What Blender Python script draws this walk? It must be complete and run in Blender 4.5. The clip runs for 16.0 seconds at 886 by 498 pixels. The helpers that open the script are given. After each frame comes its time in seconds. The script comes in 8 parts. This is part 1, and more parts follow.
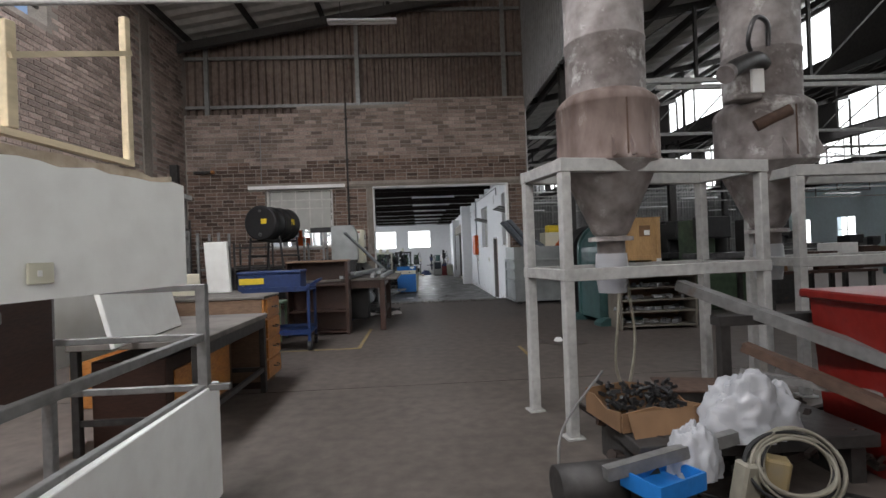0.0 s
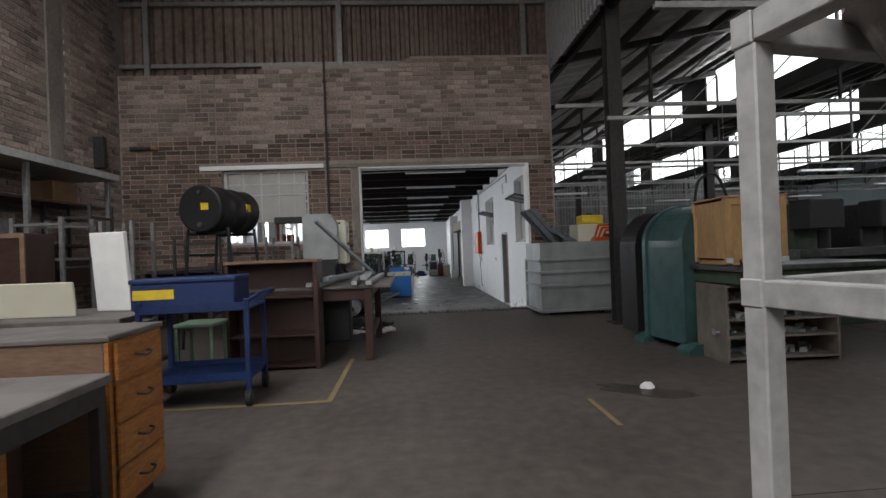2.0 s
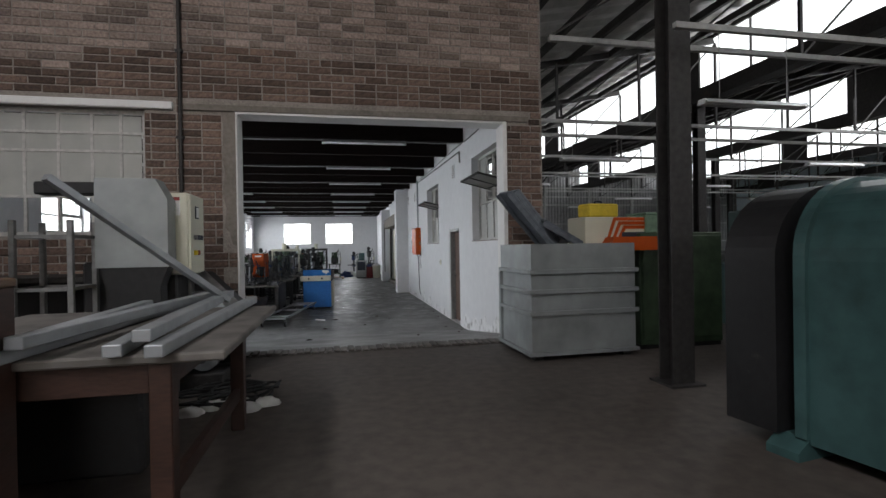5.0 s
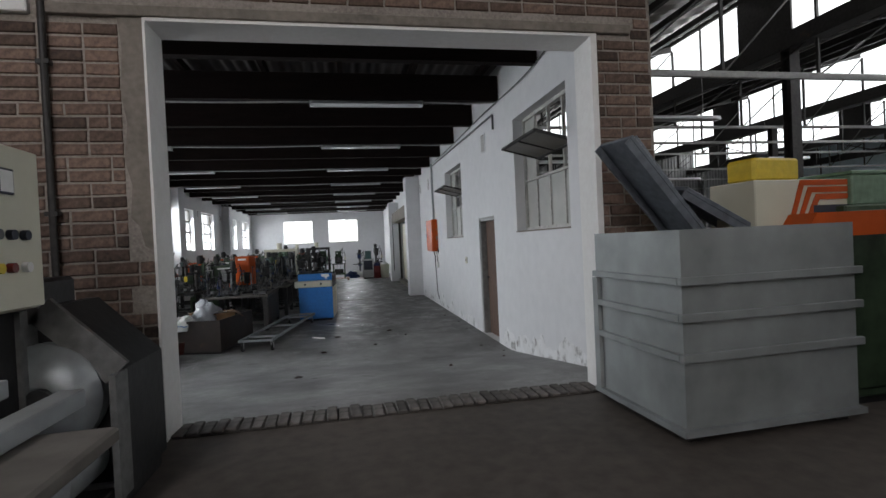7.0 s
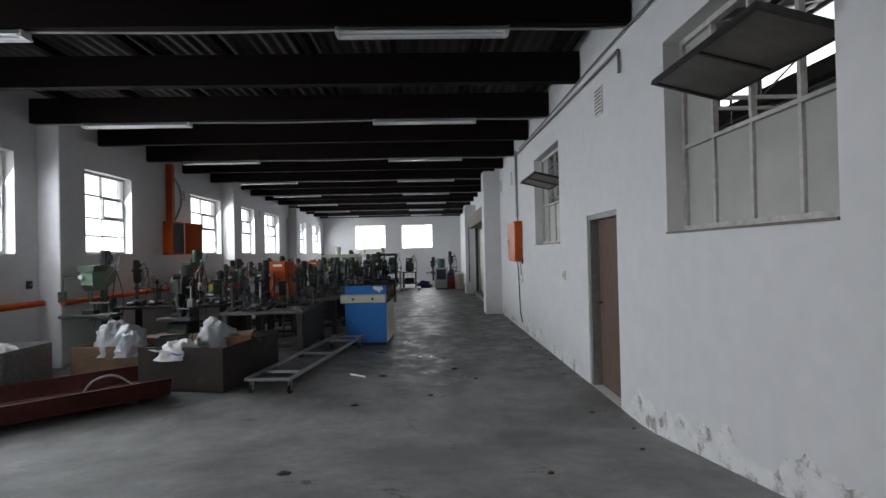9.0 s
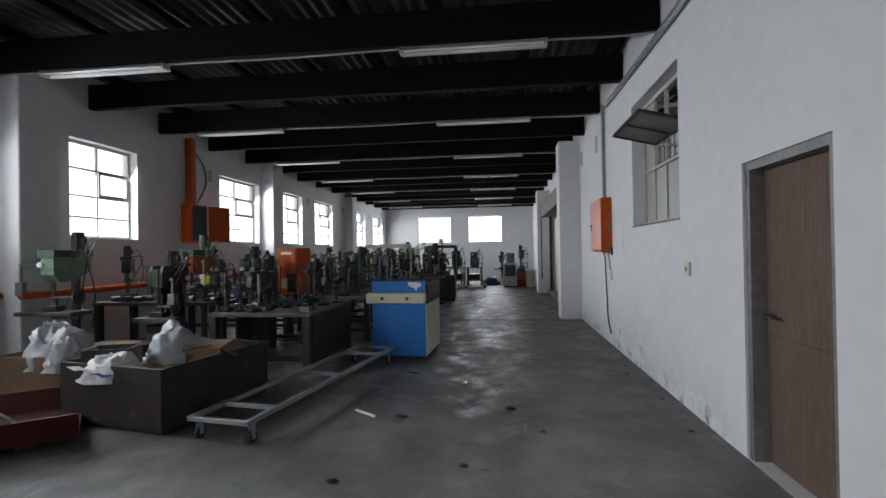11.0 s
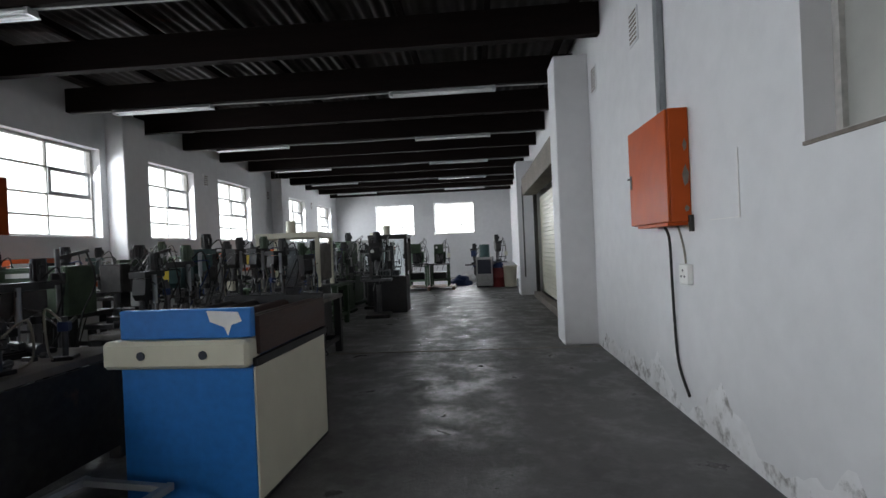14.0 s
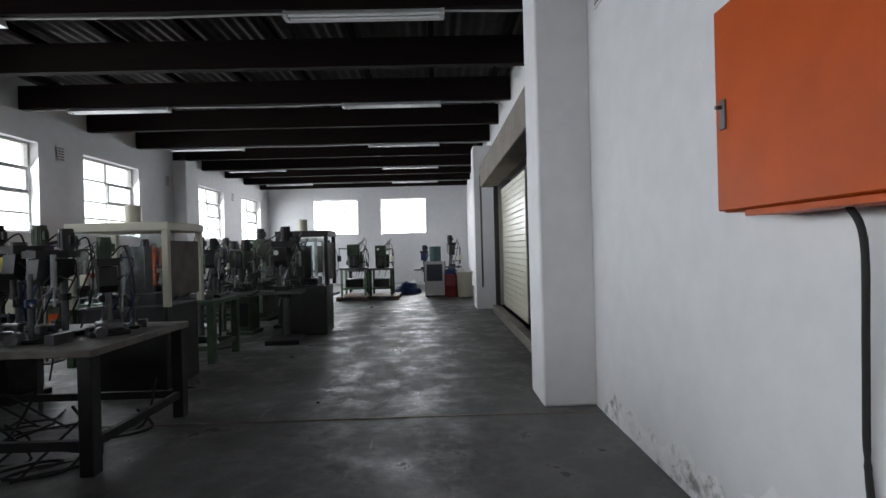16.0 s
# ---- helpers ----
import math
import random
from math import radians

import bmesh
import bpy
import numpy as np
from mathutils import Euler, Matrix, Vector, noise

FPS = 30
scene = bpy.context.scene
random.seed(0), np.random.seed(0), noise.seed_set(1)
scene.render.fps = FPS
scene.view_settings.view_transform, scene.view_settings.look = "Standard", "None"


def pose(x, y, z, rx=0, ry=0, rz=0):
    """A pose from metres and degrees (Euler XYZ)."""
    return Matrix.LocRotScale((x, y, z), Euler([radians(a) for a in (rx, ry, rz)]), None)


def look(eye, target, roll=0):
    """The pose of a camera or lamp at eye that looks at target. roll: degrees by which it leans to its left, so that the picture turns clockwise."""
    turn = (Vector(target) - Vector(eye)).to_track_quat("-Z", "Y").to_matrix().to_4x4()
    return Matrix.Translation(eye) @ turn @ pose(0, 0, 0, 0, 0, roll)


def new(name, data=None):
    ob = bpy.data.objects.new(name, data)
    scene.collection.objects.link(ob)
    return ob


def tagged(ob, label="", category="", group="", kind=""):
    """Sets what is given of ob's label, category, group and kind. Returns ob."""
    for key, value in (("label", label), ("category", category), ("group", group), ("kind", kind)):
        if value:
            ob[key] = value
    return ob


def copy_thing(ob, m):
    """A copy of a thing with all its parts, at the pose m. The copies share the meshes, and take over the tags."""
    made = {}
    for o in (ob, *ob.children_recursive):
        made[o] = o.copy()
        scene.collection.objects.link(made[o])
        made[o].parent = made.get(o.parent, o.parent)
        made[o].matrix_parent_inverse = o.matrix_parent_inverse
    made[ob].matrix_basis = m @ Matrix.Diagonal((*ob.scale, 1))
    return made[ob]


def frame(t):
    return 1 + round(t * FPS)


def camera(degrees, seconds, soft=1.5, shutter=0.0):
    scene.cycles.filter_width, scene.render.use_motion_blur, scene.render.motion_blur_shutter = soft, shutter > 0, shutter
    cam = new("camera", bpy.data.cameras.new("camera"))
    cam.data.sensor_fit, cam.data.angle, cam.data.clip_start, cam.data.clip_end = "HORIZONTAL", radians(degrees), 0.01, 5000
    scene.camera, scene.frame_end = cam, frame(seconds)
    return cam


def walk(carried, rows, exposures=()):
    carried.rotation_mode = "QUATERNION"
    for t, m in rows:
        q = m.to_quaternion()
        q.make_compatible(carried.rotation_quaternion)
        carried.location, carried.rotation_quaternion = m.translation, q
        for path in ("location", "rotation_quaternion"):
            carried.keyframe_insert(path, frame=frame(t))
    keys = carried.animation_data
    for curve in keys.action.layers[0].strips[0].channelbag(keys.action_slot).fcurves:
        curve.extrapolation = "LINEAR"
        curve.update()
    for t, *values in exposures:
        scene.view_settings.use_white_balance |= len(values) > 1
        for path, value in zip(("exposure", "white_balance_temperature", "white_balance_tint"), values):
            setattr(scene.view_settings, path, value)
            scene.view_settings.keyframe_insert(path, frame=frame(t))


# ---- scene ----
cam = camera(83.5, 16.0)

PATH = [
    (0, (0.353, 0.795, 1.273), (0.448, 2.793, 1.281), -2.1),
    (0.5, (0.256, 1.337, 1.224), (0.356, 3.334, 1.257), -2.2),
    (1, (0.219, 1.961, 1.221), (0.319, 3.959, 1.253), -2.0),
    (1.5, (0.216, 2.637, 1.227), (0.325, 4.634, 1.248), -2.0),
    (2, (0.236, 3.313, 1.232), (0.361, 5.309, 1.238), -2.2),
    (2.5, (0.25, 3.986, 1.235), (0.404, 5.98, 1.235), -2.2),
    (3, (0.312, 4.605, 1.253), (0.497, 6.596, 1.253), -2.2),
    (3.5, (0.346, 5.166, 1.27), (0.585, 7.151, 1.277), -1.6),
    (4, (0.419, 5.671, 1.296), (0.718, 7.649, 1.306), -0.9),
    (6.5, (0.481, 8.766, 1.273), (0.958, 10.708, 1.231), -2.0),
    (7, (0.555, 9.364, 1.295), (0.934, 11.328, 1.266), -2.7),
    (7.5, (0.69, 9.963, 1.283), (0.961, 11.944, 1.282), -2.1),
    (8, (0.745, 10.494, 1.263), (0.949, 12.483, 1.271), -1.1),
    (8.5, (0.870, 11.240, 1.272), (0.990, 13.236, 1.292), -1.2),
    (9, (0.945, 12.047, 1.263), (1.009, 14.046, 1.28), -1.3),
    (9.5, (1.069, 12.72, 1.249), (1.047, 14.72, 1.255), -1.6),
    (12, (1.282, 15.695, 1.003), (0.998, 17.675, 1.016), -0.5),
    (12.5, (1.323, 16.447, 0.992), (1.066, 18.43, 0.988), -1.4),
    (13, (1.33, 17.226, 0.987), (1.111, 19.213, 0.97), -1.9),
    (13.5, (1.368, 17.997, 0.992), (1.183, 19.988, 0.975), -2.8),
    (14, (1.399, 18.704, 0.967), (1.258, 20.699, 0.961), -2.5),
    (14.5, (1.411, 19.318, 0.937), (1.329, 21.316, 0.942), -2.3),
    (15, (1.493, 19.984, 0.952), (1.461, 21.983, 0.958), -2.4),
    (15.5, (1.56, 20.619, 0.934), (1.569, 22.619, 0.939), -2.0),
    (16, (1.611, 21.249, 0.961), (1.643, 23.249, 0.957), -1.5),
]
walk(cam, [(t, look(eye, target, roll)) for t, eye, target, roll in PATH],
     exposures=[(0, 0.1), (0.5, 0.0), (1.5, -0.1), (4, -0.15), (7, -0.15), (8.5, -0.22), (9.5, -0.1), (12.5, -0.1), (15, -0.1), (16, 0.15)])

# watts: daylight in the glazed openings, plus the added back and top fills
ROOF_W, SIDE_W, LEFT_W, FAR_W, BACK_FILL_W, TOP_FILL_W, SKY_GLOW = 210.0, 80.0, 118.0, 165.0, 165.0, 350.0, 2.6

# ---------------------------------------------------------------- world and light
world = bpy.data.worlds.new("World")
scene.world = world
world.use_nodes = True
wn = world.node_tree.nodes
sky = wn.new("ShaderNodeTexSky")
sky.sky_type = 'NISHITA'
sky.sun_disc = False
sky.sun_elevation, sky.sun_rotation = radians(48), radians(60)
sky.dust_density = 4.0
wn["Background"].inputs["Strength"].default_value = 0.15
world.node_tree.links.new(sky.outputs[0], wn["Background"].inputs["Color"])

sun = new("sun", bpy.data.lights.new("sun", 'SUN'))
sun.data.energy, sun.data.angle, sun.data.color = 0.8, radians(20), (1, 0.97, 0.93)
sun.matrix_world = look((20, 5, 30), (3, 14, 0))


def sky_panel(name, eye, target, w, h, watts, roll=0, tint=(0.955, 0.955, 1.0), spread=180):
    """Area lamp: overcast daylight in a glazed opening, or an added fill."""
    ob = new(name, bpy.data.lights.new(name, 'AREA'))
    ob.data.shape, ob.data.size, ob.data.size_y = 'RECTANGLE', w, h
    ob.data.energy, ob.data.color, ob.data.spread = watts, tint, radians(spread)
    ob.matrix_world = look(eye, target, roll)
    return ob


# ---------------------------------------------------------------- materials
def material(name, base, rough=0.7, metal=0.0, dark=None, grain=18.0, blot=1.3, amount=0.5, bump=0.25, spread=0.0, streak=None, spec=0.4, wear=None, wear_at=0.62):
    """Paint, metal, wood or stone: two scales of tone, fine relief, and optional wear spots in another colour."""
    m = bpy.data.materials.new(name)
    m.use_nodes = True
    n, l = m.node_tree.nodes, m.node_tree.links
    b = n["Principled BSDF"]
    b.inputs["Metallic"].default_value = metal
    b.inputs["Specular IOR Level"].default_value = spec
    co = n.new("ShaderNodeTexCoord")
    mp = n.new("ShaderNodeMapping")
    if streak:
        mp.inputs["Scale"].default_value = streak
    l.new(co.outputs["Object"], mp.inputs["Vector"])
    big = n.new("ShaderNodeTexNoise")
    big.inputs["Scale"].default_value, big.inputs["Detail"].default_value = blot, 6
    small = n.new("ShaderNodeTexNoise")
    small.inputs["Scale"].default_value, small.inputs["Detail"].default_value = grain, 5
    l.new(mp.outputs[0], big.inputs["Vector"])
    l.new(mp.outputs[0], small.inputs["Vector"])
    mixn = n.new("ShaderNodeMath")
    mixn.operation = 'MULTIPLY_ADD'
    mixn.inputs[1].default_value, mixn.inputs[2].default_value = 0.55, 0.0
    l.new(small.outputs["Fac"], mixn.inputs[0])
    addn = n.new("ShaderNodeMath")
    addn.operation = 'MULTIPLY_ADD'
    addn.inputs[1].default_value = 0.55
    l.new(big.outputs["Fac"], addn.inputs[0])
    l.new(mixn.outputs[0], addn.inputs[2])
    ramp = n.new("ShaderNodeValToRGB")
    d = dark or tuple(c * (1 - amount) for c in base)
    ramp.color_ramp.elements[0].position, ramp.color_ramp.elements[1].position = 0.38, 0.68
    ramp.color_ramp.elements[0].color, ramp.color_ramp.elements[1].color = (*d, 1), (*base, 1)
    l.new(addn.outputs[0], ramp.inputs[0])
    out = ramp.outputs[0]
    if wear:
        wn_ = n.new("ShaderNodeTexNoise")
        wn_.inputs["Scale"].default_value, wn_.inputs["Detail"].default_value = blot * 2.3, 8
        wn_.inputs["Roughness"].default_value = 0.7
        l.new(mp.outputs[0], wn_.inputs["Vector"])
        wr = n.new("ShaderNodeValToRGB")
        wr.color_ramp.elements[0].position, wr.color_ramp.elements[1].position = wear_at, wear_at + 0.13
        l.new(wn_.outputs["Fac"], wr.inputs[0])
        wm = n.new("ShaderNodeMix")
        wm.data_type = 'RGBA'
        l.new(wr.outputs[0], wm.inputs["Factor"])
        l.new(out, wm.inputs["A"])
        wm.inputs["B"].default_value = (*wear, 1)
        out = wm.outputs["Result"]
    if spread:
        geo = n.new("ShaderNodeNewGeometry")
        obi = n.new("ShaderNodeObjectInfo")
        s = n.new("ShaderNodeMath")
        s.operation = 'ADD'
        l.new(geo.outputs["Random Per Island"], s.inputs[0])
        l.new(obi.outputs["Random"], s.inputs[1])
        fr = n.new("ShaderNodeMath")
        fr.operation = 'FRACT'
        l.new(s.outputs[0], fr.inputs[0])
        mr = n.new("ShaderNodeMapRange")
        mr.inputs["To Min"].default_value, mr.inputs["To Max"].default_value = 1 - spread, 1 + spread
        l.new(fr.outputs[0], mr.inputs["Value"])
        vm = n.new("ShaderNodeVectorMath")
        vm.operation = 'SCALE'
        l.new(out, vm.inputs[0])
        l.new(mr.outputs[0], vm.inputs["Scale"])
        out = vm.outputs[0]
    l.new(out, b.inputs["Base Color"])
    rr = n.new("ShaderNodeMapRange")
    rr.inputs["To Min"].default_value, rr.inputs["To Max"].default_value = max(0.05, rough - 0.15), min(1, rough + 0.15)
    l.new(big.outputs["Fac"], rr.inputs["Value"])
    l.new(rr.outputs[0], b.inputs["Roughness"])
    bp = n.new("ShaderNodeBump")
    bp.inputs["Strength"].default_value, bp.inputs["Distance"].default_value = bump, 0.01
    l.new(small.outputs["Fac"], bp.inputs["Height"])
    l.new(bp.outputs[0], b.inputs["Normal"])
    return m


def glass(name, tint=(0.85, 0.9, 0.9), rough=0.05):
    m = bpy.data.materials.new(name)
    m.use_nodes = True
    b = m.node_tree.nodes["Principled BSDF"]
    b.inputs["Base Color"].default_value = (*tint, 1)
    b.inputs["Transmission Weight"].default_value = 1.0
    b.inputs["Roughness"].default_value = rough
    b.inputs["IOR"].default_value = 1.1
    return m


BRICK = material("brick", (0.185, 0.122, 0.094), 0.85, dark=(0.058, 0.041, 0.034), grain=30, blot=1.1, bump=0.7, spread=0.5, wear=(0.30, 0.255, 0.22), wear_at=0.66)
BRICKPALE = material("brick_pale", (0.37, 0.290, 0.250), 0.9, dark=(0.15, 0.112, 0.095), grain=30, blot=0.9, bump=0.7, spread=0.42, wear=(0.42, 0.37, 0.33), wear_at=0.64)
MORTAR = material("mortar", (0.34, 0.30, 0.265), 0.95, grain=50, blot=2, amount=0.45, bump=0.5)
PLASTER = material("white_wall_paint", (0.70, 0.70, 0.71), 0.75, dark=(0.635, 0.635, 0.645), grain=6, blot=0.5, bump=0.4, wear=(0.56, 0.56, 0.56), wear_at=0.69)
JAMB = material("white_jamb_paint", (0.80, 0.79, 0.775), 0.75, dark=(0.73, 0.715, 0.695), grain=20, blot=0.9, bump=0.3)
CEMENT = material("cement_render", (0.24, 0.21, 0.18), 0.9, amount=0.4, grain=20, blot=2, bump=0.4)
CONC_HALL = material("hall_concrete", (0.112, 0.094, 0.082), 0.62, dark=(0.056, 0.047, 0.040), grain=9, blot=0.6, bump=0.18, wear=(0.052, 0.045, 0.040), wear_at=0.63)
CORR = material("rusty_sheet", (0.20, 0.155, 0.13), 0.7, 0.15, dark=(0.09, 0.062, 0.05), grain=8, blot=0.8, bump=0.2, wear=(0.14, 0.085, 0.06), wear_at=0.6)
CORRGREY = material("grey_sheet", (0.30, 0.30, 0.30), 0.6, 0.3, amount=0.35, grain=6, blot=0.6)
ROOFSHEET = material("roof_sheet", (0.58, 0.57, 0.545), 0.6, 0.2, amount=0.4, grain=5, blot=0.5)
DARKTIMBER = material("dark_stained_timber", (0.013, 0.0085, 0.0075), 0.9, spec=0.1, dark=(0.006, 0.004, 0.0035), grain=20, blot=2, streak=(1, 8, 8), bump=0.3)
DARKROOF = material("dark_roof_sheet", (0.042, 0.035, 0.033), 0.65, 0.1, amount=0.5, grain=8, blot=1)
STEELDARK = material("dark_steel", (0.055, 0.052, 0.05), 0.55, 0.4, amount=0.5, wear=(0.12, 0.075, 0.05), wear_at=0.63)
STEELPALE = material("pale_painted_steel", (0.43, 0.43, 0.415), 0.55, 0.1, amount=0.35, wear=(0.25, 0.20, 0.16), wear_at=0.64)
STEELGREY = material("grey_steel", (0.25, 0.25, 0.245), 0.5, 0.5, amount=0.4, wear=(0.17, 0.12, 0.09), wear_at=0.64)
GALV = material("galvanised_steel", (0.36, 0.38, 0.39), 0.45, 0.55, amount=0.3, grain=9, blot=2.2, bump=0.1)
WINPAINT = material("window_frame_paint", (0.55, 0.54, 0.51), 0.7, amount=0.4)
BLUEWALL = material("pale_blue_wall", (0.68, 0.80, 0.85), 0.8, amount=0.12, grain=6, blot=0.5)
GLASS = glass("window_glass")
FROST = material("frosted_pane", (0.42, 0.42, 0.39), 0.45, amount=0.2, grain=4, blot=1.2, bump=0.05)
ALU = material("lamp_reflector", (0.72, 0.73, 0.74), 0.35, 0.3, amount=0.25, grain=12)
TUBEWHITE = material("tube_glass", (0.85, 0.86, 0.86), 0.2, amount=0.05)


def floor_material():
    """Worn white-room concrete: paler by the doorway, darker among the machines, scratches, damp polish."""
    m = bpy.data.materials.new("white_room_concrete")
    m.use_nodes = True
    n, l = m.node_tree.nodes, m.node_tree.links
    b = n["Principled BSDF"]
    b.inputs["Specular IOR Level"].default_value = 0.45
    co = n.new("ShaderNodeTexCoord")

    def tone(scale, detail, lo, hi, a, z, stretch=None, rough=0.6):
        ns = n.new("ShaderNodeTexNoise")
        ns.inputs["Scale"].default_value, ns.inputs["Detail"].default_value, ns.inputs["Roughness"].default_value = scale, detail, rough
        src = co.outputs["Object"]
        if stretch:
            mp = n.new("ShaderNodeMapping")
            mp.inputs["Scale"].default_value = stretch
            mp.inputs["Rotation"].default_value = (0, 0, 0.12)
            l.new(src, mp.inputs["Vector"])
            src = mp.outputs[0]
        l.new(src, ns.inputs["Vector"])
        r = n.new("ShaderNodeMapRange")
        for key, v in (("From Min", lo), ("From Max", hi), ("To Min", a), ("To Max", z)):
            r.inputs[key].default_value = v
        l.new(ns.outputs["Fac"], r.inputs["Value"])
        return r.outputs[0]

    def mix(fac, a, z, mode='MIX'):
        x = n.new("ShaderNodeMix")
        x.data_type, x.blend_type = 'RGBA', mode
        for key, v in (("Factor", fac), ("A", a), ("B", z)):
            if isinstance(v, tuple):
                x.inputs[key].default_value = (*v, 1)
            elif isinstance(v, float):
                x.inputs[key].default_value = v
            else:
                l.new(v, x.inputs[key])
        return x.outputs["Result"]

    def calc(op, a, z):
        x = n.new("ShaderNodeMath")
        x.operation = op
        for k, v in enumerate((a, z)):
            if isinstance(v, float):
                x.inputs[k].default_value = v
            else:
                l.new(v, x.inputs[k])
        return x.outputs[0]

    sep = n.new("ShaderNodeSeparateXYZ")
    l.new(co.outputs["Object"], sep.inputs[0])
    reach = calc('ADD', sep.outputs["Y"], tone(0.7, 5, 0.3, 0.7, -2.2, 2.2))
    zone = n.new("ShaderNodeMapRange")
    zone.interpolation_type = 'SMOOTHSTEP'
    zone.inputs["From Min"].default_value, zone.inputs["From Max"].default_value = 15.8, 19.8
    l.new(reach, zone.inputs["Value"])
    # paler mix by the doorway, darker mix beyond about y 18
    dusty = mix(tone(1.1, 7, 0.36, 0.62, 0.0, 1.0), (0.155, 0.152, 0.150), (0.37, 0.365, 0.36))
    oily = mix(tone(0.9, 7, 0.36, 0.66, 0.0, 1.0, (1, 0.5, 1)), (0.050, 0.048, 0.047), (0.165, 0.160, 0.156))
    col = mix(zone.outputs[0], dusty, oily)
    col = mix(tone(9.0, 6, 0.30, 0.72, 0.55, 0.0), col, (0.16, 0.157, 0.155))
    col = mix(tone(5.0, 4, 0.66, 0.74, 0.0, 0.55, (3.5, 0.35, 1)), col, (0.34, 0.335, 0.33))
    col = mix(tone(3.2, 8, 0.63, 0.70, 0.0, 0.75, None, 0.72), col, (0.035, 0.033, 0.032))
    col = mix(tone(70.0, 3, 0.35, 0.7, 0.25, 0.0), col, (0.05, 0.05, 0.05))
    l.new(col, b.inputs["Base Color"])
    damp = tone(2.4, 8, 0.46, 0.66, 0.0, 1.0, None, 0.7)
    rough = n.new("ShaderNodeMapRange")
    rough.inputs["To Min"].default_value, rough.inputs["To Max"].default_value = 0.60, 0.24
    l.new(calc('MULTIPLY', damp, zone.outputs[0]), rough.inputs["Value"])
    l.new(rough.outputs[0], b.inputs["Roughness"])
    h = calc('ADD', tone(16.0, 8, 0.0, 1.0, 0.0, 1.0, None, 0.7), tone(90.0, 4, 0.0, 1.0, 0.0, 0.25))
    bump = n.new("ShaderNodeBump")
    bump.inputs["Strength"].default_value, bump.inputs["Distance"].default_value = 0.5, 0.012
    l.new(h, bump.inputs["Height"])
    l.new(bump.outputs[0], b.inputs["Normal"])
    return m


CONC_WHITE = floor_material()
THRESH = material("trodden_brick", (0.155, 0.14, 0.13), 0.75, dark=(0.06, 0.054, 0.05), grain=20, blot=3, bump=0.5, spread=0.35)


# ---------------------------------------------------------------- mesh tools
class Shape:
    """Collects solid pieces, then becomes one mesh."""

    def __init__(self):
        self.v, self.f, self.smooth = [], [], []

    def add(self, verts, faces, m=None, smooth=False):
        k = len(self.v)
        self.v += [tuple(m @ Vector(p)) if m else tuple(p) for p in verts]
        self.f += [tuple(i + k for i in face) for face in faces]
        self.smooth += [smooth] * len(faces)
        return self

    def box(self, x0, y0, z0, x1, y1, z1, c=0.0, m=None):
        lo, hi = (min(x0, x1), min(y0, y1), min(z0, z1)), (max(x0, x1), max(y0, y1), max(z0, z1))
        c = min(c, *[(h - l_) * 0.45 for l_, h in zip(lo, hi)])
        if c <= 0:
            vs = [((lo, hi)[i & 1][0], (lo, hi)[i >> 1 & 1][1], (lo, hi)[i >> 2][2]) for i in range(8)]
            return self.add(vs, [(0, 2, 3, 1), (4, 5, 7, 6), (0, 1, 5, 4), (2, 6, 7, 3), (0, 4, 6, 2), (1, 3, 7, 5)], m)
        bm = bmesh.new()
        for i in range(8):
            p = [(lo, hi)[i >> a & 1][a] for a in range(3)]
            for a in range(3):
                q = list(p)
                for o in range(3):
                    if o != a:
                        q[o] += c if not i >> o & 1 else -c
                bm.verts.new(q)
        hull = bmesh.ops.convex_hull(bm, input=bm.verts)
        bmesh.ops.dissolve_limit(bm, angle_limit=0.01, verts=bm.verts, edges=bm.edges)
        bm.verts.index_update()
        vs, fs = [v.co.copy() for v in bm.verts], [[v.index for v in f.verts] for f in bm.faces]
        bm.free()
        return self.add(vs, fs, m)

    def rod(self, p, q, r, n=12, r2=None, cap=True, m=None):
        p, q = Vector(p), Vector(q)
        r2 = r if r2 is None else r2
        turn = (q - p).to_track_quat("Z", "Y").to_matrix()
        vs = []
        for c_, rr in ((p, r), (q, r2)):
            vs += [c_ + turn @ Vector((rr * math.cos(2 * math.pi * i / n), rr * math.sin(2 * math.pi * i / n), 0)) for i in range(n)]
        self.add(vs, [(i, (i + 1) % n, n + (i + 1) % n, n + i) for i in range(n)], m, True)
        if cap:
            self.add(vs, [tuple(range(n))[::-1], tuple(range(n, 2 * n))], m)
        return self

    def bar(self, p, q, w, h, m=None):
        """A square bar from p to q."""
        p, q = Vector(p), Vector(q)
        turn = (q - p).to_track_quat("Z", "Y").to_matrix()
        vs = [c_ + turn @ Vector((sx * w / 2, sy * h / 2, 0)) for c_ in (p, q) for sx, sy in ((-1, -1), (1, -1), (1, 1), (-1, 1))]
        return self.add(vs, [(0, 3, 2, 1), (4, 5, 6, 7), (0, 1, 5, 4), (1, 2, 6, 5), (2, 3, 7, 6), (3, 0, 4, 7)], m)

    def turned(self, profile, centre=(0, 0, 0), n=28, m=None):
        """A lathe body: profile of (radius, height), upright."""
        cx, cy, cz = centre
        vs = [(cx + r * math.cos(2 * math.pi * i / n), cy + r * math.sin(2 * math.pi * i / n), cz + z) for r, z in profile for i in range(n)]
        fs = [(k * n + i, k * n + (i + 1) % n, (k + 1) * n + (i + 1) % n, (k + 1) * n + i) for k in range(len(profile) - 1) for i in range(n)]
        self.add(vs, fs, m, True)
        return self.add(vs, [tuple(range(n))[::-1], tuple(range((len(profile) - 1) * n, len(profile) * n))], m)

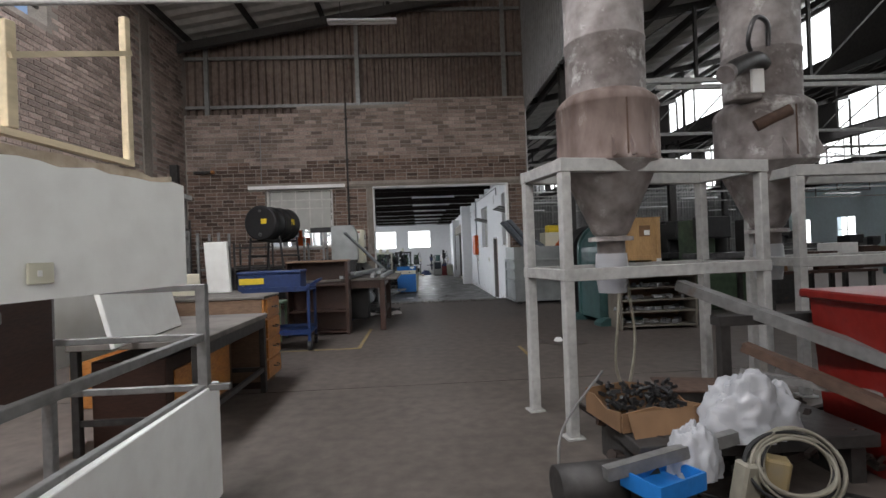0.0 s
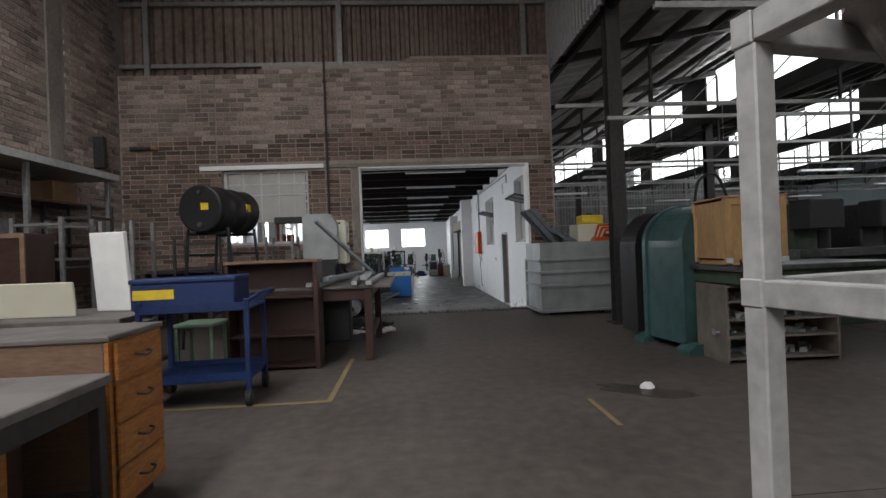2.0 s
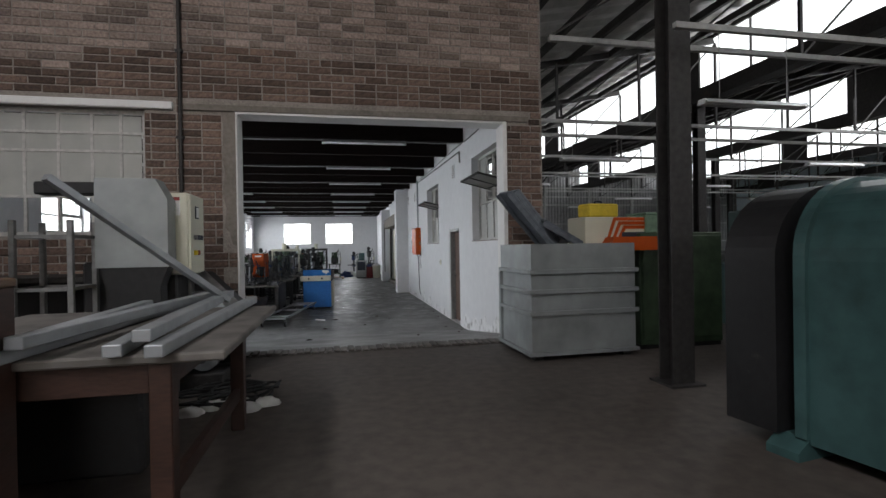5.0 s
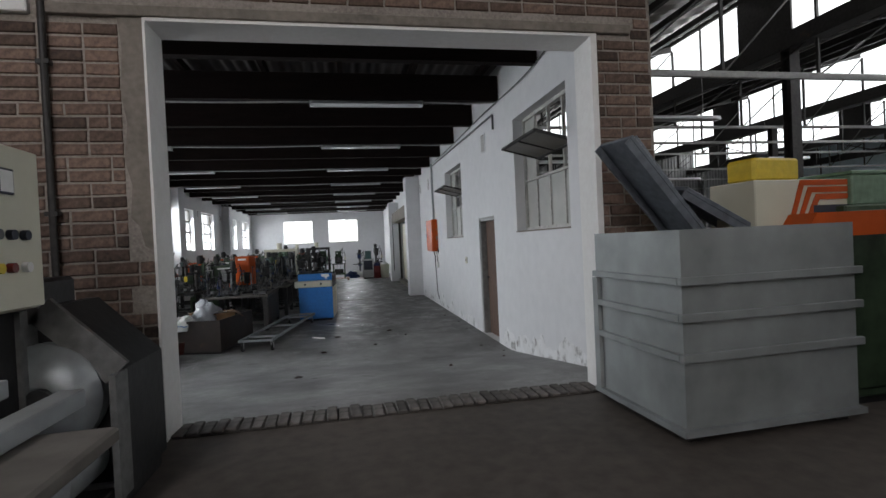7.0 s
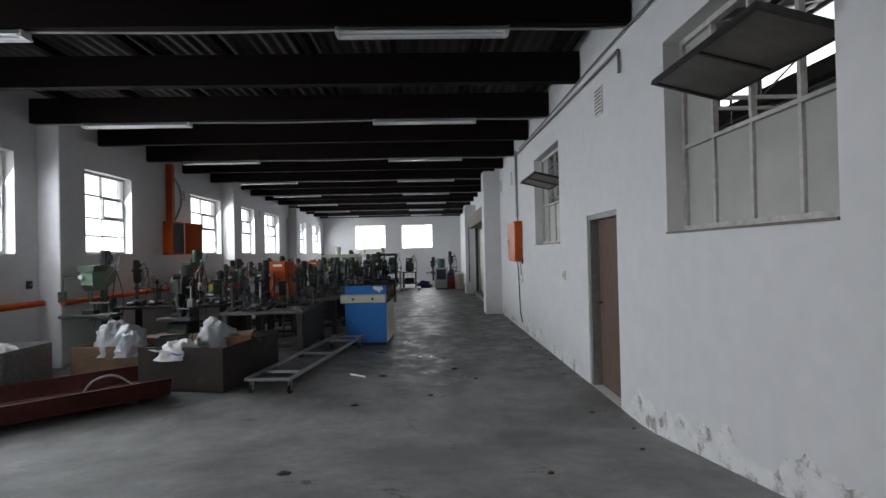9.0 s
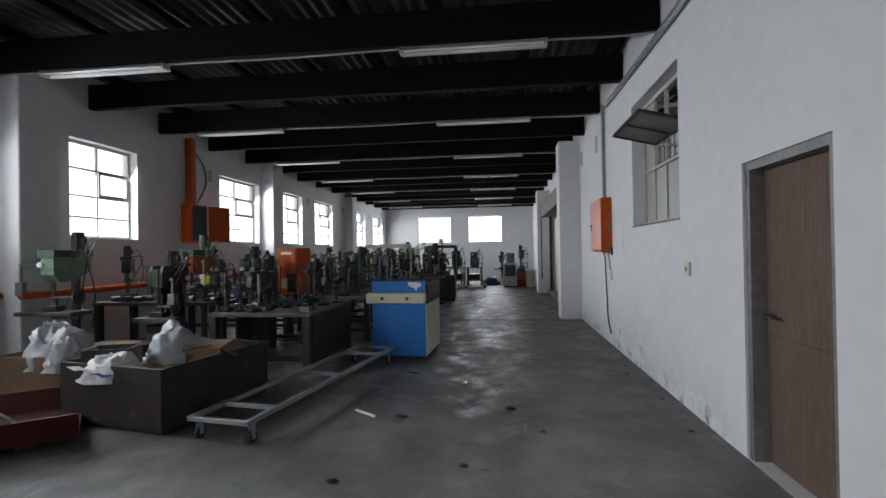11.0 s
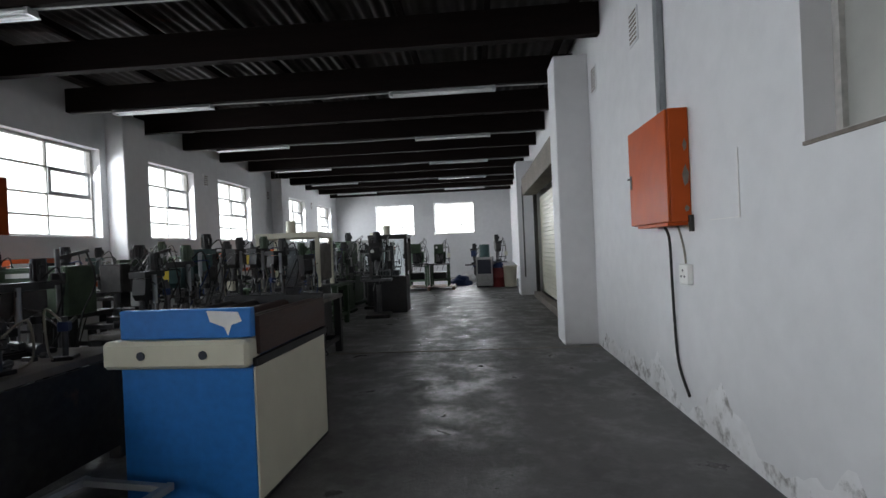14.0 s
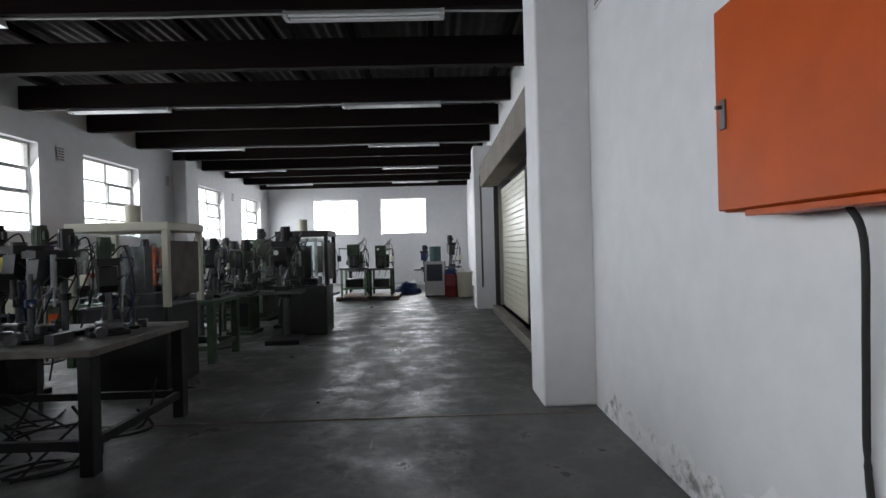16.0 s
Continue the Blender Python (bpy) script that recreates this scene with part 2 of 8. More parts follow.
    def prism(self, outline, axis, a, b, m=None):
        """A flat outline pushed along an axis from a to b."""
        put = {"x": lambda u, v, w: (w, u, v), "y": lambda u, v, w: (u, w, v), "z": lambda u, v, w: (u, v, w)}[axis]
        n = len(outline)
        vs = [put(u, v, w) for w in (a, b) for u, v in outline]
        return self.add(vs, [tuple(range(n))[::-1], tuple(range(n, 2 * n))] + [(i, (i + 1) % n, n + (i + 1) % n, n + i) for i in range(n)], m)

    def hose(self, points, r, n=8, steps=6):
        """A smooth tube through points."""
        pts = [Vector(p) for p in points]
        path = []
        for i in range(len(pts) - 1):
            p0, p1, p2, p3 = pts[max(i - 1, 0)], pts[i], pts[i + 1], pts[min(i + 2, len(pts) - 1)]
            for s in range(steps):
                t = s / steps
                path.append(0.5 * (2 * p1 + (p2 - p0) * t + (2 * p0 - 5 * p1 + 4 * p2 - p3) * t * t + (3 * p1 - p0 - 3 * p2 + p3) * t ** 3))
        path.append(pts[-1])
        vs, fs = [], []
        for i, p in enumerate(path):
            d = path[min(i + 1, len(path) - 1)] - path[max(i - 1, 0)]
            turn = d.to_track_quat("Z", "Y").to_matrix()
            vs += [p + turn @ Vector((r * math.cos(2 * math.pi * k / n), r * math.sin(2 * math.pi * k / n), 0)) for k in range(n)]
        for i in range(len(path) - 1):
            fs += [(i * n + k, i * n + (k + 1) % n, (i + 1) * n + (k + 1) % n, (i + 1) * n + k) for k in range(n)]
        return self.add(vs, fs, None, True)

    def cloth(self, cx, cy, z, w, d, h, seed, n=14):
        """A crumpled sack or rag: a creased dome lying on its support."""
        ox = random.Random(seed).random() * 50
        rows, cols = max(6, n), max(14, n * 2)
        vs, fs = [], []
        for j in range(rows + 1):
            el = (j / rows) * math.pi * 0.5
            for i in range(cols):
                az = 2 * math.pi * i / cols
                p = Vector((math.cos(az) * math.cos(el), math.sin(az) * math.cos(el), math.sin(el)))
                q = p * 1.5 + Vector((ox, ox * 0.7, 0))
                r = 1.0 + 0.30 * noise.noise(q) - 0.34 * abs(noise.noise(q * 2.1)) - 0.16 * abs(noise.noise(q * 4.7)) + 0.12
                vs.append((cx + p.x * r * w / 2, cy + p.y * r * d / 2, z + max(0.0, p.z * r * h)))
        for j in range(rows):
            for i in range(cols):
                a, b = j * cols + i, j * cols + (i + 1) % cols
                fs.append((a, b, b + cols, a + cols))
        return self.add(vs, fs, None, True)

    def mesh(self, name):
        me = bpy.data.meshes.new(name)
        me.from_pydata(self.v, [], self.f)
        bm = bmesh.new()
        bm.from_mesh(me)
        bmesh.ops.recalc_face_normals(bm, faces=bm.faces)
        bm.to_mesh(me)
        bm.free()
        me.polygons.foreach_set("use_smooth", self.smooth)
        me.update()
        return me


def thing(name, label, category, at=(0, 0, 0), turn=0, group="", kind=""):
    ob = new(name)
    ob.empty_display_size = 0.1
    ob.matrix_world = pose(*at, 0, 0, turn)
    return tagged(ob, label, category, group, kind)


def part(name, shape, mat, parent=None, label=""):
    me = shape.mesh(name)
    me.materials.append(mat)
    ob = new(name, me)
    ob.parent = parent
    return tagged(ob, label)


def structure(name, shape, mat, label="", category=""):
    return tagged(part(name, shape, mat), label, category, kind="structure")


def wall_y(shape, x0, x1, y0, y1, z0, z1, holes=()):
    """A wall that runs along x; holes as (x0, x1, z0, z1)."""
    xs = sorted({x0, x1, *[v for h in holes for v in h[:2]]})
    for a, b in zip(xs, xs[1:]):
        z = z0
        for h in sorted((h for h in holes if h[0] <= a and h[1] >= b), key=lambda h: h[2]):
            if h[2] > z:
                shape.box(a, y0, z, b, y1, h[2])
            z = h[3]
        if z < z1:
            shape.box(a, y0, z, b, y1, z1)


def wall_x(shape, y0, y1, x0, x1, z0, z1, holes=()):
    """A wall that runs along y; holes as (y0, y1, z0, z1)."""
    ys = sorted({y0, y1, *[v for h in holes for v in h[:2]]})
    for a, b in zip(ys, ys[1:]):
        z = z0
        for h in sorted((h for h in holes if h[0] <= a and h[1] >= b), key=lambda h: h[2]):
            if h[2] > z:
                shape.box(x0, a, z, x1, b, h[2])
            z = h[3]
        if z < z1:
            shape.box(x0, a, z, x1, b, z1)


def corrugated(shape, u0, u1, w0, w1, at, pitch=0.15, depth=0.04, axis="y"):
    """Box-ribbed sheet standing on edge: ribs upright, u along the wall, w up."""
    n = int((u1 - u0) / pitch)
    line = []
    for i in range(n + 1):
        u = u0 + i * (u1 - u0) / n
        line += [(u, 0.0), (u + pitch * 0.35, 0.0), (u + pitch * 0.5, depth), (u + pitch * 0.85, depth)]
    vs = []
    for w in (w0, w1):
        for u, d in line:
            u = min(u, u1)
            vs.append((u, at + d, w) if axis == "y" else (at + d, u, w))
    k = len(line)
    shape.add(vs, [(i, i + 1, k + i + 1, k + i) for i in range(k - 1)])


# ---------------------------------------------------------------- hall: floor and walls
LOW = -0.41
s = Shape().box(-5.5, -4.2, -0.25, 27.4, 13.42, 0).box(3.2, 13.42, -0.25, 27.4, 36.3, 0)
structure("floor", s, CONC_HALL, "grey stained concrete floor of the main hall", "floor")

s = Shape()
xs = [-5.2 + 8.16 * i / 24 for i in range(25)]
ys = [13.42 + (16.7 - 13.42) * j / 12 for j in range(13)] + [17.2 + 24.6 * j / 40 for j in range(41)]


def white_floor_z(x, y):
    t = min(1.0, max(0.0, (y - 13.6) / 3.0))
    return LOW * t + 0.004 * noise.noise(Vector((x * 0.8, y * 0.8, 0)))


vs = [(x, y, white_floor_z(x, y)) for y in ys for x in xs]
fs = [(j * 25 + i, j * 25 + i + 1, (j + 1) * 25 + i + 1, (j + 1) * 25 + i) for j in range(len(ys) - 1) for i in range(24)]
s.add(vs, fs, None, True)
structure("floor_white_room", s, CONC_WHITE, "worn pale concrete floor sloping down from the doorway", "floor")
structure("ground", Shape().box(-300, -300, -0.95, 300, 300, -0.9), CONC_HALL, "plain yard ground round the building", "ground")

BW = 13.1                      # face of the brick cross wall
OPEN = (-0.74, 2.58, 0.0, 2.92)
HWIN = (-3.36, -1.73, 1.48, 2.93)
s = Shape()
wall_y(s, -5.23, -2.53, BW + 0.012, BW + 0.30, 0, 4.78, [(-3.36, -2.53, 1.48, 2.93)])
wall_y(s, -2.53, 0.33, BW + 0.012, BW + 0.30, 0, 4.95, [(-2.53, -1.73, 1.48, 2.93), (-0.74, 0.33, -1, 2.92)])
wall_y(s, 0.33, 3.12, BW + 0.012, BW + 0.30, 0, 5.09, [(0.33, 2.58, -1, 2.92)])
wall_brick = structure("wall_brick", s, MORTAR, "brown brick cross wall with a wide doorway", "wall")
s = Shape()
wall_x(s, -4.2, 13.4, -5.53, -5.242, -0.2, 6.6, [(5.6, 8.7, 4.95, 5.55)])
wall_left = structure("wall_left", s, MORTAR, "tall pale brick side wall", "wall")

s = Shape()
s.box(OPEN[0] - 0.005, BW - 0.012, 0.0, OPEN[0] + 0.012, BW + 0.31, 2.93).box(OPEN[0], BW - 0.012, 2.90, OPEN[1], BW + 0.31, 2.925)
s.prism([(2.568, BW - 0.014), (2.580, BW + 0.31), (2.945, BW + 0.85), (3.19, BW + 0.85), (3.19, BW + 0.305), (2.62, BW + 0.305), (2.62, BW - 0.012)], "z", 0.0 - 0.1, 2.93)
structure("door_1", s, JAMB, "white painted reveal of the wide doorway", "doorway")
s = Shape().box(-1.32, BW - 0.03, 2.925, 2.92, BW + 0.02, 3.0, 0.006)
structure("trim_lintel", s, CEMENT, "pale cement lintel over the doorway", "lintel")
s = Shape().box(-3.76, BW - 0.04, 2.925, -1.42, BW + 0.02, 3.01, 0.008)
structure("trim_window_lintel", s, JAMB, "white lintel over the hall window", "lintel")
s = Shape().prism([(-0.747, 1.33), (-0.80, 1.36), (-0.83, 1.50), (-0.88, 1.56), (-0.86, 1.78), (-0.90, 1.95), (-0.87, 2.2), (-0.90, 2.4), (-0.88, 2.7), (-0.90, 2.92), (-0.747, 2.92)], "y", BW - 0.006, BW + 0.012)
structure("trim_plaster", s, CEMENT, "grey cement strip beside the doorway", "trim")

# gable of rusty sheet over the cross wall, with its rails and posts
s = Shape()
corrugated(s, -5.3, 3.15, 4.72, 8.2, BW + 0.18, 0.19, 0.075)
structure("wall_gable", s, CORR, "rusty corrugated gable sheeting above brickwork", "wall")
s = Shape()
for z in (5.0, 6.2, 7.35):
    s.box(-5.3, BW + 0.10, z - 0.035, 3.1, BW + 0.17, z + 0.035)
for x in (-4.7, -1.03, 2.63):
    s.box(x - 0.05, BW + 0.04, 4.7, x + 0.05, BW + 0.10, 8.1)
structure("trim_gable_rails", s, STEELGREY, "steel rails and posts carrying the gable sheets", "steelwork")

# roof over the first bay, rising away from the brick side wall
s = Shape()
n = 60
vs, fs = [], []
for i in range(121):
    y = -4.2 + 17.6 * i / 120
    d = 0.03 * math.sin(i * math.pi / 1.5)
    vs += [(-5.6, y, 6.55 + d), (3.2, y, 8.05 + d)]
fs = [(2 * i, 2 * i + 1, 2 * i + 3, 2 * i + 2) for i in range(120)]
s.add(vs, fs)
structure("ceiling_bay", s, ROOFSHEET, "corrugated roof sheets of the first bay", "roof")
s = Shape()
for x in (-5.0, -3.4, -1.8, -0.2, 1.4, 2.9):
    z = 6.55 + (x + 5.6) / 8.8 * 1.5
    s.box(x - 0.04, -4.2, z - 0.17, x + 0.04, 13.3, z - 0.04)
for y in (0.2, 6.4, 12.9):
    s.bar((-5.3, y, 6.32), (3.1, y, 7.76), 0.12, 0.2)
structure("trim_rafters", s, STEELDARK, "dark steel rafters and purlins", "steelwork")
s = Shape()
for y in (6.4, 0.2):
    s.rod((-5.2, y, 4.15), (3.0, y, 4.15), 0.035)
    for x in (-3.5, -1.7, 0.1, 1.9):
        s.rod((x, y, 4.15), (x + 0.6, y, 6.5 + (x + 6) * 0.17), 0.018, 8)
structure("trim_bay_truss", s, STEELPALE, "pale truss chord across the first bay", "steelwork")
s = Shape()
corrugated(s, -4.2, 36.2, 4.8, 8.1, 3.14, 0.16, 0.04, "x")
structure("wall_bay_upper", s, CORRGREY, "grey sheeting between the roof bays", "wall")

# saw-tooth hall beyond the column line
BAYS = (3.15, 9.1, 15.1, 21.1, 27.1)
APEX = 6.12                    # ridge height of each roof tooth
s, rails, glz = Shape(), Shape(), Shape()
for a, b in zip(BAYS, BAYS[1:]):
    vs = []
    for i in range(241):
        y = -4.2 + 40.5 * i / 240
        d = 0.03 * math.sin(i * math.pi / 1.5)
        vs += [(a, y, 5.0 + d), (b, y, APEX + 0.05 + d)]
    s.add(vs, [(2 * i, 2 * i + 1, 2 * i + 3, 2 * i + 2) for i in range(240)])
    for k in range(6):
        x, z = a + (b - a) * (k + 0.3) / 6, 5.0 + (APEX - 4.95) * (k + 0.3) / 6
        rails.box(x - 0.04, -4.2, z - 0.2, x + 0.04, 36.2, z - 0.06)
    rails.box(b - 0.16, -4.2, 4.66, b + 0.16, 36.2, 4.98)
    rails.box(b - 0.07, -4.2, APEX - 0.06, b - 0.03, 36.2, APEX + 0.04)
    for y in range(-3, 36, 4):
        rails.bar((a, y, 4.88), (b, y, APEX - 0.1), 0.09, 0.14)
structure("ceiling_saw_tooth", s, ROOFSHEET, "sloping corrugated roof sheets of the saw-tooth hall", "roof")
structure("trim_saw_tooth", rails, STEELDARK, "dark purlins and valley beams of the saw-tooth roof", "steelwork")
for k, b in enumerate(BAYS[1:], 1):
    w = Shape()
    for z in (5.0, APEX - 0.02):
        w.box(b - 0.02, -4.2, z - 0.02, b + 0.02, 36.2, z + 0.02)
    for i in range(11):
        y = -4.1 + 4 * i
        w.box(b - 0.02, y - 0.02, 5.0, b + 0.02, y + 0.02, APEX)
    for y in (1.4, 9.4, 17.4, 25.4, 33.0):
        w.box(b - 0.05, y, 4.98, b - 0.01, y + 1.3, APEX + 0.05)
    structure("window_roof_%d" % k, w, STEELDARK, "dark-barred roof glazing in a saw-tooth step", "window")
    sky_panel("daylight_roof", (b + 0.12, 16, 5.55), (b - 1, 16, 5.45), 40, 1.1, ROOF_W)
# added fill lamp under the last bay's roof, brightens the blue wall
sky_panel("roof_fill", (24.6, 16, 5.45), (24.9, 16, 0), 3.0, 30.0, 420.0)
t, posts = Shape(), Shape()
for y in (4.9, 8.9, 12.9, 16.9, 20.9, 24.9, 28.9, 32.9):
    for a, b in zip(BAYS, BAYS[1:]):
        t.bar((a, y, 3.98), (b, y, 3.98), 0.07, 0.07)
        rise = lambda u: 4.9 + (APEX - 5.1) * u
        for i in (2, 4, 6):
            x1 = a + (b - a) * i / 6
            posts.bar((x1 - 0.03, y, 4.0), (x1 - 0.03, y, rise(i / 6)), 0.05, 0.05)
            posts.bar((x1 - (b - a) / 3, y, 4.0), (x1 - 0.03, y, rise(i / 6)), 0.028, 0.028)
    if y < 22:
        t.bar((3.2, y + 1.6, 3.1), (27, y + 1.6, 3.1), 0.05, 0.05)
# crossed wind braces below the valley beams
for b in BAYS[1:]:
    for y in (9.4, 17.4, 25.4):
        posts.bar((b - 0.08, y - 0.4, 4.0), (b - 0.08, y + 1.5, 4.7), 0.03, 0.03)
        posts.bar((b - 0.08, y + 1.5, 4.0), (b - 0.08, y - 0.4, 4.7), 0.03, 0.03)
structure("trim_truss_posts", posts, STEELDARK, "dark struts and ties of the hall trusses", "steelwork")
structure("trim_trusses", t, STEELPALE, "pale slender trusses and hanging rails across the hall", "steelwork")
s = Shape()
corrugated(s, 3.1, 27.2, 0, 7, 36.1, 0.2, 0.04)
structure("wall_end", s, CORRGREY, "grey sheeted far wall of the saw-tooth hall", "wall")
s = Shape()
for z in (1.4, 2.6, 3.8):
    s.box(3.2, 36.0, z - 0.04, 27, 36.08, z + 0.04)
for x in range(4, 27, 3):
    s.box(x - 0.05, 35.9, 0, x + 0.05, 36.0, 6)
structure("trim_end_rails", s, STEELPALE, "pale rails on the far sheeted wall", "steelwork")
RWIN = [(y, y + 1.3, 0.9, 2.5) for y in (2, 6, 10, 14, 18, 22, 26, 30, 33.5)]
s = Shape()
wall_x(s, -4.2, 36.3, 27.1, 27.4, 0, 7, RWIN)
structure("wall_right", s, BLUEWALL, "pale blue side wall with tall windows", "wall")
for k, (a, b, c_, d) in enumerate(RWIN):
    w = Shape().box(27.15, a, (c_ + d) / 2 - 0.02, 27.2, b, (c_ + d) / 2 + 0.02).box(27.15, (a + b) / 2 - 0.02, c_, 27.2, (a + b) / 2 + 0.02, d)
    structure("window_right_%d" % (k + 1), w, WINPAINT, "bright tall window in the blue wall", "window")
sky_panel("daylight_side", (27.6, 18, 1.7), (20, 18, 1.7), 34, 1.7, SIDE_W)
# unseen closing wall, with an opening added for the fill lamp
s = Shape()
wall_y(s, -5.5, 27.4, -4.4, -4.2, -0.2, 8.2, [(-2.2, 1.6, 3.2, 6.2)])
structure("wall_back", s, BRICKPALE, "unseen plain brick wall closing the hall", "wall")

# added fill lamp behind the camera, brightens the gable and upper brickwork
sky_panel("back_fill", (-0.3, -4.5, 4.7), (-1.4, 10, 4.6), 3.7, 2.9, BACK_FILL_W, tint=(1.0, 0.965, 0.92), spread=120)


def glow(name, strength, tint=(0.95, 0.98, 1.0)):
    m = bpy.data.materials.new(name)
    m.use_nodes = True
    n = m.node_tree.nodes
    e = n.new("ShaderNodeEmission")
    e.inputs["Color"].default_value, e.inputs["Strength"].default_value = (*tint, 1), strength
    m.node_tree.links.new(e.outputs[0], n["Material Output"].inputs["Surface"])
    return m


SKYGLOW = glow("overcast_sky", SKY_GLOW)
s = Shape().box(-7.6, 12, -0.9, -7.5, 44, 7).box(-7.5, 43.9, -0.9, 4, 44, 7).box(29.4, -4, -0.9, 29.5, 37, 5).box(-7.6, -2, 3.5, -7.5, 7, 8)
for b in BAYS[1:]:
    s.box(b + 0.4, -4.2, 4.9, b + 0.42, 36.2, 7.0)
structure("backdrop", s, SKYGLOW, "plain white overcast sky outside the windows", "sky")

# added fill lamps hung unseen below the first bay's closed roof
for y, watts in ((-2.0, TOP_FILL_W), (2.2, TOP_FILL_W), (6.6, TOP_FILL_W * 0.6)):
    z = 6.55 + 4.3 / 8.8 * 1.5
    sky_panel("roof_fill", (-2.9, y, z - 0.45), (-3.15, y, 0), 3.4, 0.9, watts)

# ---------------------------------------------------------------- white room: walls, beams, ceiling
XL, XR, YF = -5.17, 2.95, 41.65
LWIN = [(17.75, 19.62, 1.40, 2.93), (21.15, 22.55, 1.40, 2.93), (25.15, 27.0, 1.40, 2.95), (28.3, 29.9, 1.40, 2.96), (31.0, 32.8, 1.40, 2.96), (35.7, 37.4, 1.40, 2.97), (38.85, 40.75, 1.40, 2.97)]
s = Shape()
wall_x(s, 13.4, YF + 0.3, XL - 0.3, XL, LOW - 0.2, 4.05, LWIN + [(14.4, 16.2, 1.40, 2.93)])
structure("wall_white_left", s, PLASTER, "white plastered wall with a row of steel windows", "wall")
W1, DOOR, W2, ROLL = (14.39, 16.12, 1.40, 2.98), (17.22, 18.2, LOW, 1.69), (19.45, 21.15, 1.39, 2.93), (26.35, 31.6, LOW + 0.15, 2.35)
s = Shape()
wall_x(s, 13.4, YF + 0.3, XR, XR + 0.26, LOW - 0.2, 5.1, [W1, DOOR, W2, ROLL])
structure("wall_white_right", s, PLASTER, "white plastered wall with damp-stained foot", "wall")
FWIN = [(-3.3, -1.5, 1.58, 3.02), (-0.57, 1.3, 1.58, 3.02)]
s = Shape()
wall_y(s, XL, XR, YF, YF + 0.3, LOW - 0.2, 4.05, FWIN)
structure("wall_white_far", s, PLASTER, "white plastered end wall with two windows", "wall")
s = Shape().box(XL, 13.402, 2.925, XR, 13.43, 4.05)
wall_y(s, XL, -0.74, 13.402, 13.43, LOW, 2.925, [HWIN])
structure("wall_white_near", s, PLASTER, "white painted back of the brick wall", "wall")

for k, (y0, d) in enumerate(((20.05, 0.34), (27.15, 0.34), (34.3, 0.34))):
    structure("pillar_left_%d" % (k + 1), Shape().box(XL - 0.01, y0, LOW, XL + d, y0 + 0.6, 3.62, 0.012), PLASTER, "white plastered wall pier", "pillar")
structure("pillar_right_1", Shape().box(2.50, 25.44, LOW, XR + 0.01, 25.95, 3.46, 0.014), PLASTER, "white plastered pier beside the roller door", "pillar")
structure("pillar_right_2", Shape().box(2.50, 32.2, LOW, XR + 0.01, 32.8, 3.2, 0.014), PLASTER, "white plastered pier beyond the roller door", "pillar")

beams = Shape()
for i in range(17):
    y = 15.16 + 1.6 * i
    beams.box(XL + 0.01, y - 0.06, 3.42, XR - 0.01, y + 0.06, 3.80)
structure("trim_beams", beams, DARKTIMBER, "deep dark timber ceiling beams", "beam")
s = Shape()
vs = []
NC = 260
for i in range(NC + 1):
    x = XL + (XR - XL) * i / NC
    d = 0.02 * math.sin(i * math.pi / 2.5)
    vs += [(x, 13.4, 3.95 + d), (x, YF + 0.2, 3.95 + d)]
s.add(vs, [(2 * i, 2 * i + 1, 2 * i + 3, 2 * i + 2) for i in range(NC)], None, True)
structure("ceiling_white_room", s, DARKROOF, "dark corrugated sheets above the beams", "ceiling")
s = Shape()
for x in [XL + 0.5 + 1.05 * i for i in range(8)]:
    s.box(x - 0.035, 13.5, 3.80, x + 0.035, YF, 3.90)
structure("trim_purlins", s, DARKTIMBER, "dark purlins over the ceiling beams", "beam")


def steel_window(name, wall, lo, hi, z0, z1, depth, cols, bars, label, light=None):
    """Frame, glazing bars and panes of a steel window; wall 'x' or 'y', set at depth."""
    put = (lambda s_, a, b, c_, d, t0, t1: s_.box(depth + t0, a, c_, depth + t1, b, d)) if wall == "x" else (lambda s_, a, b, c_, d, t0, t1: s_.box(a, depth + t0, c_, b, depth + t1, d))
    ob = thing(name, label, "window", kind="structure")
    fr = Shape()
    f = 0.045
    put(fr, lo, hi, z0, z0 + f, -0.03, 0.03), put(fr, lo, hi, z1 - f, z1, -0.03, 0.03)
    put(fr, lo, lo + f, z0 + f, z1 - f, -0.03, 0.03), put(fr, hi - f, hi, z0 + f, z1 - f, -0.03, 0.03)
    part("window_frame", fr, WINPAINT, ob)
    for i in range(1, cols):
        g = Shape()
        u = lo + (hi - lo) * i / cols
        put(g, u - 0.014, u + 0.014, z0 + f, z1 - f, -0.02, 0.02)
        part("glazing_bar", g, WINPAINT, ob)
    for r in bars:
        g = Shape()
        z = z0 + (z1 - z0) * r
        put(g, lo + f, hi - f, z - 0.014, z + 0.014, -0.024, 0.024)
        part("glazing_bar", g, WINPAINT, ob)
    return ob


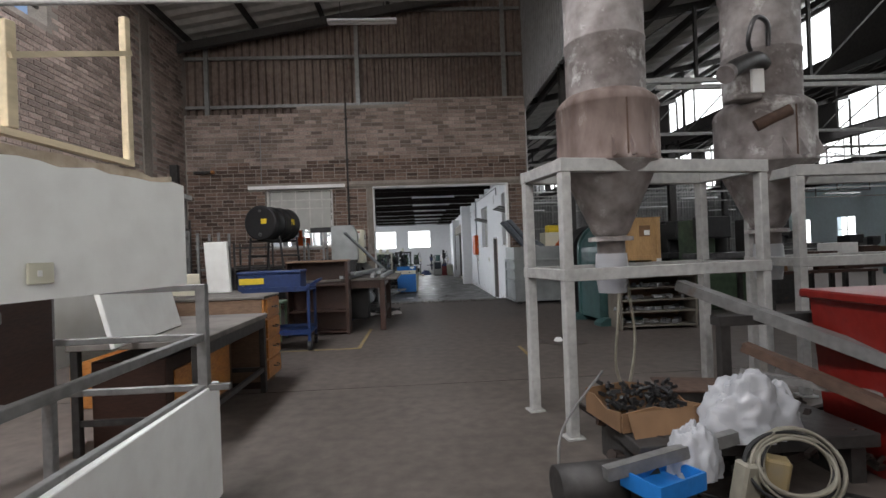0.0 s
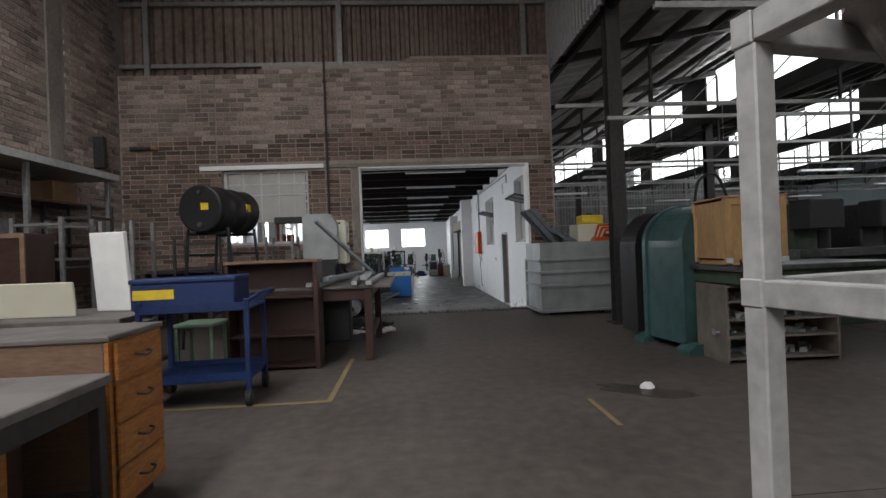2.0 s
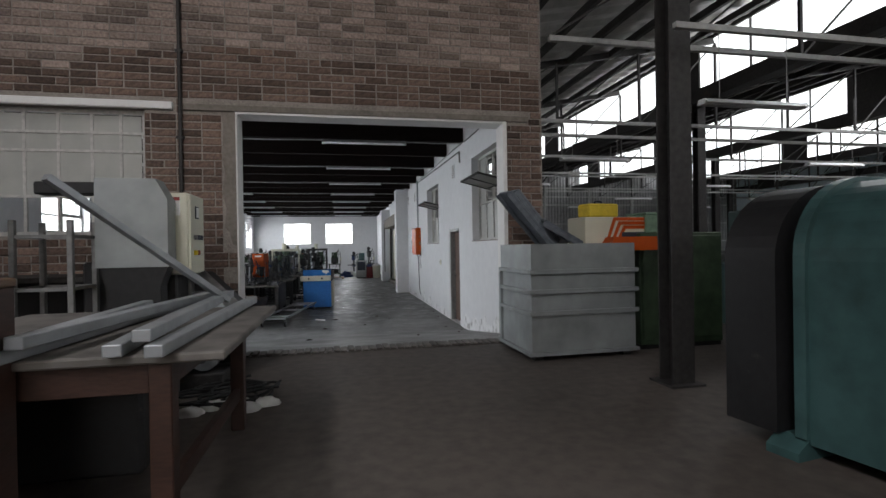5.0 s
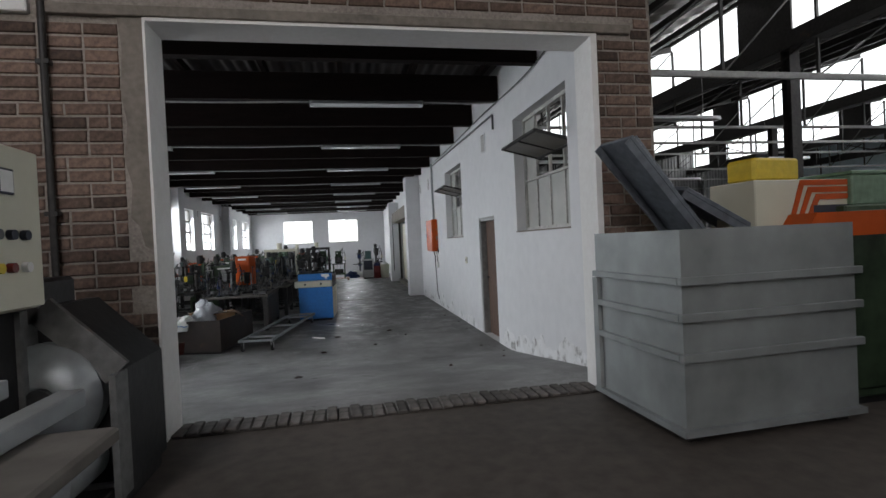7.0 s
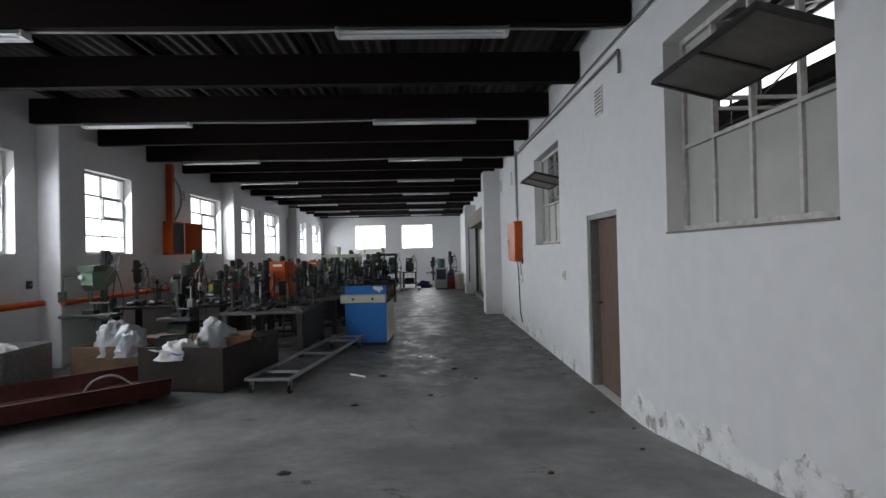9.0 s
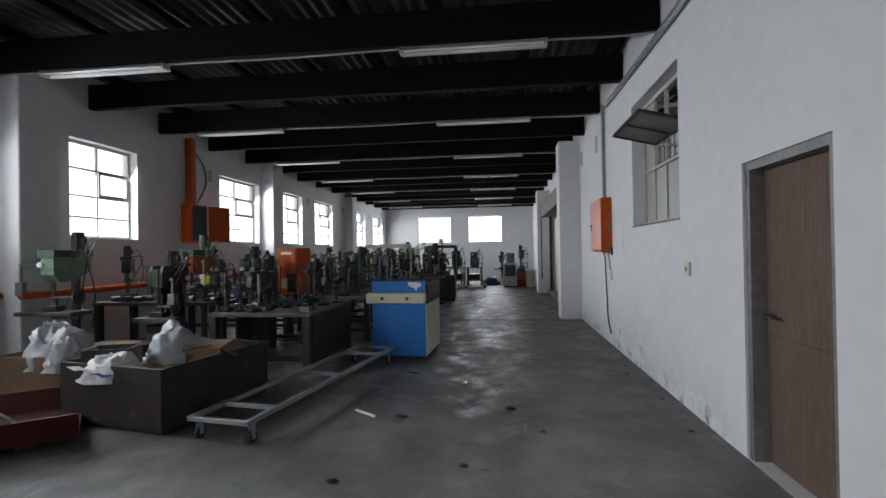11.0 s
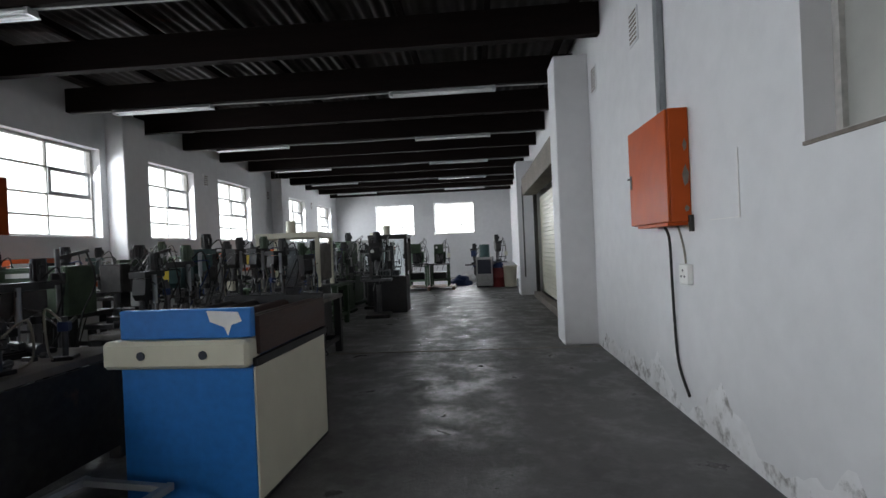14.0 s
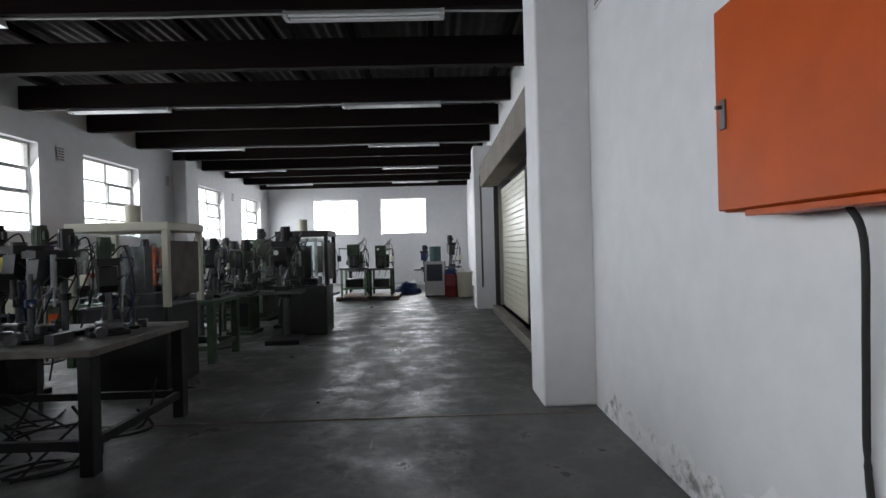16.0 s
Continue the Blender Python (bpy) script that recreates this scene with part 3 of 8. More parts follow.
def bright_windows():
    for i, (a, b, c_, d) in enumerate(LWIN):
        pane_frame = steel_window("window_%d" % (i + 1), "x", a, b, c_, d, XL - 0.18, 2, (0.22, 0.44, 0.72), "white-lit steel window with thin glazing bars")
        opener = Shape()
        for u0, u1, w0, w1 in ((0.5, 0.53, 0.44, 0.72), (0.93, 0.96, 0.44, 0.72), (0.53, 0.93, 0.44, 0.475), (0.53, 0.93, 0.685, 0.72)):
            opener.box(XL - 0.155, a + (b - a) * u0, c_ + (d - c_) * w0, XL - 0.135, a + (b - a) * u1, c_ + (d - c_) * w1)
        part("opening_light", opener, STEELGREY, pane_frame, "hinged opening light")
        sky_panel("daylight_left", (XL - 0.34, (a + b) / 2, (c_ + d) / 2), (0, (a + b) / 2, (c_ + d) / 2 - 3.6), b - a + 0.15, d - c_ + 0.15, LEFT_W, tint=(0.885, 0.94, 1.0), spread=160)
    for i, (a, b, c_, d) in enumerate(FWIN):
        steel_window("window_far_%d" % (i + 1), "y", a, b, c_, d, YF + 0.18, 3, (0.3, 0.65), "white-lit steel window in the end wall")
        sky_panel("daylight_far", ((a + b) / 2, YF + 0.34, (c_ + d) / 2), ((a + b) / 2, 30, (c_ + d) / 2 - 1.2), b - a + 0.15, d - c_ + 0.15, FAR_W, tint=(0.915, 0.95, 1.0))


bright_windows()
# lamp for one more opening, added out of view before the window row
sky_panel("daylight_left", (XL - 0.34, 15.3, 2.17), (0, 15.3, -1.4), 1.95, 1.65, LEFT_W, tint=(0.885, 0.94, 1.0), spread=160)

# ---------------------------------------------------------------- materials of the things
WHITEPANEL = material("white_laminate", (0.84, 0.85, 0.82), 0.45, dark=(0.74, 0.74, 0.71), grain=7, blot=1.1, bump=0.06, wear=(0.42, 0.40, 0.36), wear_at=0.72)
ORANGEWOOD = material("varnished_pine", (0.46, 0.20, 0.055), 0.38, dark=(0.24, 0.085, 0.02), grain=7, blot=1.5, streak=(3, 3, 14), bump=0.1)
BROWNBOARD = material("brown_board", (0.20, 0.125, 0.08), 0.6, amount=0.4, streak=(2, 2, 9), grain=8)
DARKWOOD = material("dark_brown_wood", (0.048, 0.022, 0.015), 0.5, amount=0.5, streak=(2, 2, 9), grain=9, bump=0.15)
DUSTTOP = material("dusty_worktop", (0.17, 0.155, 0.14), 0.75, dark=(0.075, 0.068, 0.06), grain=6, blot=1.8)
BLUE = material("blue_paint", (0.009, 0.030, 0.115), 0.5, amount=0.45, wear=(0.16, 0.17, 0.19), wear_at=0.68)
BRIGHTBLUE = material("bright_blue_paint", (0.016, 0.165, 0.50), 0.42, amount=0.25, wear=(0.30, 0.42, 0.55), wear_at=0.71)
YELLOW = material("yellow_paint", (0.68, 0.50, 0.03), 0.5, amount=0.25)
ORANGE = material("orange_paint", (0.50, 0.082, 0.010), 0.5, amount=0.2, grain=5, spec=0.18, wear=(0.45, 0.07, 0.012), wear_at=0.66)
REDPAINT = material("red_plastic", (0.17, 0.011, 0.008), 0.4, amount=0.3)
TEAL = material("teal_machine_paint", (0.055, 0.118, 0.116), 0.34, dark=(0.028, 0.058, 0.057), grain=6, blot=1.1, wear=(0.05, 0.07, 0.065), wear_at=0.68)
GREEN = material("green_machine_paint", (0.058, 0.095, 0.052), 0.45, dark=(0.020, 0.034, 0.020), grain=8, blot=1.4, wear=(0.05, 0.06, 0.05), wear_at=0.66)
PALEGREEN = material("pale_green_machine_paint", (0.20, 0.31, 0.21), 0.45, amount=0.45, wear=(0.09, 0.12, 0.09), wear_at=0.66)
BLACK = material("black_machine_paint", (0.016, 0.016, 0.017), 0.5, amount=0.5, wear=(0.07, 0.06, 0.055), wear_at=0.64)
MACHSTEEL = material("worn_machine_steel", (0.13, 0.13, 0.133), 0.42, 0.7, amount=0.5, grain=15)
CREAM = material("cream_enamel", (0.60, 0.58, 0.46), 0.4, amount=0.12, grain=4)
CARD = material("cardboard", (0.20, 0.115, 0.06), 0.85, amount=0.35, grain=6)
CRATEWOOD = material("crate_plywood", (0.44, 0.27, 0.12), 0.65, amount=0.35, streak=(6, 6, 1.5), grain=8)
BINSTEEL = material("grey_bin_steel", (0.31, 0.33, 0.33), 0.5, 0.35, dark=(0.20, 0.21, 0.21), grain=4, blot=0.9, bump=0.1)
SILO = material("dusty_silo_steel", (0.33, 0.305, 0.295), 0.7, 0.2, dark=(0.12, 0.10, 0.094), grain=9, blot=1.7, bump=0.35, wear=(0.58, 0.57, 0.55), wear_at=0.55)
SILOBROWN = material("rusty_silo_steel", (0.23, 0.180, 0.162), 0.8, 0.15, dark=(0.095, 0.066, 0.055), streak=(1, 1, 0.4), grain=9, blot=2.0, bump=0.35, wear=(0.38, 0.345, 0.325), wear_at=0.57)
PLASTICBAG = material("white_plastic_bag", (0.38, 0.39, 0.41), 0.3, amount=0.2, grain=4, bump=0.2)
RUBBER = material("dark_rubber", (0.02, 0.02, 0.02), 0.7, amount=0.4)
HOSE = material("pale_hose", (0.24, 0.225, 0.18), 0.5, amount=0.3)
PAPER = material("paper", (0.75, 0.75, 0.73), 0.8, amount=0.12)
INK = material("dark_ink", (0.03, 0.035, 0.05), 0.7, amount=0.1)
OLDYELLOW = material("faded_floor_paint", (0.26, 0.19, 0.07), 0.8, dark=(0.2, 0.165, 0.11), grain=9, blot=4)
TORNCORE = material("torn_chipboard", (0.44, 0.37, 0.28), 0.9, dark=(0.20, 0.155, 0.11), grain=14, blot=3.0, bump=0.7)
PALEPINE = material("pale_pine", (0.66, 0.56, 0.38), 0.6, amount=0.25, streak=(4, 1, 4), grain=9)
RUSTBAR = material("rusty_bar", (0.12, 0.075, 0.055), 0.75, 0.2, amount=0.5)
RUSTBLACK = material("rusty_black_steel", (0.034, 0.024, 0.020), 0.6, 0.2, dark=(0.014, 0.012, 0.011), grain=7, blot=1.6, wear=(0.10, 0.055, 0.035), wear_at=0.6)
OIL = material("oil_stain", (0.065, 0.054, 0.046), 0.45, amount=0.4, grain=8)


GREYWOOD = material("grimy_painted_board", (0.19, 0.17, 0.14), 0.7, amount=0.45, grain=7, blot=2)
COVERMETAL = material("dirty_blue_grey_sheet", (0.17, 0.19, 0.215), 0.5, 0.4, amount=0.45, blot=2.5)


# ---------------------------------------------------------------- hall, left side
def white_slab(at, turn, w, h, t, label, lean=0, name="white_panel", mat=WHITEPANEL, torn=False):
    """A loose sheet of laminate standing on edge; width along local y."""
    s_ = Shape()
    if torn:
        rnd = random.Random(4)
        top = [(-w / 2 + w * i / 30, h + 0.035 * noise.noise(Vector((i * 0.5, 0, 0))) - 0.01 * rnd.random()) for i in range(31)]
        s_.prism([(-w / 2, 0)] + top + [(w / 2, 0)], "x", -t / 2, t / 2)
    else:
        s_.box(-t / 2, -w / 2, 0, t / 2, w / 2, h, 0.006)
    ob = tagged(part(name, s_, mat), label, "panel")
    ob.matrix_world = pose(*at, 0, lean, turn)
    return ob


def rack_table():
    """Grey welded rack that carries the boards."""
    ob = thing("steel_rack", "grey welded steel rack with dusty rails and board shelf", "rack", (-0.781, 1.127, 0.229))
    for y in (0, 2.8):
        for x in (-0.95, 0):
            part("post", Shape().box(x - 0.03, y - 0.03, -0.279, x + 0.03, y + 0.03, 1.12, 0.004), STEELGREY, ob)
    for z in (0.47, 0.79, 1.1):
        for x in (-0.95, 0):
            if x < 0 or z < 1:
                part("rail", Shape().box(x - 0.022, 0.03, z - 0.022, x + 0.022, 2.77, z + 0.022, 0.004), STEELGREY, ob)
        part("cross_rail", Shape().box(-0.92, 2.78, z - 0.02, 0.16 if z < 0.6 else -0.031, 2.82, z + 0.02, 0.004), STEELGREY, ob)
        part("cross_rail", Shape().box(-0.92, 1.3, z - 0.02, -0.03, 1.34, z + 0.02, 0.004), STEELGREY, ob)
    part("back_board", Shape().box(-0.90, 0.05, 0.50, -0.88, 2.75, 1.08), DARKWOOD, ob, "smoked brown back board")
    part("mid_post", Shape().box(-0.94, 2.1, 0.5, -0.88, 2.16, 1.07), STEELGREY, ob)

    return ob


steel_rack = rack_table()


# places and sizes scaled towards the first camera position, to fit its view
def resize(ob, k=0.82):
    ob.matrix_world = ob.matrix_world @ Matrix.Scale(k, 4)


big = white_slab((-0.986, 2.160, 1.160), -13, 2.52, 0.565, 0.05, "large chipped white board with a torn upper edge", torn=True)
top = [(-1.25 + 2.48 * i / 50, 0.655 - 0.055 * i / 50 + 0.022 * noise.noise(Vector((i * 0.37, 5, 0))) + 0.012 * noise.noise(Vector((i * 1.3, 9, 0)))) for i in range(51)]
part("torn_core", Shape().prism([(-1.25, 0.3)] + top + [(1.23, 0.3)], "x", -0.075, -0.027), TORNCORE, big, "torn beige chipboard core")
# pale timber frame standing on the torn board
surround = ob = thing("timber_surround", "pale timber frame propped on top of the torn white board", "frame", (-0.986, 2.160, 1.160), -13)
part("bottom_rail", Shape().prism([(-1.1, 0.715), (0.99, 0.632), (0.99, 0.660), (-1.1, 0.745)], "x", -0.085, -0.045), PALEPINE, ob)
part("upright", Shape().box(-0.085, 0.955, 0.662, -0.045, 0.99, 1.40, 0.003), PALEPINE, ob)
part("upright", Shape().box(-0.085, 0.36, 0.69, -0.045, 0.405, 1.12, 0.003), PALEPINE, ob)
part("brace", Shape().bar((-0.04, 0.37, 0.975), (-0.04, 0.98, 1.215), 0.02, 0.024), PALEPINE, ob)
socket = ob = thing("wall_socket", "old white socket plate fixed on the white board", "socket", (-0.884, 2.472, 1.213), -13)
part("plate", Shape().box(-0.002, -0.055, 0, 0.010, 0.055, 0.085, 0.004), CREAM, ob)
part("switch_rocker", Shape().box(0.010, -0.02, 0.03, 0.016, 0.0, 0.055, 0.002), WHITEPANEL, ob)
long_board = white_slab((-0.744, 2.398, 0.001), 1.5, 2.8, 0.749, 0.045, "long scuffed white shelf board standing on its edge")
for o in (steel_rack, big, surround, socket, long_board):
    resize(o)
white_slab((-1.56, 4.40, 0.75), 4.5, 1.02, 0.40, 0.03, "white board leaning on the dusty work table", -14)

ob = thing("work_table", "dark steel work table with a dusty board top", "table", (-1.12, 4.15, 0))
part("tabletop", Shape().box(-0.86, 0, 0.70, 0, 1.47, 0.745, 0.006), DUSTTOP, ob)
for y in (0.04, 1.42):
    for x in (-0.82, -0.04):
        part("leg", Shape().box(x - 0.025, y - 0.025, 0, x + 0.025, y + 0.025, 0.70, 0.004), STEELDARK, ob)
    part("stretcher", Shape().box(-0.80, y - 0.015, 0.20, -0.06, y + 0.015, 0.24), STEELDARK, ob)
part("apron", Shape().box(-0.03, 0.06, 0.62, -0.005, 1.40, 0.70), STEELDARK, ob)
part("stretcher", Shape().box(-0.055, 0.06, 0.20, -0.025, 1.40, 0.24), STEELDARK, ob)

ob = thing("orange_crate", "orange-brown wooden carcass stored under the work table", "cabinet", (-1.92, 4.3, 0))
part("body", Shape().box(0, 0, 0.0, 0.5, 1.2, 0.6, 0.008), DARKWOOD, ob)
part("panel", Shape().box(0.502, 0.1, 0.1, 0.515, 1.1, 0.5, 0.004), ORANGEWOOD, ob)


def chest():
    ob = thing("chest_of_drawers", "varnished orange pine chest with four drawers and dusty top", "chest", (-1.17, 5.68, 0))
    part("body", Shape().box(-0.85, 0, 0.07, -0.02, 0.47, 0.87, 0.005), BROWNBOARD, ob, "brown board side and back")
    part("plinth", Shape().box(-0.82, 0.03, 0, -0.05, 0.44, 0.07), DARKWOOD, ob)
    part("top", Shape().box(-0.87, -0.015, 0.872, 0.012, 0.485, 0.90, 0.006), DUSTTOP, ob, "dusty brown top")
    part("face_frame", Shape().box(-0.018, 0.0, 0.075, 0.0, 0.47, 0.868), ORANGEWOOD, ob)
    for i in range(4):
        z = 0.09 + 0.197 * i
        d = part("drawer", Shape().box(0.002, 0.03, z, 0.022, 0.44, z + 0.18, 0.006), ORANGEWOOD, ob)
        h_ = Shape().hose([(0.022, 0.18, z + 0.10), (0.05, 0.19, z + 0.095), (0.052, 0.235, z + 0.085), (0.05, 0.28, z + 0.095), (0.022, 0.29, z + 0.10)], 0.006)
        part("handle", h_, MACHSTEEL, d, "chrome bow handle")


chest()
ob = thing("brown_cabinet", "brown veneered low cabinet behind the chest", "cabinet", (-2.75, 5.3, 0))
part("body", Shape().box(0, 0, 0, 0.65, 0.95, 0.84, 0.008), ORANGEWOOD, ob)
part("top", Shape().box(-0.01, -0.01, 0.842, 0.66, 0.96, 0.865, 0.005), BROWNBOARD, ob)

ob = thing("white_partition", "white panel partition with a taped paper notice", "partition", (-2.12, 3.7, 0))
part("panel", Shape().box(-0.02, 0, 0.57, 0.02, 2.02, 1.93, 0.004), WHITEPANEL, ob)
for y in (0.03, 2.05):
    part("post", Shape().box(-0.03, y - 0.03, 0, 0.03, y + 0.03, 1.96, 0.004), STEELPALE, ob)
part("top_rail", Shape().box(-0.035, -0.02, 1.935, 0.035, 2.09, 1.98, 0.004), STEELPALE, ob)
n_ = part("notice", Shape().box(0.021, 1.30, 1.42, 0.024, 1.62, 1.86), PAPER, ob, "white paper notice with a blue picture")
part("picture", Shape().box(0.0245, 1.43, 1.62, 0.026, 1.55, 1.72), BRIGHTBLUE, n_)
for i in range(4):
    part("text_line", Shape().box(0.0245, 1.34, 1.56 - 0.03 * i, 0.026, 1.56 - 0.04 * (i % 2), 1.567 - 0.03 * i), INK, n_)

# store shelving against the side wall, under the ledge
ob = thing("wall_shelving", "open steel shelving below a white ledge on the side wall", "shelving", (-5.2, 6.0, 0))
for y in (0.0, 2.2, 3.9, 5.6):
    part("post", Shape().box(0.55, y, 0, 0.61, y + 0.06, 2.56, 0.004), STEELGREY, ob)
part("ledge", Shape().box(0.0, -3.5, 2.56, 0.70, 5.75, 2.66, 0.006), STEELPALE, ob, "white painted ledge")
for z in (0.9, 1.5, 2.1):
    part("shelf", Shape().box(0.0, 0.02, z, 0.54, 5.65, z + 0.03), DARKWOOD, ob)
for k, (y, z, w, h) in enumerate(((0.5, 1.53, 0.6, 0.35), (1.5, 1.53, 0.5, 0.45), (3.0, 1.53, 0.9, 0.3), (4.8, 0.93, 0.8, 0.4), (4.6, 2.13, 0.5, 0.3), (2.2, 2.13, 0.6, 0.35))):
    b_ = Shape().box(-5.1, 6 + y, z, -4.75, 6 + y + w, z + h, 0.01)
    tagged(part("storage_box", b_, (DARKWOOD, CARD, STEELGREY)[k % 3]), ("dark wooden box stored on the shelving", "brown carton stored on the shelving", "grey metal box stored on the shelving")[k % 3], "box", "boxes on the wall shelving")

ob = thing("work_bench", "long dark work bench cluttered with panels", "bench", (-4.3, 7.5, 0))
part("worktop", Shape().box(0, 0, 0.73, 2.15, 1.1, 0.78, 0.006), DUSTTOP, ob)
for x in (0.06, 2.08):
    for y in (0.06, 1.04):
        part("leg", Shape().box(x - 0.04, y - 0.04, 0, x + 0.04, y + 0.04, 0.73, 0.005), DARKWOOD, ob)
part("shelf", Shape().box(0.1, 0.1, 0.25, 2.05, 1.0, 0.28), DARKWOOD, ob)
white_slab((-2.58, 8.2, 0.785), 78, 0.36, 0.74, 0.05, "narrow white board standing on the bench", -5)
white_slab((-3.15, 7.85, 0.785), 84, 0.95, 0.30, 0.03, "low grey-white panel standing on the bench", -6, mat=CREAM)
white_slab((-3.75, 7.8, 0.785), 80, 0.42, 0.62, 0.04, "white board leaning on the bench", -6)
ob = thing("dark_cabinet", "dark brown open cabinet standing on the bench", "cabinet", (-4.1, 8.0, 0.785))
part("body", Shape().box(0, 0.02, 0, 0.85, 0.4, 0.75, 0.008), DARKWOOD, ob)
part("frame", Shape().box(-0.01, 0, -0.0, 0.03, 0.018, 0.75).box(0.82, 0, 0, 0.86, 0.018, 0.75).box(0.03, 0, 0.71, 0.82, 0.018, 0.75), BROWNBOARD, ob)


def trolley():
    ob = thing("tool_trolley", "dark blue steel trolley on black castors", "trolley", (-1.58, 7.82, 0), 4)
    for z in (0.22, 0.80):
        part("shelf", Shape().box(-0.46, -0.32, z, 0.42, 0.32, z + 0.025, 0.004).box(-0.46, -0.32, z + 0.025, 0.42, -0.305, z + 0.07).box(-0.46, 0.305, z + 0.025, 0.42, 0.32, z + 0.07), BLUE, ob)
    for x in (-0.44, 0.40):
        for y in (-0.30, 0.30):
            part("post", Shape().box(x - 0.02, y - 0.02, 0.12, x + 0.02, y + 0.02, 0.90, 0.004), BLUE, ob)
            w = part("castor", Shape().rod((x - 0.02, y, 0.062), (x + 0.02, y, 0.062), 0.062, 18), RUBBER, ob)
            part("fork", Shape().box(x - 0.03, y - 0.025, 0.05, x - 0.023, y + 0.025, 0.13).box(x + 0.023, y - 0.025, 0.05, x + 0.03, y + 0.025, 0.13).box(x - 0.03, y - 0.025, 0.125, x + 0.03, y + 0.025, 0.135), MACHSTEEL, w)
    part("handle", Shape().hose([(0.42, -0.30, 0.88), (0.50, -0.29, 0.93), (0.52, 0, 0.94), (0.50, 0.29, 0.93), (0.42, 0.30, 0.88)], 0.016), BLUE, ob)
    b = thing("tool_chest", "blue metal box with a yellow label on the trolley", "box", (-1.68, 7.80, 0.826), 4)
    part("body", Shape().box(-0.42, -0.24, 0, 0.40, 0.24, 0.22, 0.01), BLUE, b)
    part("lid", Shape().box(-0.43, -0.25, 0.222, 0.41, 0.25, 0.26, 0.008), BLUE, b)
    part("label_plate", Shape().box(-0.40, -0.246, 0.09, -0.08, -0.242, 0.17), YELLOW, b, "yellow label")


trolley()
ob = thing("small_stool", "pale green metal stool behind the trolley", "stool", (-1.95, 8.55, 0))
part("seat", Shape().box(-0.2, -0.2, 0.56, 0.2, 0.2, 0.60, 0.01), PALEGREEN, ob)
for x in (-0.17, 0.17):
    for y in (-0.17, 0.17):
        part("leg", Shape().box(x - 0.015, y - 0.015, 0, x + 0.015, y + 0.015, 0.56), PALEGREEN, ob)

ob = thing("bookcase", "dark brown empty bookcase standing open to the aisle", "bookcase", (-1.78, 8.78, 0))
part("side", Shape().box(0, 0, 0, 0.03, 0.3, 1.16, 0.004), DARKWOOD, ob)
part("side", Shape().box(0.93, 0, 0, 0.98, 0.3, 1.16, 0.004), DARKWOOD, ob)
part("back", Shape().box(0.03, 0.28, 0.03, 0.93, 0.295, 1.16), DARKWOOD, ob)
part("top", Shape().box(-0.005, -0.005, 1.162, 0.985, 0.305, 1.195, 0.005), BROWNBOARD, ob)
for z in (0.03, 0.36, 0.78):
    part("shelf", Shape().box(0.031, 0.01, z, 0.929, 0.279, z + 0.025), DARKWOOD, ob)

ob = thing("wooden_table", "dark wooden table loaded with metal profiles", "table", (-1.65, 9.05, 0))
part("tabletop", Shape().box(0, 0, 0.83, 1.62, 1.7, 0.87, 0.008), DUSTTOP, ob)
for x in (0.08, 1.36):
    for y in (0.08, 1.6):
        part("leg", Shape().box(x - 0.045, y - 0.045, 0, x + 0.045, y + 0.045, 0.83, 0.006), DARKWOOD, ob)
    part("stretcher", Shape().box(x - 0.02, 0.13, 0.22, x + 0.02, 1.55, 0.30), DARKWOOD, ob)
part("apron", Shape().box(0.13, 0.06, 0.70, 1.32, 0.09, 0.83), DARKWOOD, ob)
part("apron", Shape().box(1.34, 0.13, 0.70, 1.37, 1.55, 0.83), DARKWOOD, ob)
for k, (x, z, ln, tw) in enumerate(((-0.95, 0.875, 1.95, 3), (-0.75, 0.875, 2.1, -2), (-0.5, 0.875, 1.9, 6), (-0.25, 0.875, 2.0, 1), (-0.62, 0.93, 2.0, -5), (-0.36, 0.93, 1.9, 4))):
    s = Shape().box(-0.035, -ln / 2, 0, 0.035, ln / 2, 0.05, 0.004)
    ob = tagged(part("metal_profile", s, GALV), "dusty aluminium profile lying on the wooden table", "profile", "profiles on the table")
    ob.matrix_world = pose(x, 9.95, z, 0, 0, tw - 2)
s = Shape().bar((0, 0, 0), (0.62, 0.95, -0.72), 0.05, 0.035)
ob = tagged(part("leaning_profile", s, GALV), "grey steel angle leaning across the table", "profile")
ob.matrix_world = pose(-0.95, 9.6, 1.66)
ob = thing("blue_bucket_stand", "blue machine base under the wooden table", "machine", (-1.2, 10.2, 0))
part("base", Shape().box(-0.25, -0.25, 0.05, 0.3, 0.3, 0.6, 0.02), BLUE, ob)
part("cover", Shape().box(-0.05, -0.5, 0.12, 0.62, -0.26, 0.66, 0.02), BLACK, ob)


# horizontal drum on a stand
ob = thing("steel_drum", "black steel drum lying on a tall tube stand", "drum", (-2.58, 10.15, 1.92), -14)
part("body", Shape().turned([(0.30, 0), (0.325, 0.01), (0.325, 0.03), (0.315, 0.04), (0.315, 0.30), (0.325, 0.31), (0.325, 0.33), (0.315, 0.34), (0.315, 0.60), (0.325, 0.61), (0.325, 0.63), (0.315, 0.64), (0.315, 0.90), (0.325, 0.91), (0.325, 0.93), (0.30, 0.94)], m=pose(0, 0, 0, -90)), BLACK, ob)
part("label_plate", Shape().box(0.02, -0.006, -0.02, 0.13, -0.001, 0.07), YELLOW, ob, "yellow label")
part("label_plate", Shape().box(0.30, 0.6, -0.02, 0.322, 0.70, 0.09), YELLOW, ob, "yellow label")
part("bung", Shape().rod((0.0, -0.02, -0.22), (0, 0.0, -0.22), 0.035), MACHSTEEL, ob)
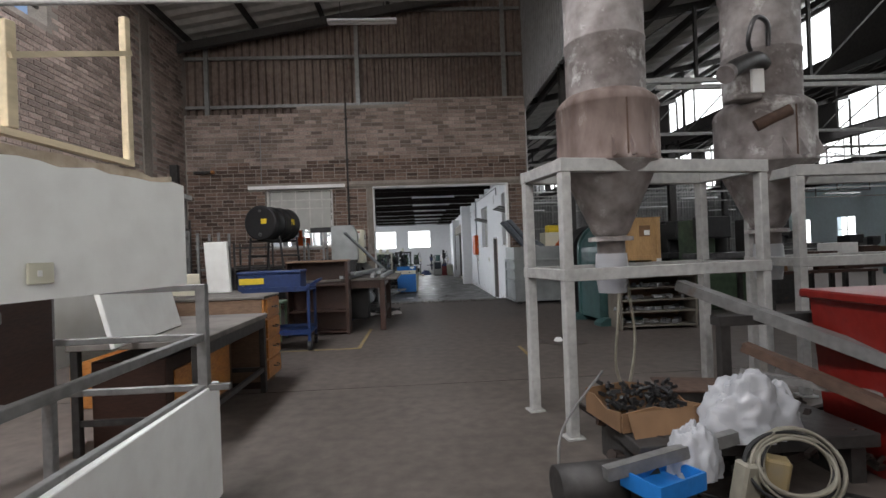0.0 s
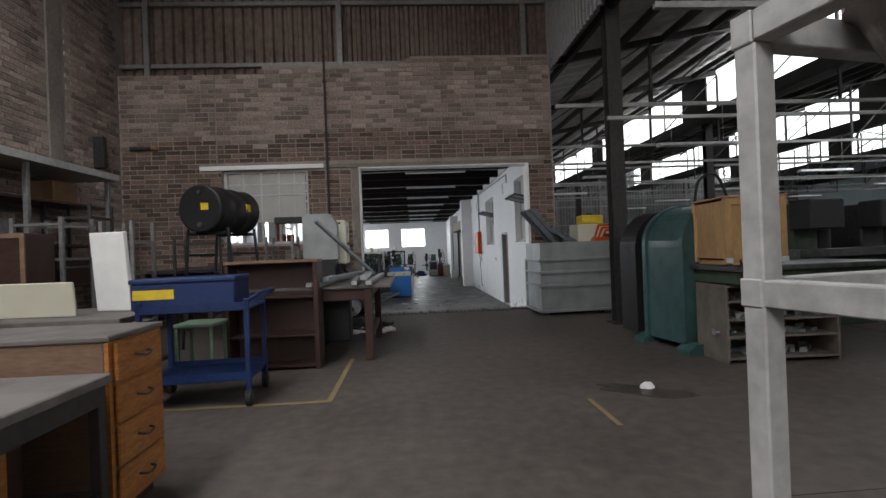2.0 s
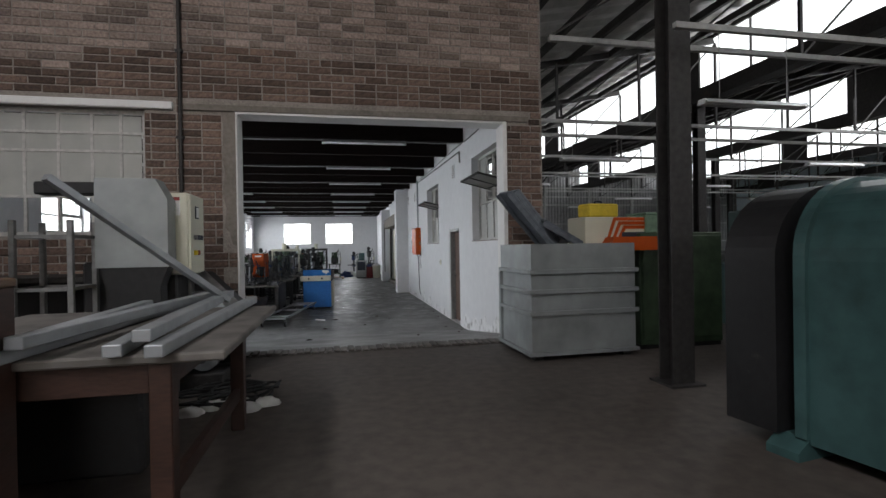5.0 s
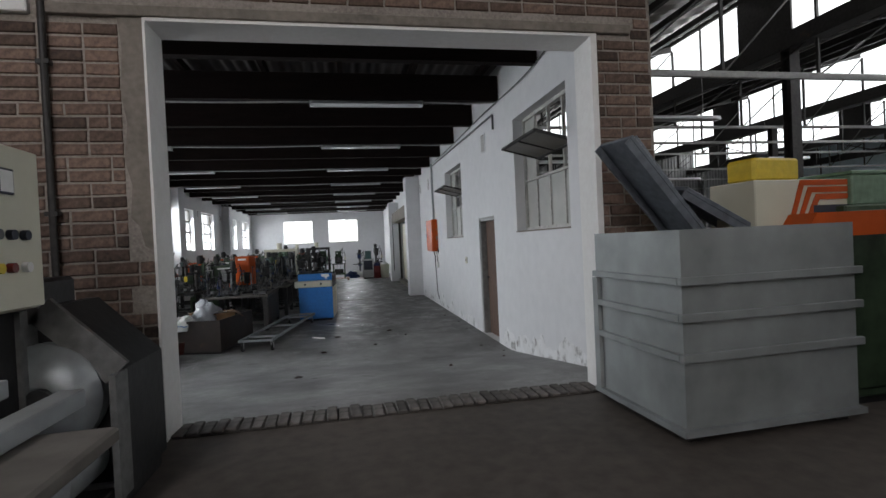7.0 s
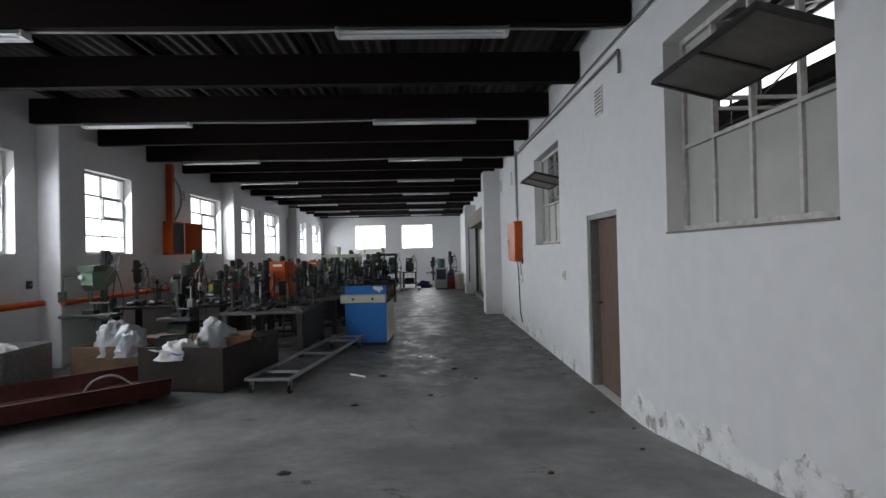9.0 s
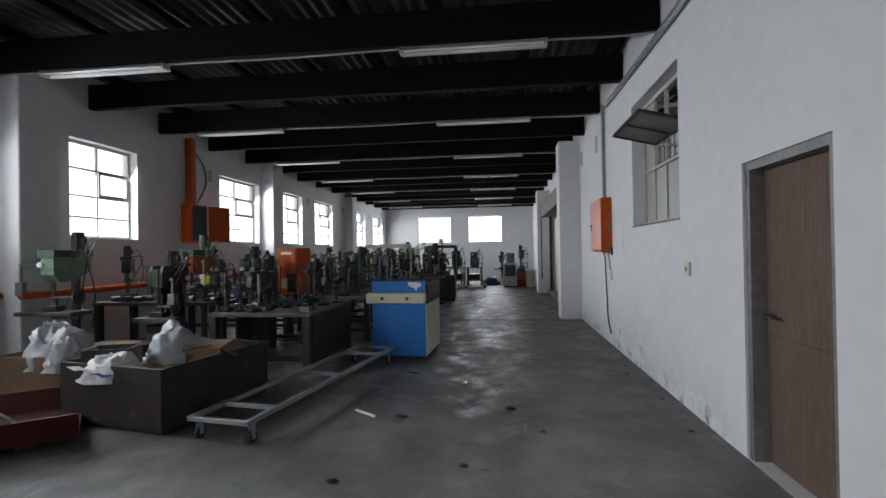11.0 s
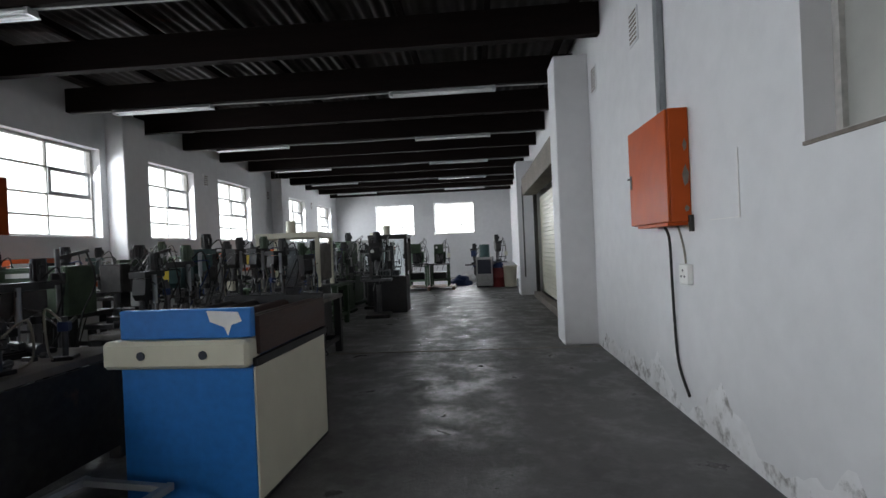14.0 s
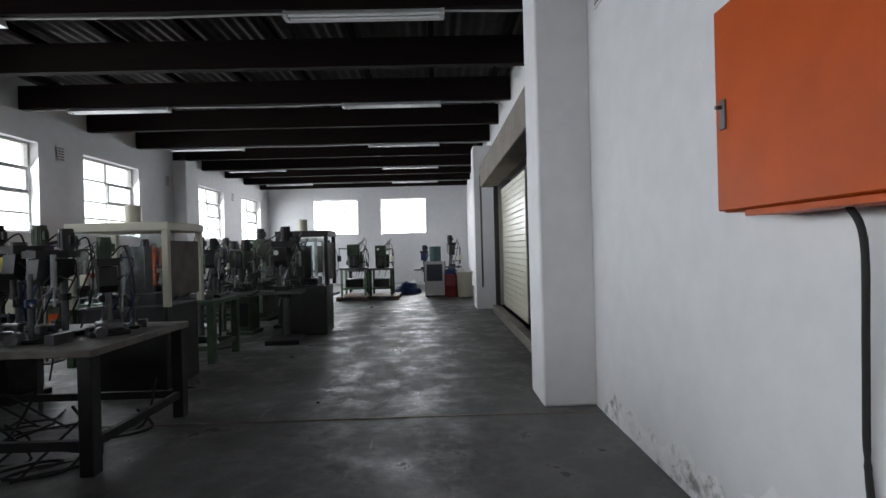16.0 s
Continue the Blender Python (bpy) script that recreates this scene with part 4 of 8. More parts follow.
part("bung", Shape().rod((0.0, -0.02, 0.22), (0, 0.0, 0.22), 0.025), MACHSTEEL, ob)
st = thing("drum_stand", "black tube stand under the steel drum", "stand", (-2.46, 10.6, 0), -14)
for y in (-0.32, 0.32):
    for x in (-0.30, 0.30):
        part("leg", Shape().rod((x * 1.5, y, 0), (x, y, 1.66), 0.022, 8), BLACK, st)
    part("saddle", Shape().rod((-0.30, y, 1.585), (0.30, y, 1.585), 0.022, 8), BLACK, st)
part("side_rail", Shape().rod((0.36, -0.32, 1.30), (0.36, 0.32, 1.30), 0.018, 8).rod((-0.36, -0.32, 1.30), (-0.36, 0.32, 1.30), 0.018, 8), BLACK, st)


def tube_frame(at, turn, w, d, h, rungs, mat=STEELGREY):
    ob_ = thing("tube_stand", "grey welded tube stand stored in the hall", "stand", at, turn, "stored tube stands")
    for x in (0, w):
        for y in (0, d):
            part("post", Shape().box(x - 0.02, y - 0.02, 0, x + 0.02, y + 0.02, h, 0.003), mat, ob_)
    for z in rungs:
        part("rung", Shape().box(0.02, -0.012, z - 0.014, w - 0.02, 0.012, z + 0.014), mat, ob_)
        part("rung", Shape().box(0.02, d - 0.012, z - 0.014, w - 0.02, d + 0.012, z + 0.014), mat, ob_)
        part("side_rung", Shape().box(-0.012, 0.02, z - 0.014, 0.012, d - 0.02, z + 0.014), mat, ob_)
        part("side_rung", Shape().box(w - 0.012, 0.02, z - 0.014, w + 0.012, d - 0.02, z + 0.014), mat, ob_)
    return ob_


tube_frame((-3.35, 9.3, 0), 2, 0.34, 0.5, 1.72, (0.5, 1.1, 1.48))
tube_frame((-4.25, 9.2, 0), -3, 0.55, 0.5, 1.78, (0.6, 1.3, 1.7))
tube_frame((-4.9, 10.6, 0), 5, 0.6, 0.6, 2.1, (0.5, 1.2, 1.9), STEELDARK)
tube_frame((-2.05, 11.3, 0), 0, 0.40, 0.4, 1.55, (0.4, 1.0, 1.42))
tube_frame((-3.6, 11.6, 0), 8, 0.7, 0.6, 1.6, (0.5, 1.1, 1.5), STEELDARK)
ob = thing("long_bench", "dark steel bench along the brick wall", "bench", (-4.6, 11.9, 0))
part("worktop", Shape().box(0, 0, 1.02, 2.9, 0.75, 1.07, 0.005), STEELDARK, ob)
for x in (0.06, 1.4, 2.84):
    for y in (0.06, 0.69):
        part("leg", Shape().box(x - 0.03, y - 0.03, 0, x + 0.03, y + 0.03, 1.02), STEELDARK, ob)
part("cover_panel", Shape().box(0.1, 0.70, 0.3, 2.8, 0.72, 1.0), BLACK, ob)


def granulator():
    ob = thing("granulator", "grey plastic granulator with hopper and open belt guard", "machine", (-1.55, 11.75, 0))
    part("hopper", Shape().prism([(0.06, 1.16), (0.60, 1.16), (0.60, 1.72), (0.51, 1.89), (0.06, 1.89)], "y", -0.42, -0.215), BINSTEEL, ob, "grey sheet-steel hopper")
    part("chute", Shape().box(-0.38, -0.40, 1.76, 0.06, -0.24, 1.86, 0.01), BLACK, ob)
    part("neck", Shape().prism([(0.13, 0.0), (0.53, 0.0), (0.53, 1.0), (0.59, 1.16), (0.07, 1.16), (0.13, 1.0)], "y", -0.40, -0.23), BLACK, ob)
    part("body", Shape().box(-0.25, 0.05, 0.15, 0.55, 0.85, 1.20, 0.02), BLACK, ob)
    part("base", Shape().box(-0.3, 0.0, 0.0, 0.92, 0.95, 0.15, 0.01), STEELDARK, ob)
    hexa = [(0.56, 0.1), (0.95, 0.1), (0.95, 0.72), (0.62, 1.06), (0.56, 1.06)]
    part("belt_guard", Shape().prism(hexa, "y", 0.42, 0.95), BLACK, ob, "open black belt guard")
    rim = Shape()
    for (a, b), (c_, d) in zip(hexa, hexa[1:] + hexa[:1]):
        rim.bar((a, 0.36, b), (c_, 0.36, d), 0.03, 0.14)
    part("guard_rim", rim, STEELGREY, ob)
    p = part("pulley", Shape().turned([(0.05, 0), (0.27, 0.0), (0.27, 0.02), (0.24, 0.035), (0.24, 0.045), (0.27, 0.06), (0.27, 0.08), (0.05, 0.08)], m=pose(0.62, 0.41, 0.62, 90)), GALV, ob, "large cast belt pulley")
    part("hub", Shape().rod((0.62, 0.30, 0.62), (0.62, 0.42, 0.62), 0.06), MACHSTEEL, p)
    mo = part("motor", Shape().rod((0.74, 0.05, 0.30), (0.74, 0.41, 0.30), 0.13, 20), GALV, ob, "grey electric motor")
    part("shaft", Shape().rod((0.74, -0.03, 0.30), (0.74, 0.05, 0.30), 0.045), MACHSTEEL, mo)
    part("warning_label", Shape().box(-0.02, 0.042, 0.88, 0.30, 0.046, 1.12), PAPER, ob, "white warning label with yellow band")
    part("label_band", Shape().box(-0.02, 0.036, 1.00, 0.30, 0.041, 1.03), YELLOW, ob)
    for i in range(3):
        part("label_mark", Shape().box(0.0 + 0.1 * i, 0.036, 0.90, 0.06 + 0.1 * i, 0.041, 0.95), INK, ob)
    c = thing("control_box", "cream enamelled control cabinet with push buttons", "control cabinet", (-0.86, 11.56, 1.08), 0)
    part("body", Shape().box(-0.48, 0, 0, 0.0, 0.44, 0.72, 0.012), CREAM, c)
    d = part("door", Shape().box(0.002, 0.01, 0.01, 0.022, 0.43, 0.71, 0.006), CREAM, c)
    part("meter", Shape().box(0.022, 0.14, 0.50, 0.032, 0.24, 0.61, 0.004), INK, d)
    part("meter_face", Shape().box(0.0325, 0.15, 0.51, 0.034, 0.23, 0.60), PAPER, d)
    for y, z, mt in ((0.11, 0.33, MACHSTEEL), (0.20, 0.33, INK), (0.29, 0.33, INK), (0.11, 0.19, YELLOW), (0.19, 0.19, REDPAINT), (0.29, 0.19, PAPER)):
        part("push_button", Shape().rod((0.022, y, z), (0.048, y, z), 0.022, 14), mt, d)
    part("hazard_sign", Shape().box(-0.25, -0.004, 0.52, -0.06, -0.001, 0.68), PAPER, c, "white hazard sign with red band")
    part("sign_band", Shape().box(-0.25, -0.007, 0.65, -0.06, -0.0045, 0.68), REDPAINT, c)
    part("sign_symbol", Shape().box(-0.20, -0.007, 0.585, -0.10, -0.0045, 0.60).box(-0.16, -0.007, 0.55, -0.145, -0.0045, 0.63), INK, c)
    part("stand_post", Shape().box(-0.22, 0.10, -1.08, -0.14, 0.18, 0.0), STEELDARK, c)


granulator()
s = Shape()
rnd = random.Random(5)
for i in range(7):
    x, y = -0.75 + rnd.random() * 0.45, 11.2 + rnd.random() * 0.5
    s.hose([(x + 0.25 * math.sin(a * 1.9 + i), y + 0.22 * math.cos(a * 1.7 + i), 0.03 + 0.05 * rnd.random()) for a in range(6)], 0.012, 6)
tagged(part("cable_heap", s, RUBBER), "tangled heap of cables on the floor by the granulator", "cables", kind="stuff")
for k in range(5):
    s = Shape().cloth(-0.72 + 0.14 * k, 11.05 + 0.12 * (k % 3), 0.002, 0.2, 0.14, 0.07, 20 + k, 8)
    tagged(part("scrap_paper", s, PAPER), "crumpled white scrap lying by the granulator", "scrap", "scraps by the granulator")

# hall window with frosted upper lights, clear below
ob = thing("window_hall", "steel window with frosted upper panes in the brick wall", "window", kind="structure")
f = Shape()
f.box(-3.36, 13.22, 2.88, -1.73, 13.27, 2.93).box(-3.36, 13.22, 1.48, -1.73, 13.27, 1.53).box(-3.36, 13.22, 1.53, -3.30, 13.27, 2.88).box(-1.79, 13.22, 1.53, -1.73, 13.27, 2.88)
part("window_frame", f, WINPAINT, ob)
for x in (-3.0, -2.66, -2.32, -2.02):
    part("glazing_bar", Shape().box(x - 0.015, 13.225, 1.53, x + 0.015, 13.262, 2.88), WINPAINT, ob)
for z in (1.93, 2.45, 2.66):
    part("glazing_bar", Shape().box(-3.30, 13.222, z - 0.015, -1.79, 13.258, z + 0.015), WINPAINT, ob)
for a, b in ((-3.0, -2.66), (-2.66, -2.32), (-2.32, -2.02)):
    for z0, z1 in ((1.93, 2.45), (2.45, 2.66), (2.66, 2.88)):
        part("pane", Shape().box(a + 0.015, 13.236, z0 + 0.015, b - 0.015, 13.242, z1 - 0.015), FROST, ob)

for a, b in ((-3.30, -3.0), (-2.02, -1.79)):
    for z0, z1 in ((1.93, 2.45), (2.45, 2.66), (2.66, 2.88)):
        part("pane", Shape().box(a + 0.015, 13.236, z0 + 0.015, b - 0.015, 13.242, z1 - 0.015), FROST, ob)

# pipes and small fittings on the brick wall
s = Shape().rod((-1.34, 13.07, 1.0), (-1.34, 13.07, 5.0), 0.022, 10)
for z in (1.6, 2.6, 3.6, 4.6):
    s.box(-1.38, 13.05, z - 0.015, -1.30, 13.10, z + 0.015)
tagged(part("conduit", s, STEELDARK), "thin dark conduit clipped up the brick wall", "pipe")
tagged(part("thin_conduit", Shape().rod((-3.43, 13.08, 2.95), (-3.43, 13.08, 4.75), 0.012, 8), STEELGREY), "slim grey conduit on the brick wall", "pipe")
ob = thing("wall_lamp_bracket", "small rusty bracket fixed high on the brick wall", "bracket", (-4.75, 13.1, 3.35))
part("arm", Shape().box(-0.25, -0.1, 0, 0.15, -0.06, 0.05), STEELDARK, ob)
part("bulb_holder", Shape().rod((0.15, -0.08, 0.025), (0.22, -0.08, 0.025), 0.045), ORANGEWOOD, ob)
s = Shape().box(-5.235, 12.3, 2.9, -5.06, 12.42, 3.45, 0.01)
tagged(part("loudspeaker_box", s, STEELDARK), "narrow dark box on the side wall corner", "box")
s = Shape().box(-5.245, 11.25, 2.7, -5.21, 11.55, 6.4)
structure("trim_pilaster", s, CEMENT, "flat cement strip on the brick side wall", "pilaster")
w = Shape().box(-5.40, 5.6, 5.22, -5.36, 8.7, 5.26)
for k in range(1, 6):
    w.box(-5.40, 5.6 + 0.52 * k - 0.015, 4.95, -5.36, 5.6 + 0.52 * k + 0.015, 5.55)
structure("window_high", w, STEELDARK, "small high window in the side wall", "window")

# lamp over the bay
def batten_lamp(at, length=1.62, turn=0, group="ceiling tube lamps", label="unlit twin fluorescent tube lamp under the beams"):
    ob_ = thing("tube_lamp", label, "lamp", at, turn, group)
    h = length / 2
    part("reflector", Shape().prism([(-0.10, 0.0), (-0.04, 0.06), (0.04, 0.06), (0.10, 0.0), (0.09, 0.0), (0.035, 0.052), (-0.035, 0.052), (-0.09, 0.0)], "x", -h, h), ALU, ob_)
    for y in (-0.04, 0.04):
        part("tube", Shape().rod((-h + 0.04, y, 0.012), (h - 0.04, y, 0.012), 0.014, 10), TUBEWHITE, ob_)
    part("end_cap", Shape().box(-h - 0.01, -0.06, -0.01, -h + 0.03, 0.06, 0.055), ALU, ob_)
    part("end_cap", Shape().box(h - 0.03, -0.06, -0.01, h + 0.01, 0.06, 0.055), ALU, ob_)
    return ob_


hl = batten_lamp((-0.55, 10.0, 5.55), 1.25, 0, "hall tube lamps", "pale tube lamp hung high in the hall")
part("hanger", Shape().rod((-0.4, 0, 0.06), (-0.4, 0, 1.55), 0.006, 6).rod((0.4, 0, 0.06), (0.4, 0, 1.65), 0.006, 6), STEELDARK, hl)
first = None
for y in (12.2, 16.2, 20.2, 24.2, 28.2):
    for x in (5.6, 11.6, 17.6):
        m = pose(x, y, 3.0, 0, 0, 0)
        if first is None:
            first = batten_lamp((x, y, 3.0), 1.5, 0, "hall hanging lamps", "white tube lamp hung from the hall trusses")
            part("hanger", Shape().rod((-0.5, 0, 0.06), (-0.5, 0, 0.95), 0.006, 6), STEELPALE, first)
            part("hanger", Shape().rod((0.5, 0, 0.06), (0.5, 0, 0.95), 0.006, 6), STEELPALE, first)
        else:
            copy_thing(first, m)

# ---------------------------------------------------------------- hall, right side
def column(at, h, label="dark steel stanchion of the column line"):
    ob_ = thing("column", label, "column", at, 0, "hall columns")
    part("flange", Shape().box(-0.11, -0.10, 0, 0.11, -0.085, h).box(-0.11, 0.085, 0, 0.11, 0.10, h), STEELDARK, ob_)
    part("web", Shape().box(-0.01, -0.085, 0, 0.01, 0.085, h), STEELDARK, ob_)
    part("base_plate", Shape().box(-0.17, -0.17, 0, 0.17, 0.17, 0.02), STEELDARK, ob_)
    return ob_


c0 = column((3.46, 10.88, 0), 5.0)
for x, y in ((9.1, 17.5), (9.1, 29.0), (15.1, 12), (15.1, 24), (21.1, 17), (21.1, 30)):
    copy_thing(c0, pose(x, y, 0))


def silo_stand(at, turn=0):
    ob_ = thing("hopper_stand", "pale grey welded stand carrying a dust hopper", "stand", at, turn, "hopper stands")
    for x in (0, 1.60):
        for y in (0, 0.60):
            lg = part("leg", Shape().box(x - 0.035, y - 0.035, 0.012, x + 0.035, y + 0.035, 1.77, 0.005), STEELPALE, ob_)
            part("foot", Shape().box(x - 0.06, y - 0.06, 0, x + 0.06, y + 0.06, 0.012), STEELPALE, lg)
    for z, h in ((1.77, 0.09), (1.04, 0.08)):
        part("rail", Shape().box(-0.04, -0.04, z, 1.64, 0.03, z + h, 0.004), STEELPALE, ob_)
        part("rail", Shape().box(-0.04, 0.57, z, 1.64, 0.64, z + h, 0.004), STEELPALE, ob_)
        part("side_rail", Shape().box(-0.036, 0.032, z + 0.003, 0.034, 0.568, z + h - 0.003, 0.004), STEELPALE, ob_)
        part("side_rail", Shape().box(1.566, 0.032, z + 0.003, 1.636, 0.568, z + h - 0.003, 0.004), STEELPALE, ob_)
    return ob_


def silo(at, label, low_mat, top_mat):
    ob_ = thing("dust_hopper", label, "hopper", at, 0, "dust hoppers")
    part("cone", Shape().turned([(0.11, -0.42), (0.13, -0.40), (0.34, 0.08), (0.37, 0.09), (0.37, 0.11)]), SILO, ob_)
    part("lower_shell", Shape().turned([(0.372, 0.095), (0.372, 0.12), (0.365, 0.125), (0.365, 0.50), (0.37, 0.505), (0.355, 0.55), (0.30, 0.60)], n=36), low_mat, ob_)
    part("upper_shell", Shape().turned([(0.285, 0.58), (0.285, 0.98), (0.292, 0.985), (0.292, 1.0), (0.285, 1.005), (0.285, 1.50), (0.30, 1.51), (0.30, 1.55), (0.2, 1.62), (0.1, 1.64)], n=32), top_mat, ob_)
    o = part("outlet", Shape().turned([(0.16, -0.46), (0.16, -0.43), (0.10, -0.42), (0.10, -0.62), (0.085, -0.75)]), SILO, ob_)
    part("outlet_sleeve", Shape().turned([(0.11, -0.55), (0.12, -0.68), (0.10, -0.84)], n=14), PLASTICBAG, o, "white cloth sleeve tied round the outlet")
    part("seam", Shape().box(-0.005, -0.371, 0.12, 0.005, -0.36, 0.50), RUSTBAR, ob_)
    for a in range(3):
        part("bracket", Shape().prism([(-0.36, 0.11), (-0.45, 0.11), (-0.36, 0.26)], "x", -0.01 + 0.13 * a - 0.1, 0.0 + 0.13 * a - 0.1), low_mat, ob_)
    return ob_


silo_stand((1.33, 4.06, 0), 11)
silo((1.775, 4.42, 1.76), "dusty grey and rust-brown dust hopper on its stand", SILOBROWN, SILO)
silo_stand((3.42, 4.66, 0))
b2 = silo((3.54, 5.2, 1.84), "dusty grey dust hopper with elbow duct and junction box", SILO, SILO)
duct = part("duct", Shape().hose([(-0.10, -0.18, 0.86), (-0.30, -0.36, 0.84), (-0.50, -0.46, 0.76), (-0.60, -0.50, 0.70)], 0.062, 14), STEELDARK, b2, "dark dusty elbow duct")
part("end_cap", Shape().rod((-0.60, -0.50, 0.70), (-0.64, -0.52, 0.675), 0.066, 14), SILO, duct)
part("junction_box", Shape().box(-0.44, -0.32, 0.56, -0.22, -0.16, 0.80, 0.01), SILO, b2)
part("junction_cover", Shape().box(-0.32, -0.345, 0.60, -0.22, -0.322, 0.78, 0.004), PAPER, b2)
part("hand_hole", Shape().rod((-0.26, -0.28, 0.36), (-0.04, -0.36, 0.46), 0.045), RUSTBAR, b2)
part("tube_loop", Shape().hose([(-0.2, -0.2, 0.92), (-0.32, -0.32, 1.0), (-0.28, -0.35, 1.16), (-0.15, -0.3, 1.14), (-0.12, -0.26, 0.98)], 0.018), MACHSTEEL, b2)
b2.matrix_world = b2.matrix_world @ Matrix.Scale(1.11, 4)
s = Shape().hose([(1.80, 4.37, 1.0), (1.76, 4.3, 0.75), (1.74, 4.32, 0.40), (1.84, 4.38, 0.22), (1.93, 4.42, 0.55), (1.92, 4.5, 1.0)], 0.011)
tagged(part("hanging_hose", s, HOSE), "thin pale hose looped under the hopper outlet", "hose", "hanging hoses")

# junk heap in front of the hoppers
ob = thing("carton", "crushed open brown carton full of metal scrap", "box", (1.60, 3.6, 0.275), 8)
for k, (a, b, top) in enumerate((((-0.24, -0.20), (0.26, -0.19), ((-0.24, 0.10), (-0.05, 0.125), (0.1, 0.09), (0.26, 0.12))), ((-0.25, 0.185), (0.25, 0.195), ((-0.25, 0.14), (0.0, 0.16), (0.25, 0.11))))):
    part("wall", Shape().prism([(a[0], 0.0)] + list(top) + [(b[0], 0.0)], "y", a[1], b[1]), CARD, ob)
for x in (-0.245, 0.245):
    part("wall", Shape().prism([(-0.188, 0), (-0.188, 0.11), (-0.04, 0.085), (0.1, 0.13), (0.184, 0.12), (0.184, 0)], "x", x - 0.005, x + 0.005), CARD, ob)
part("bottom", Shape().box(-0.238, -0.188, 0, 0.238, 0.184, 0.01), CARD, ob)
fl = part("flap", Shape().box(-0.22, -0.15, 0, 0.24, 0.0, 0.006), CARD, ob)
fl.matrix_local = pose(0, -0.20, 0.105, 62, 0, 3)
part("tape", Shape().box(-0.07, -0.206, 0.0, -0.02, -0.201, 0.10), RUSTBAR, ob)
s = Shape()
rnd = random.Random(8)
for i in range(130):
    p = Vector((1.60 + rnd.uniform(-0.19, 0.19), 3.6 + rnd.uniform(-0.14, 0.14), 0.30 + rnd.random() * 0.15))
    d = Vector((rnd.uniform(-1, 1), rnd.uniform(-1, 1), rnd.uniform(-0.4, 0.6))).normalized() * rnd.uniform(0.02, 0.07)
    s.bar(p, p + d, 0.012, 0.02) if i % 2 else s.rod(p, p + d, 0.011, 7)
tagged(part("metal_scrap", s, BLACK), "small dark metal parts heaped in the carton", "scrap", kind="stuff")
ob = thing("pallet_base", "low steel skid under the junk heap", "skid", (1.35, 2.75, 0))
part("deck", Shape().box(0.05, 0.45, 0.2, 1.3, 1.1, 0.27, 0.005), STEELDARK, ob)
part("runner", Shape().box(0.08, 0.5, 0, 0.16, 1.05, 0.2), STEELDARK, ob)
part("runner", Shape().box(1.18, 0.5, 0, 1.26, 1.05, 0.2), STEELDARK, ob)
part("front_rail", Shape().bar((-0.18, 0.30, 0.22), (0.52, 0.42, 0.31), 0.05, 0.06), STEELGREY, ob)
ob = thing("cover_plate", "rusty steel plate lying across the junk heap", "plate", (1.98, 3.72, 0.30), -14)
part("plate", Shape().box(-0.22, -0.14, 0.10, 0.24, 0.16, 0.115, 0.003), RUSTBAR, ob)
part("block", Shape().box(-0.16, -0.10, -0.03, 0.18, 0.10, 0.10, 0.006), STEELDARK, ob)
s = Shape().turned([(0.088, 0), (0.10, 0), (0.10, 0.50), (0.088, 0.50), (0.088, 0.01)], n=24, m=pose(0.98, 3.20, 0.101, 0, 90, 6))
tagged(part("steel_pipe", s, STEELDARK), "short length of grey steel pipe on the floor", "pipe")
ob = thing("blue_tray", "bright blue cracked plastic tray among the junk", "tray", (1.44, 3.05, 0.0), 24)
part("base", Shape().box(-0.13, -0.10, 0.14, 0.13, 0.10, 0.15), BRIGHTBLUE, ob)
for a, b, c_, d in ((-0.15, -0.115, 0.15, -0.105), (-0.15, 0.105, 0.15, 0.115), (-0.15, -0.105, -0.14, 0.105), (0.14, -0.105, 0.15, 0.105)):
    part("wall", Shape().box(a, b, 0.14, c_, d, 0.22), BRIGHTBLUE, ob)
part("support", Shape().box(-0.12, -0.09, 0, 0.12, 0.09, 0.139, 0.01), BLACK, ob, "dark block below the tray")
for k, (x, y, z, w, d, h) in enumerate(((2.02, 3.30, 0.27, 0.46, 0.30, 0.30), (1.66, 3.16, 0.14, 0.24, 0.18, 0.26), (2.22, 3.36, 0.27, 0.26, 0.24, 0.22))):
    tagged(part("plastic_bag", Shape().cloth(x, y, z, w, d, h, 34 + k, 26), PLASTICBAG), "crumpled white plastic bag on the junk heap", "bag", "bags on the heap")
rnd = random.Random(12)
for k in range(9):
    r, cx, cy, cz = rnd.uniform(0.17, 0.22), 2.03 + rnd.uniform(-0.03, 0.03), 3.0 + rnd.uniform(-0.03, 0.03), 0.22 + rnd.uniform(-0.01, 0.02)
    tilt = rnd.uniform(0.6, 0.8)
    s = Shape().hose([(cx + r * math.cos(a * 0.6 + k), cy + (1 - tilt) * r * math.sin(a * 0.6 + k) + 0.012 * math.sin(a * 1.3 + k), cz + r * tilt * math.sin(a * 0.6 + k)) for a in range(23)], rnd.uniform(0.006, 0.010), 7, 4)
    tagged(part("hose_coil", s, HOSE if k % 3 else RUBBER), "loose coil of pale hose on the junk heap" if k % 3 else "loose coil of dark hose on the junk heap", "hose", "hose coils")
for k in range(8):
    x, y = rnd.uniform(1.3, 2.8), rnd.uniform(2.75, 3.1)
    s = Shape().hose([(x + 0.22 * math.sin(1.1 * a + k), y + 0.16 * math.cos(1.4 * a + k), 0.012 + 0.03 * abs(math.sin(a + k))) for a in range(8)], 0.010, 6, 4)
    tagged(part("floor_cable", s, RUBBER), "dark cable trailing on the floor round the junk", "cable", "cables by the heap")
s = Shape()
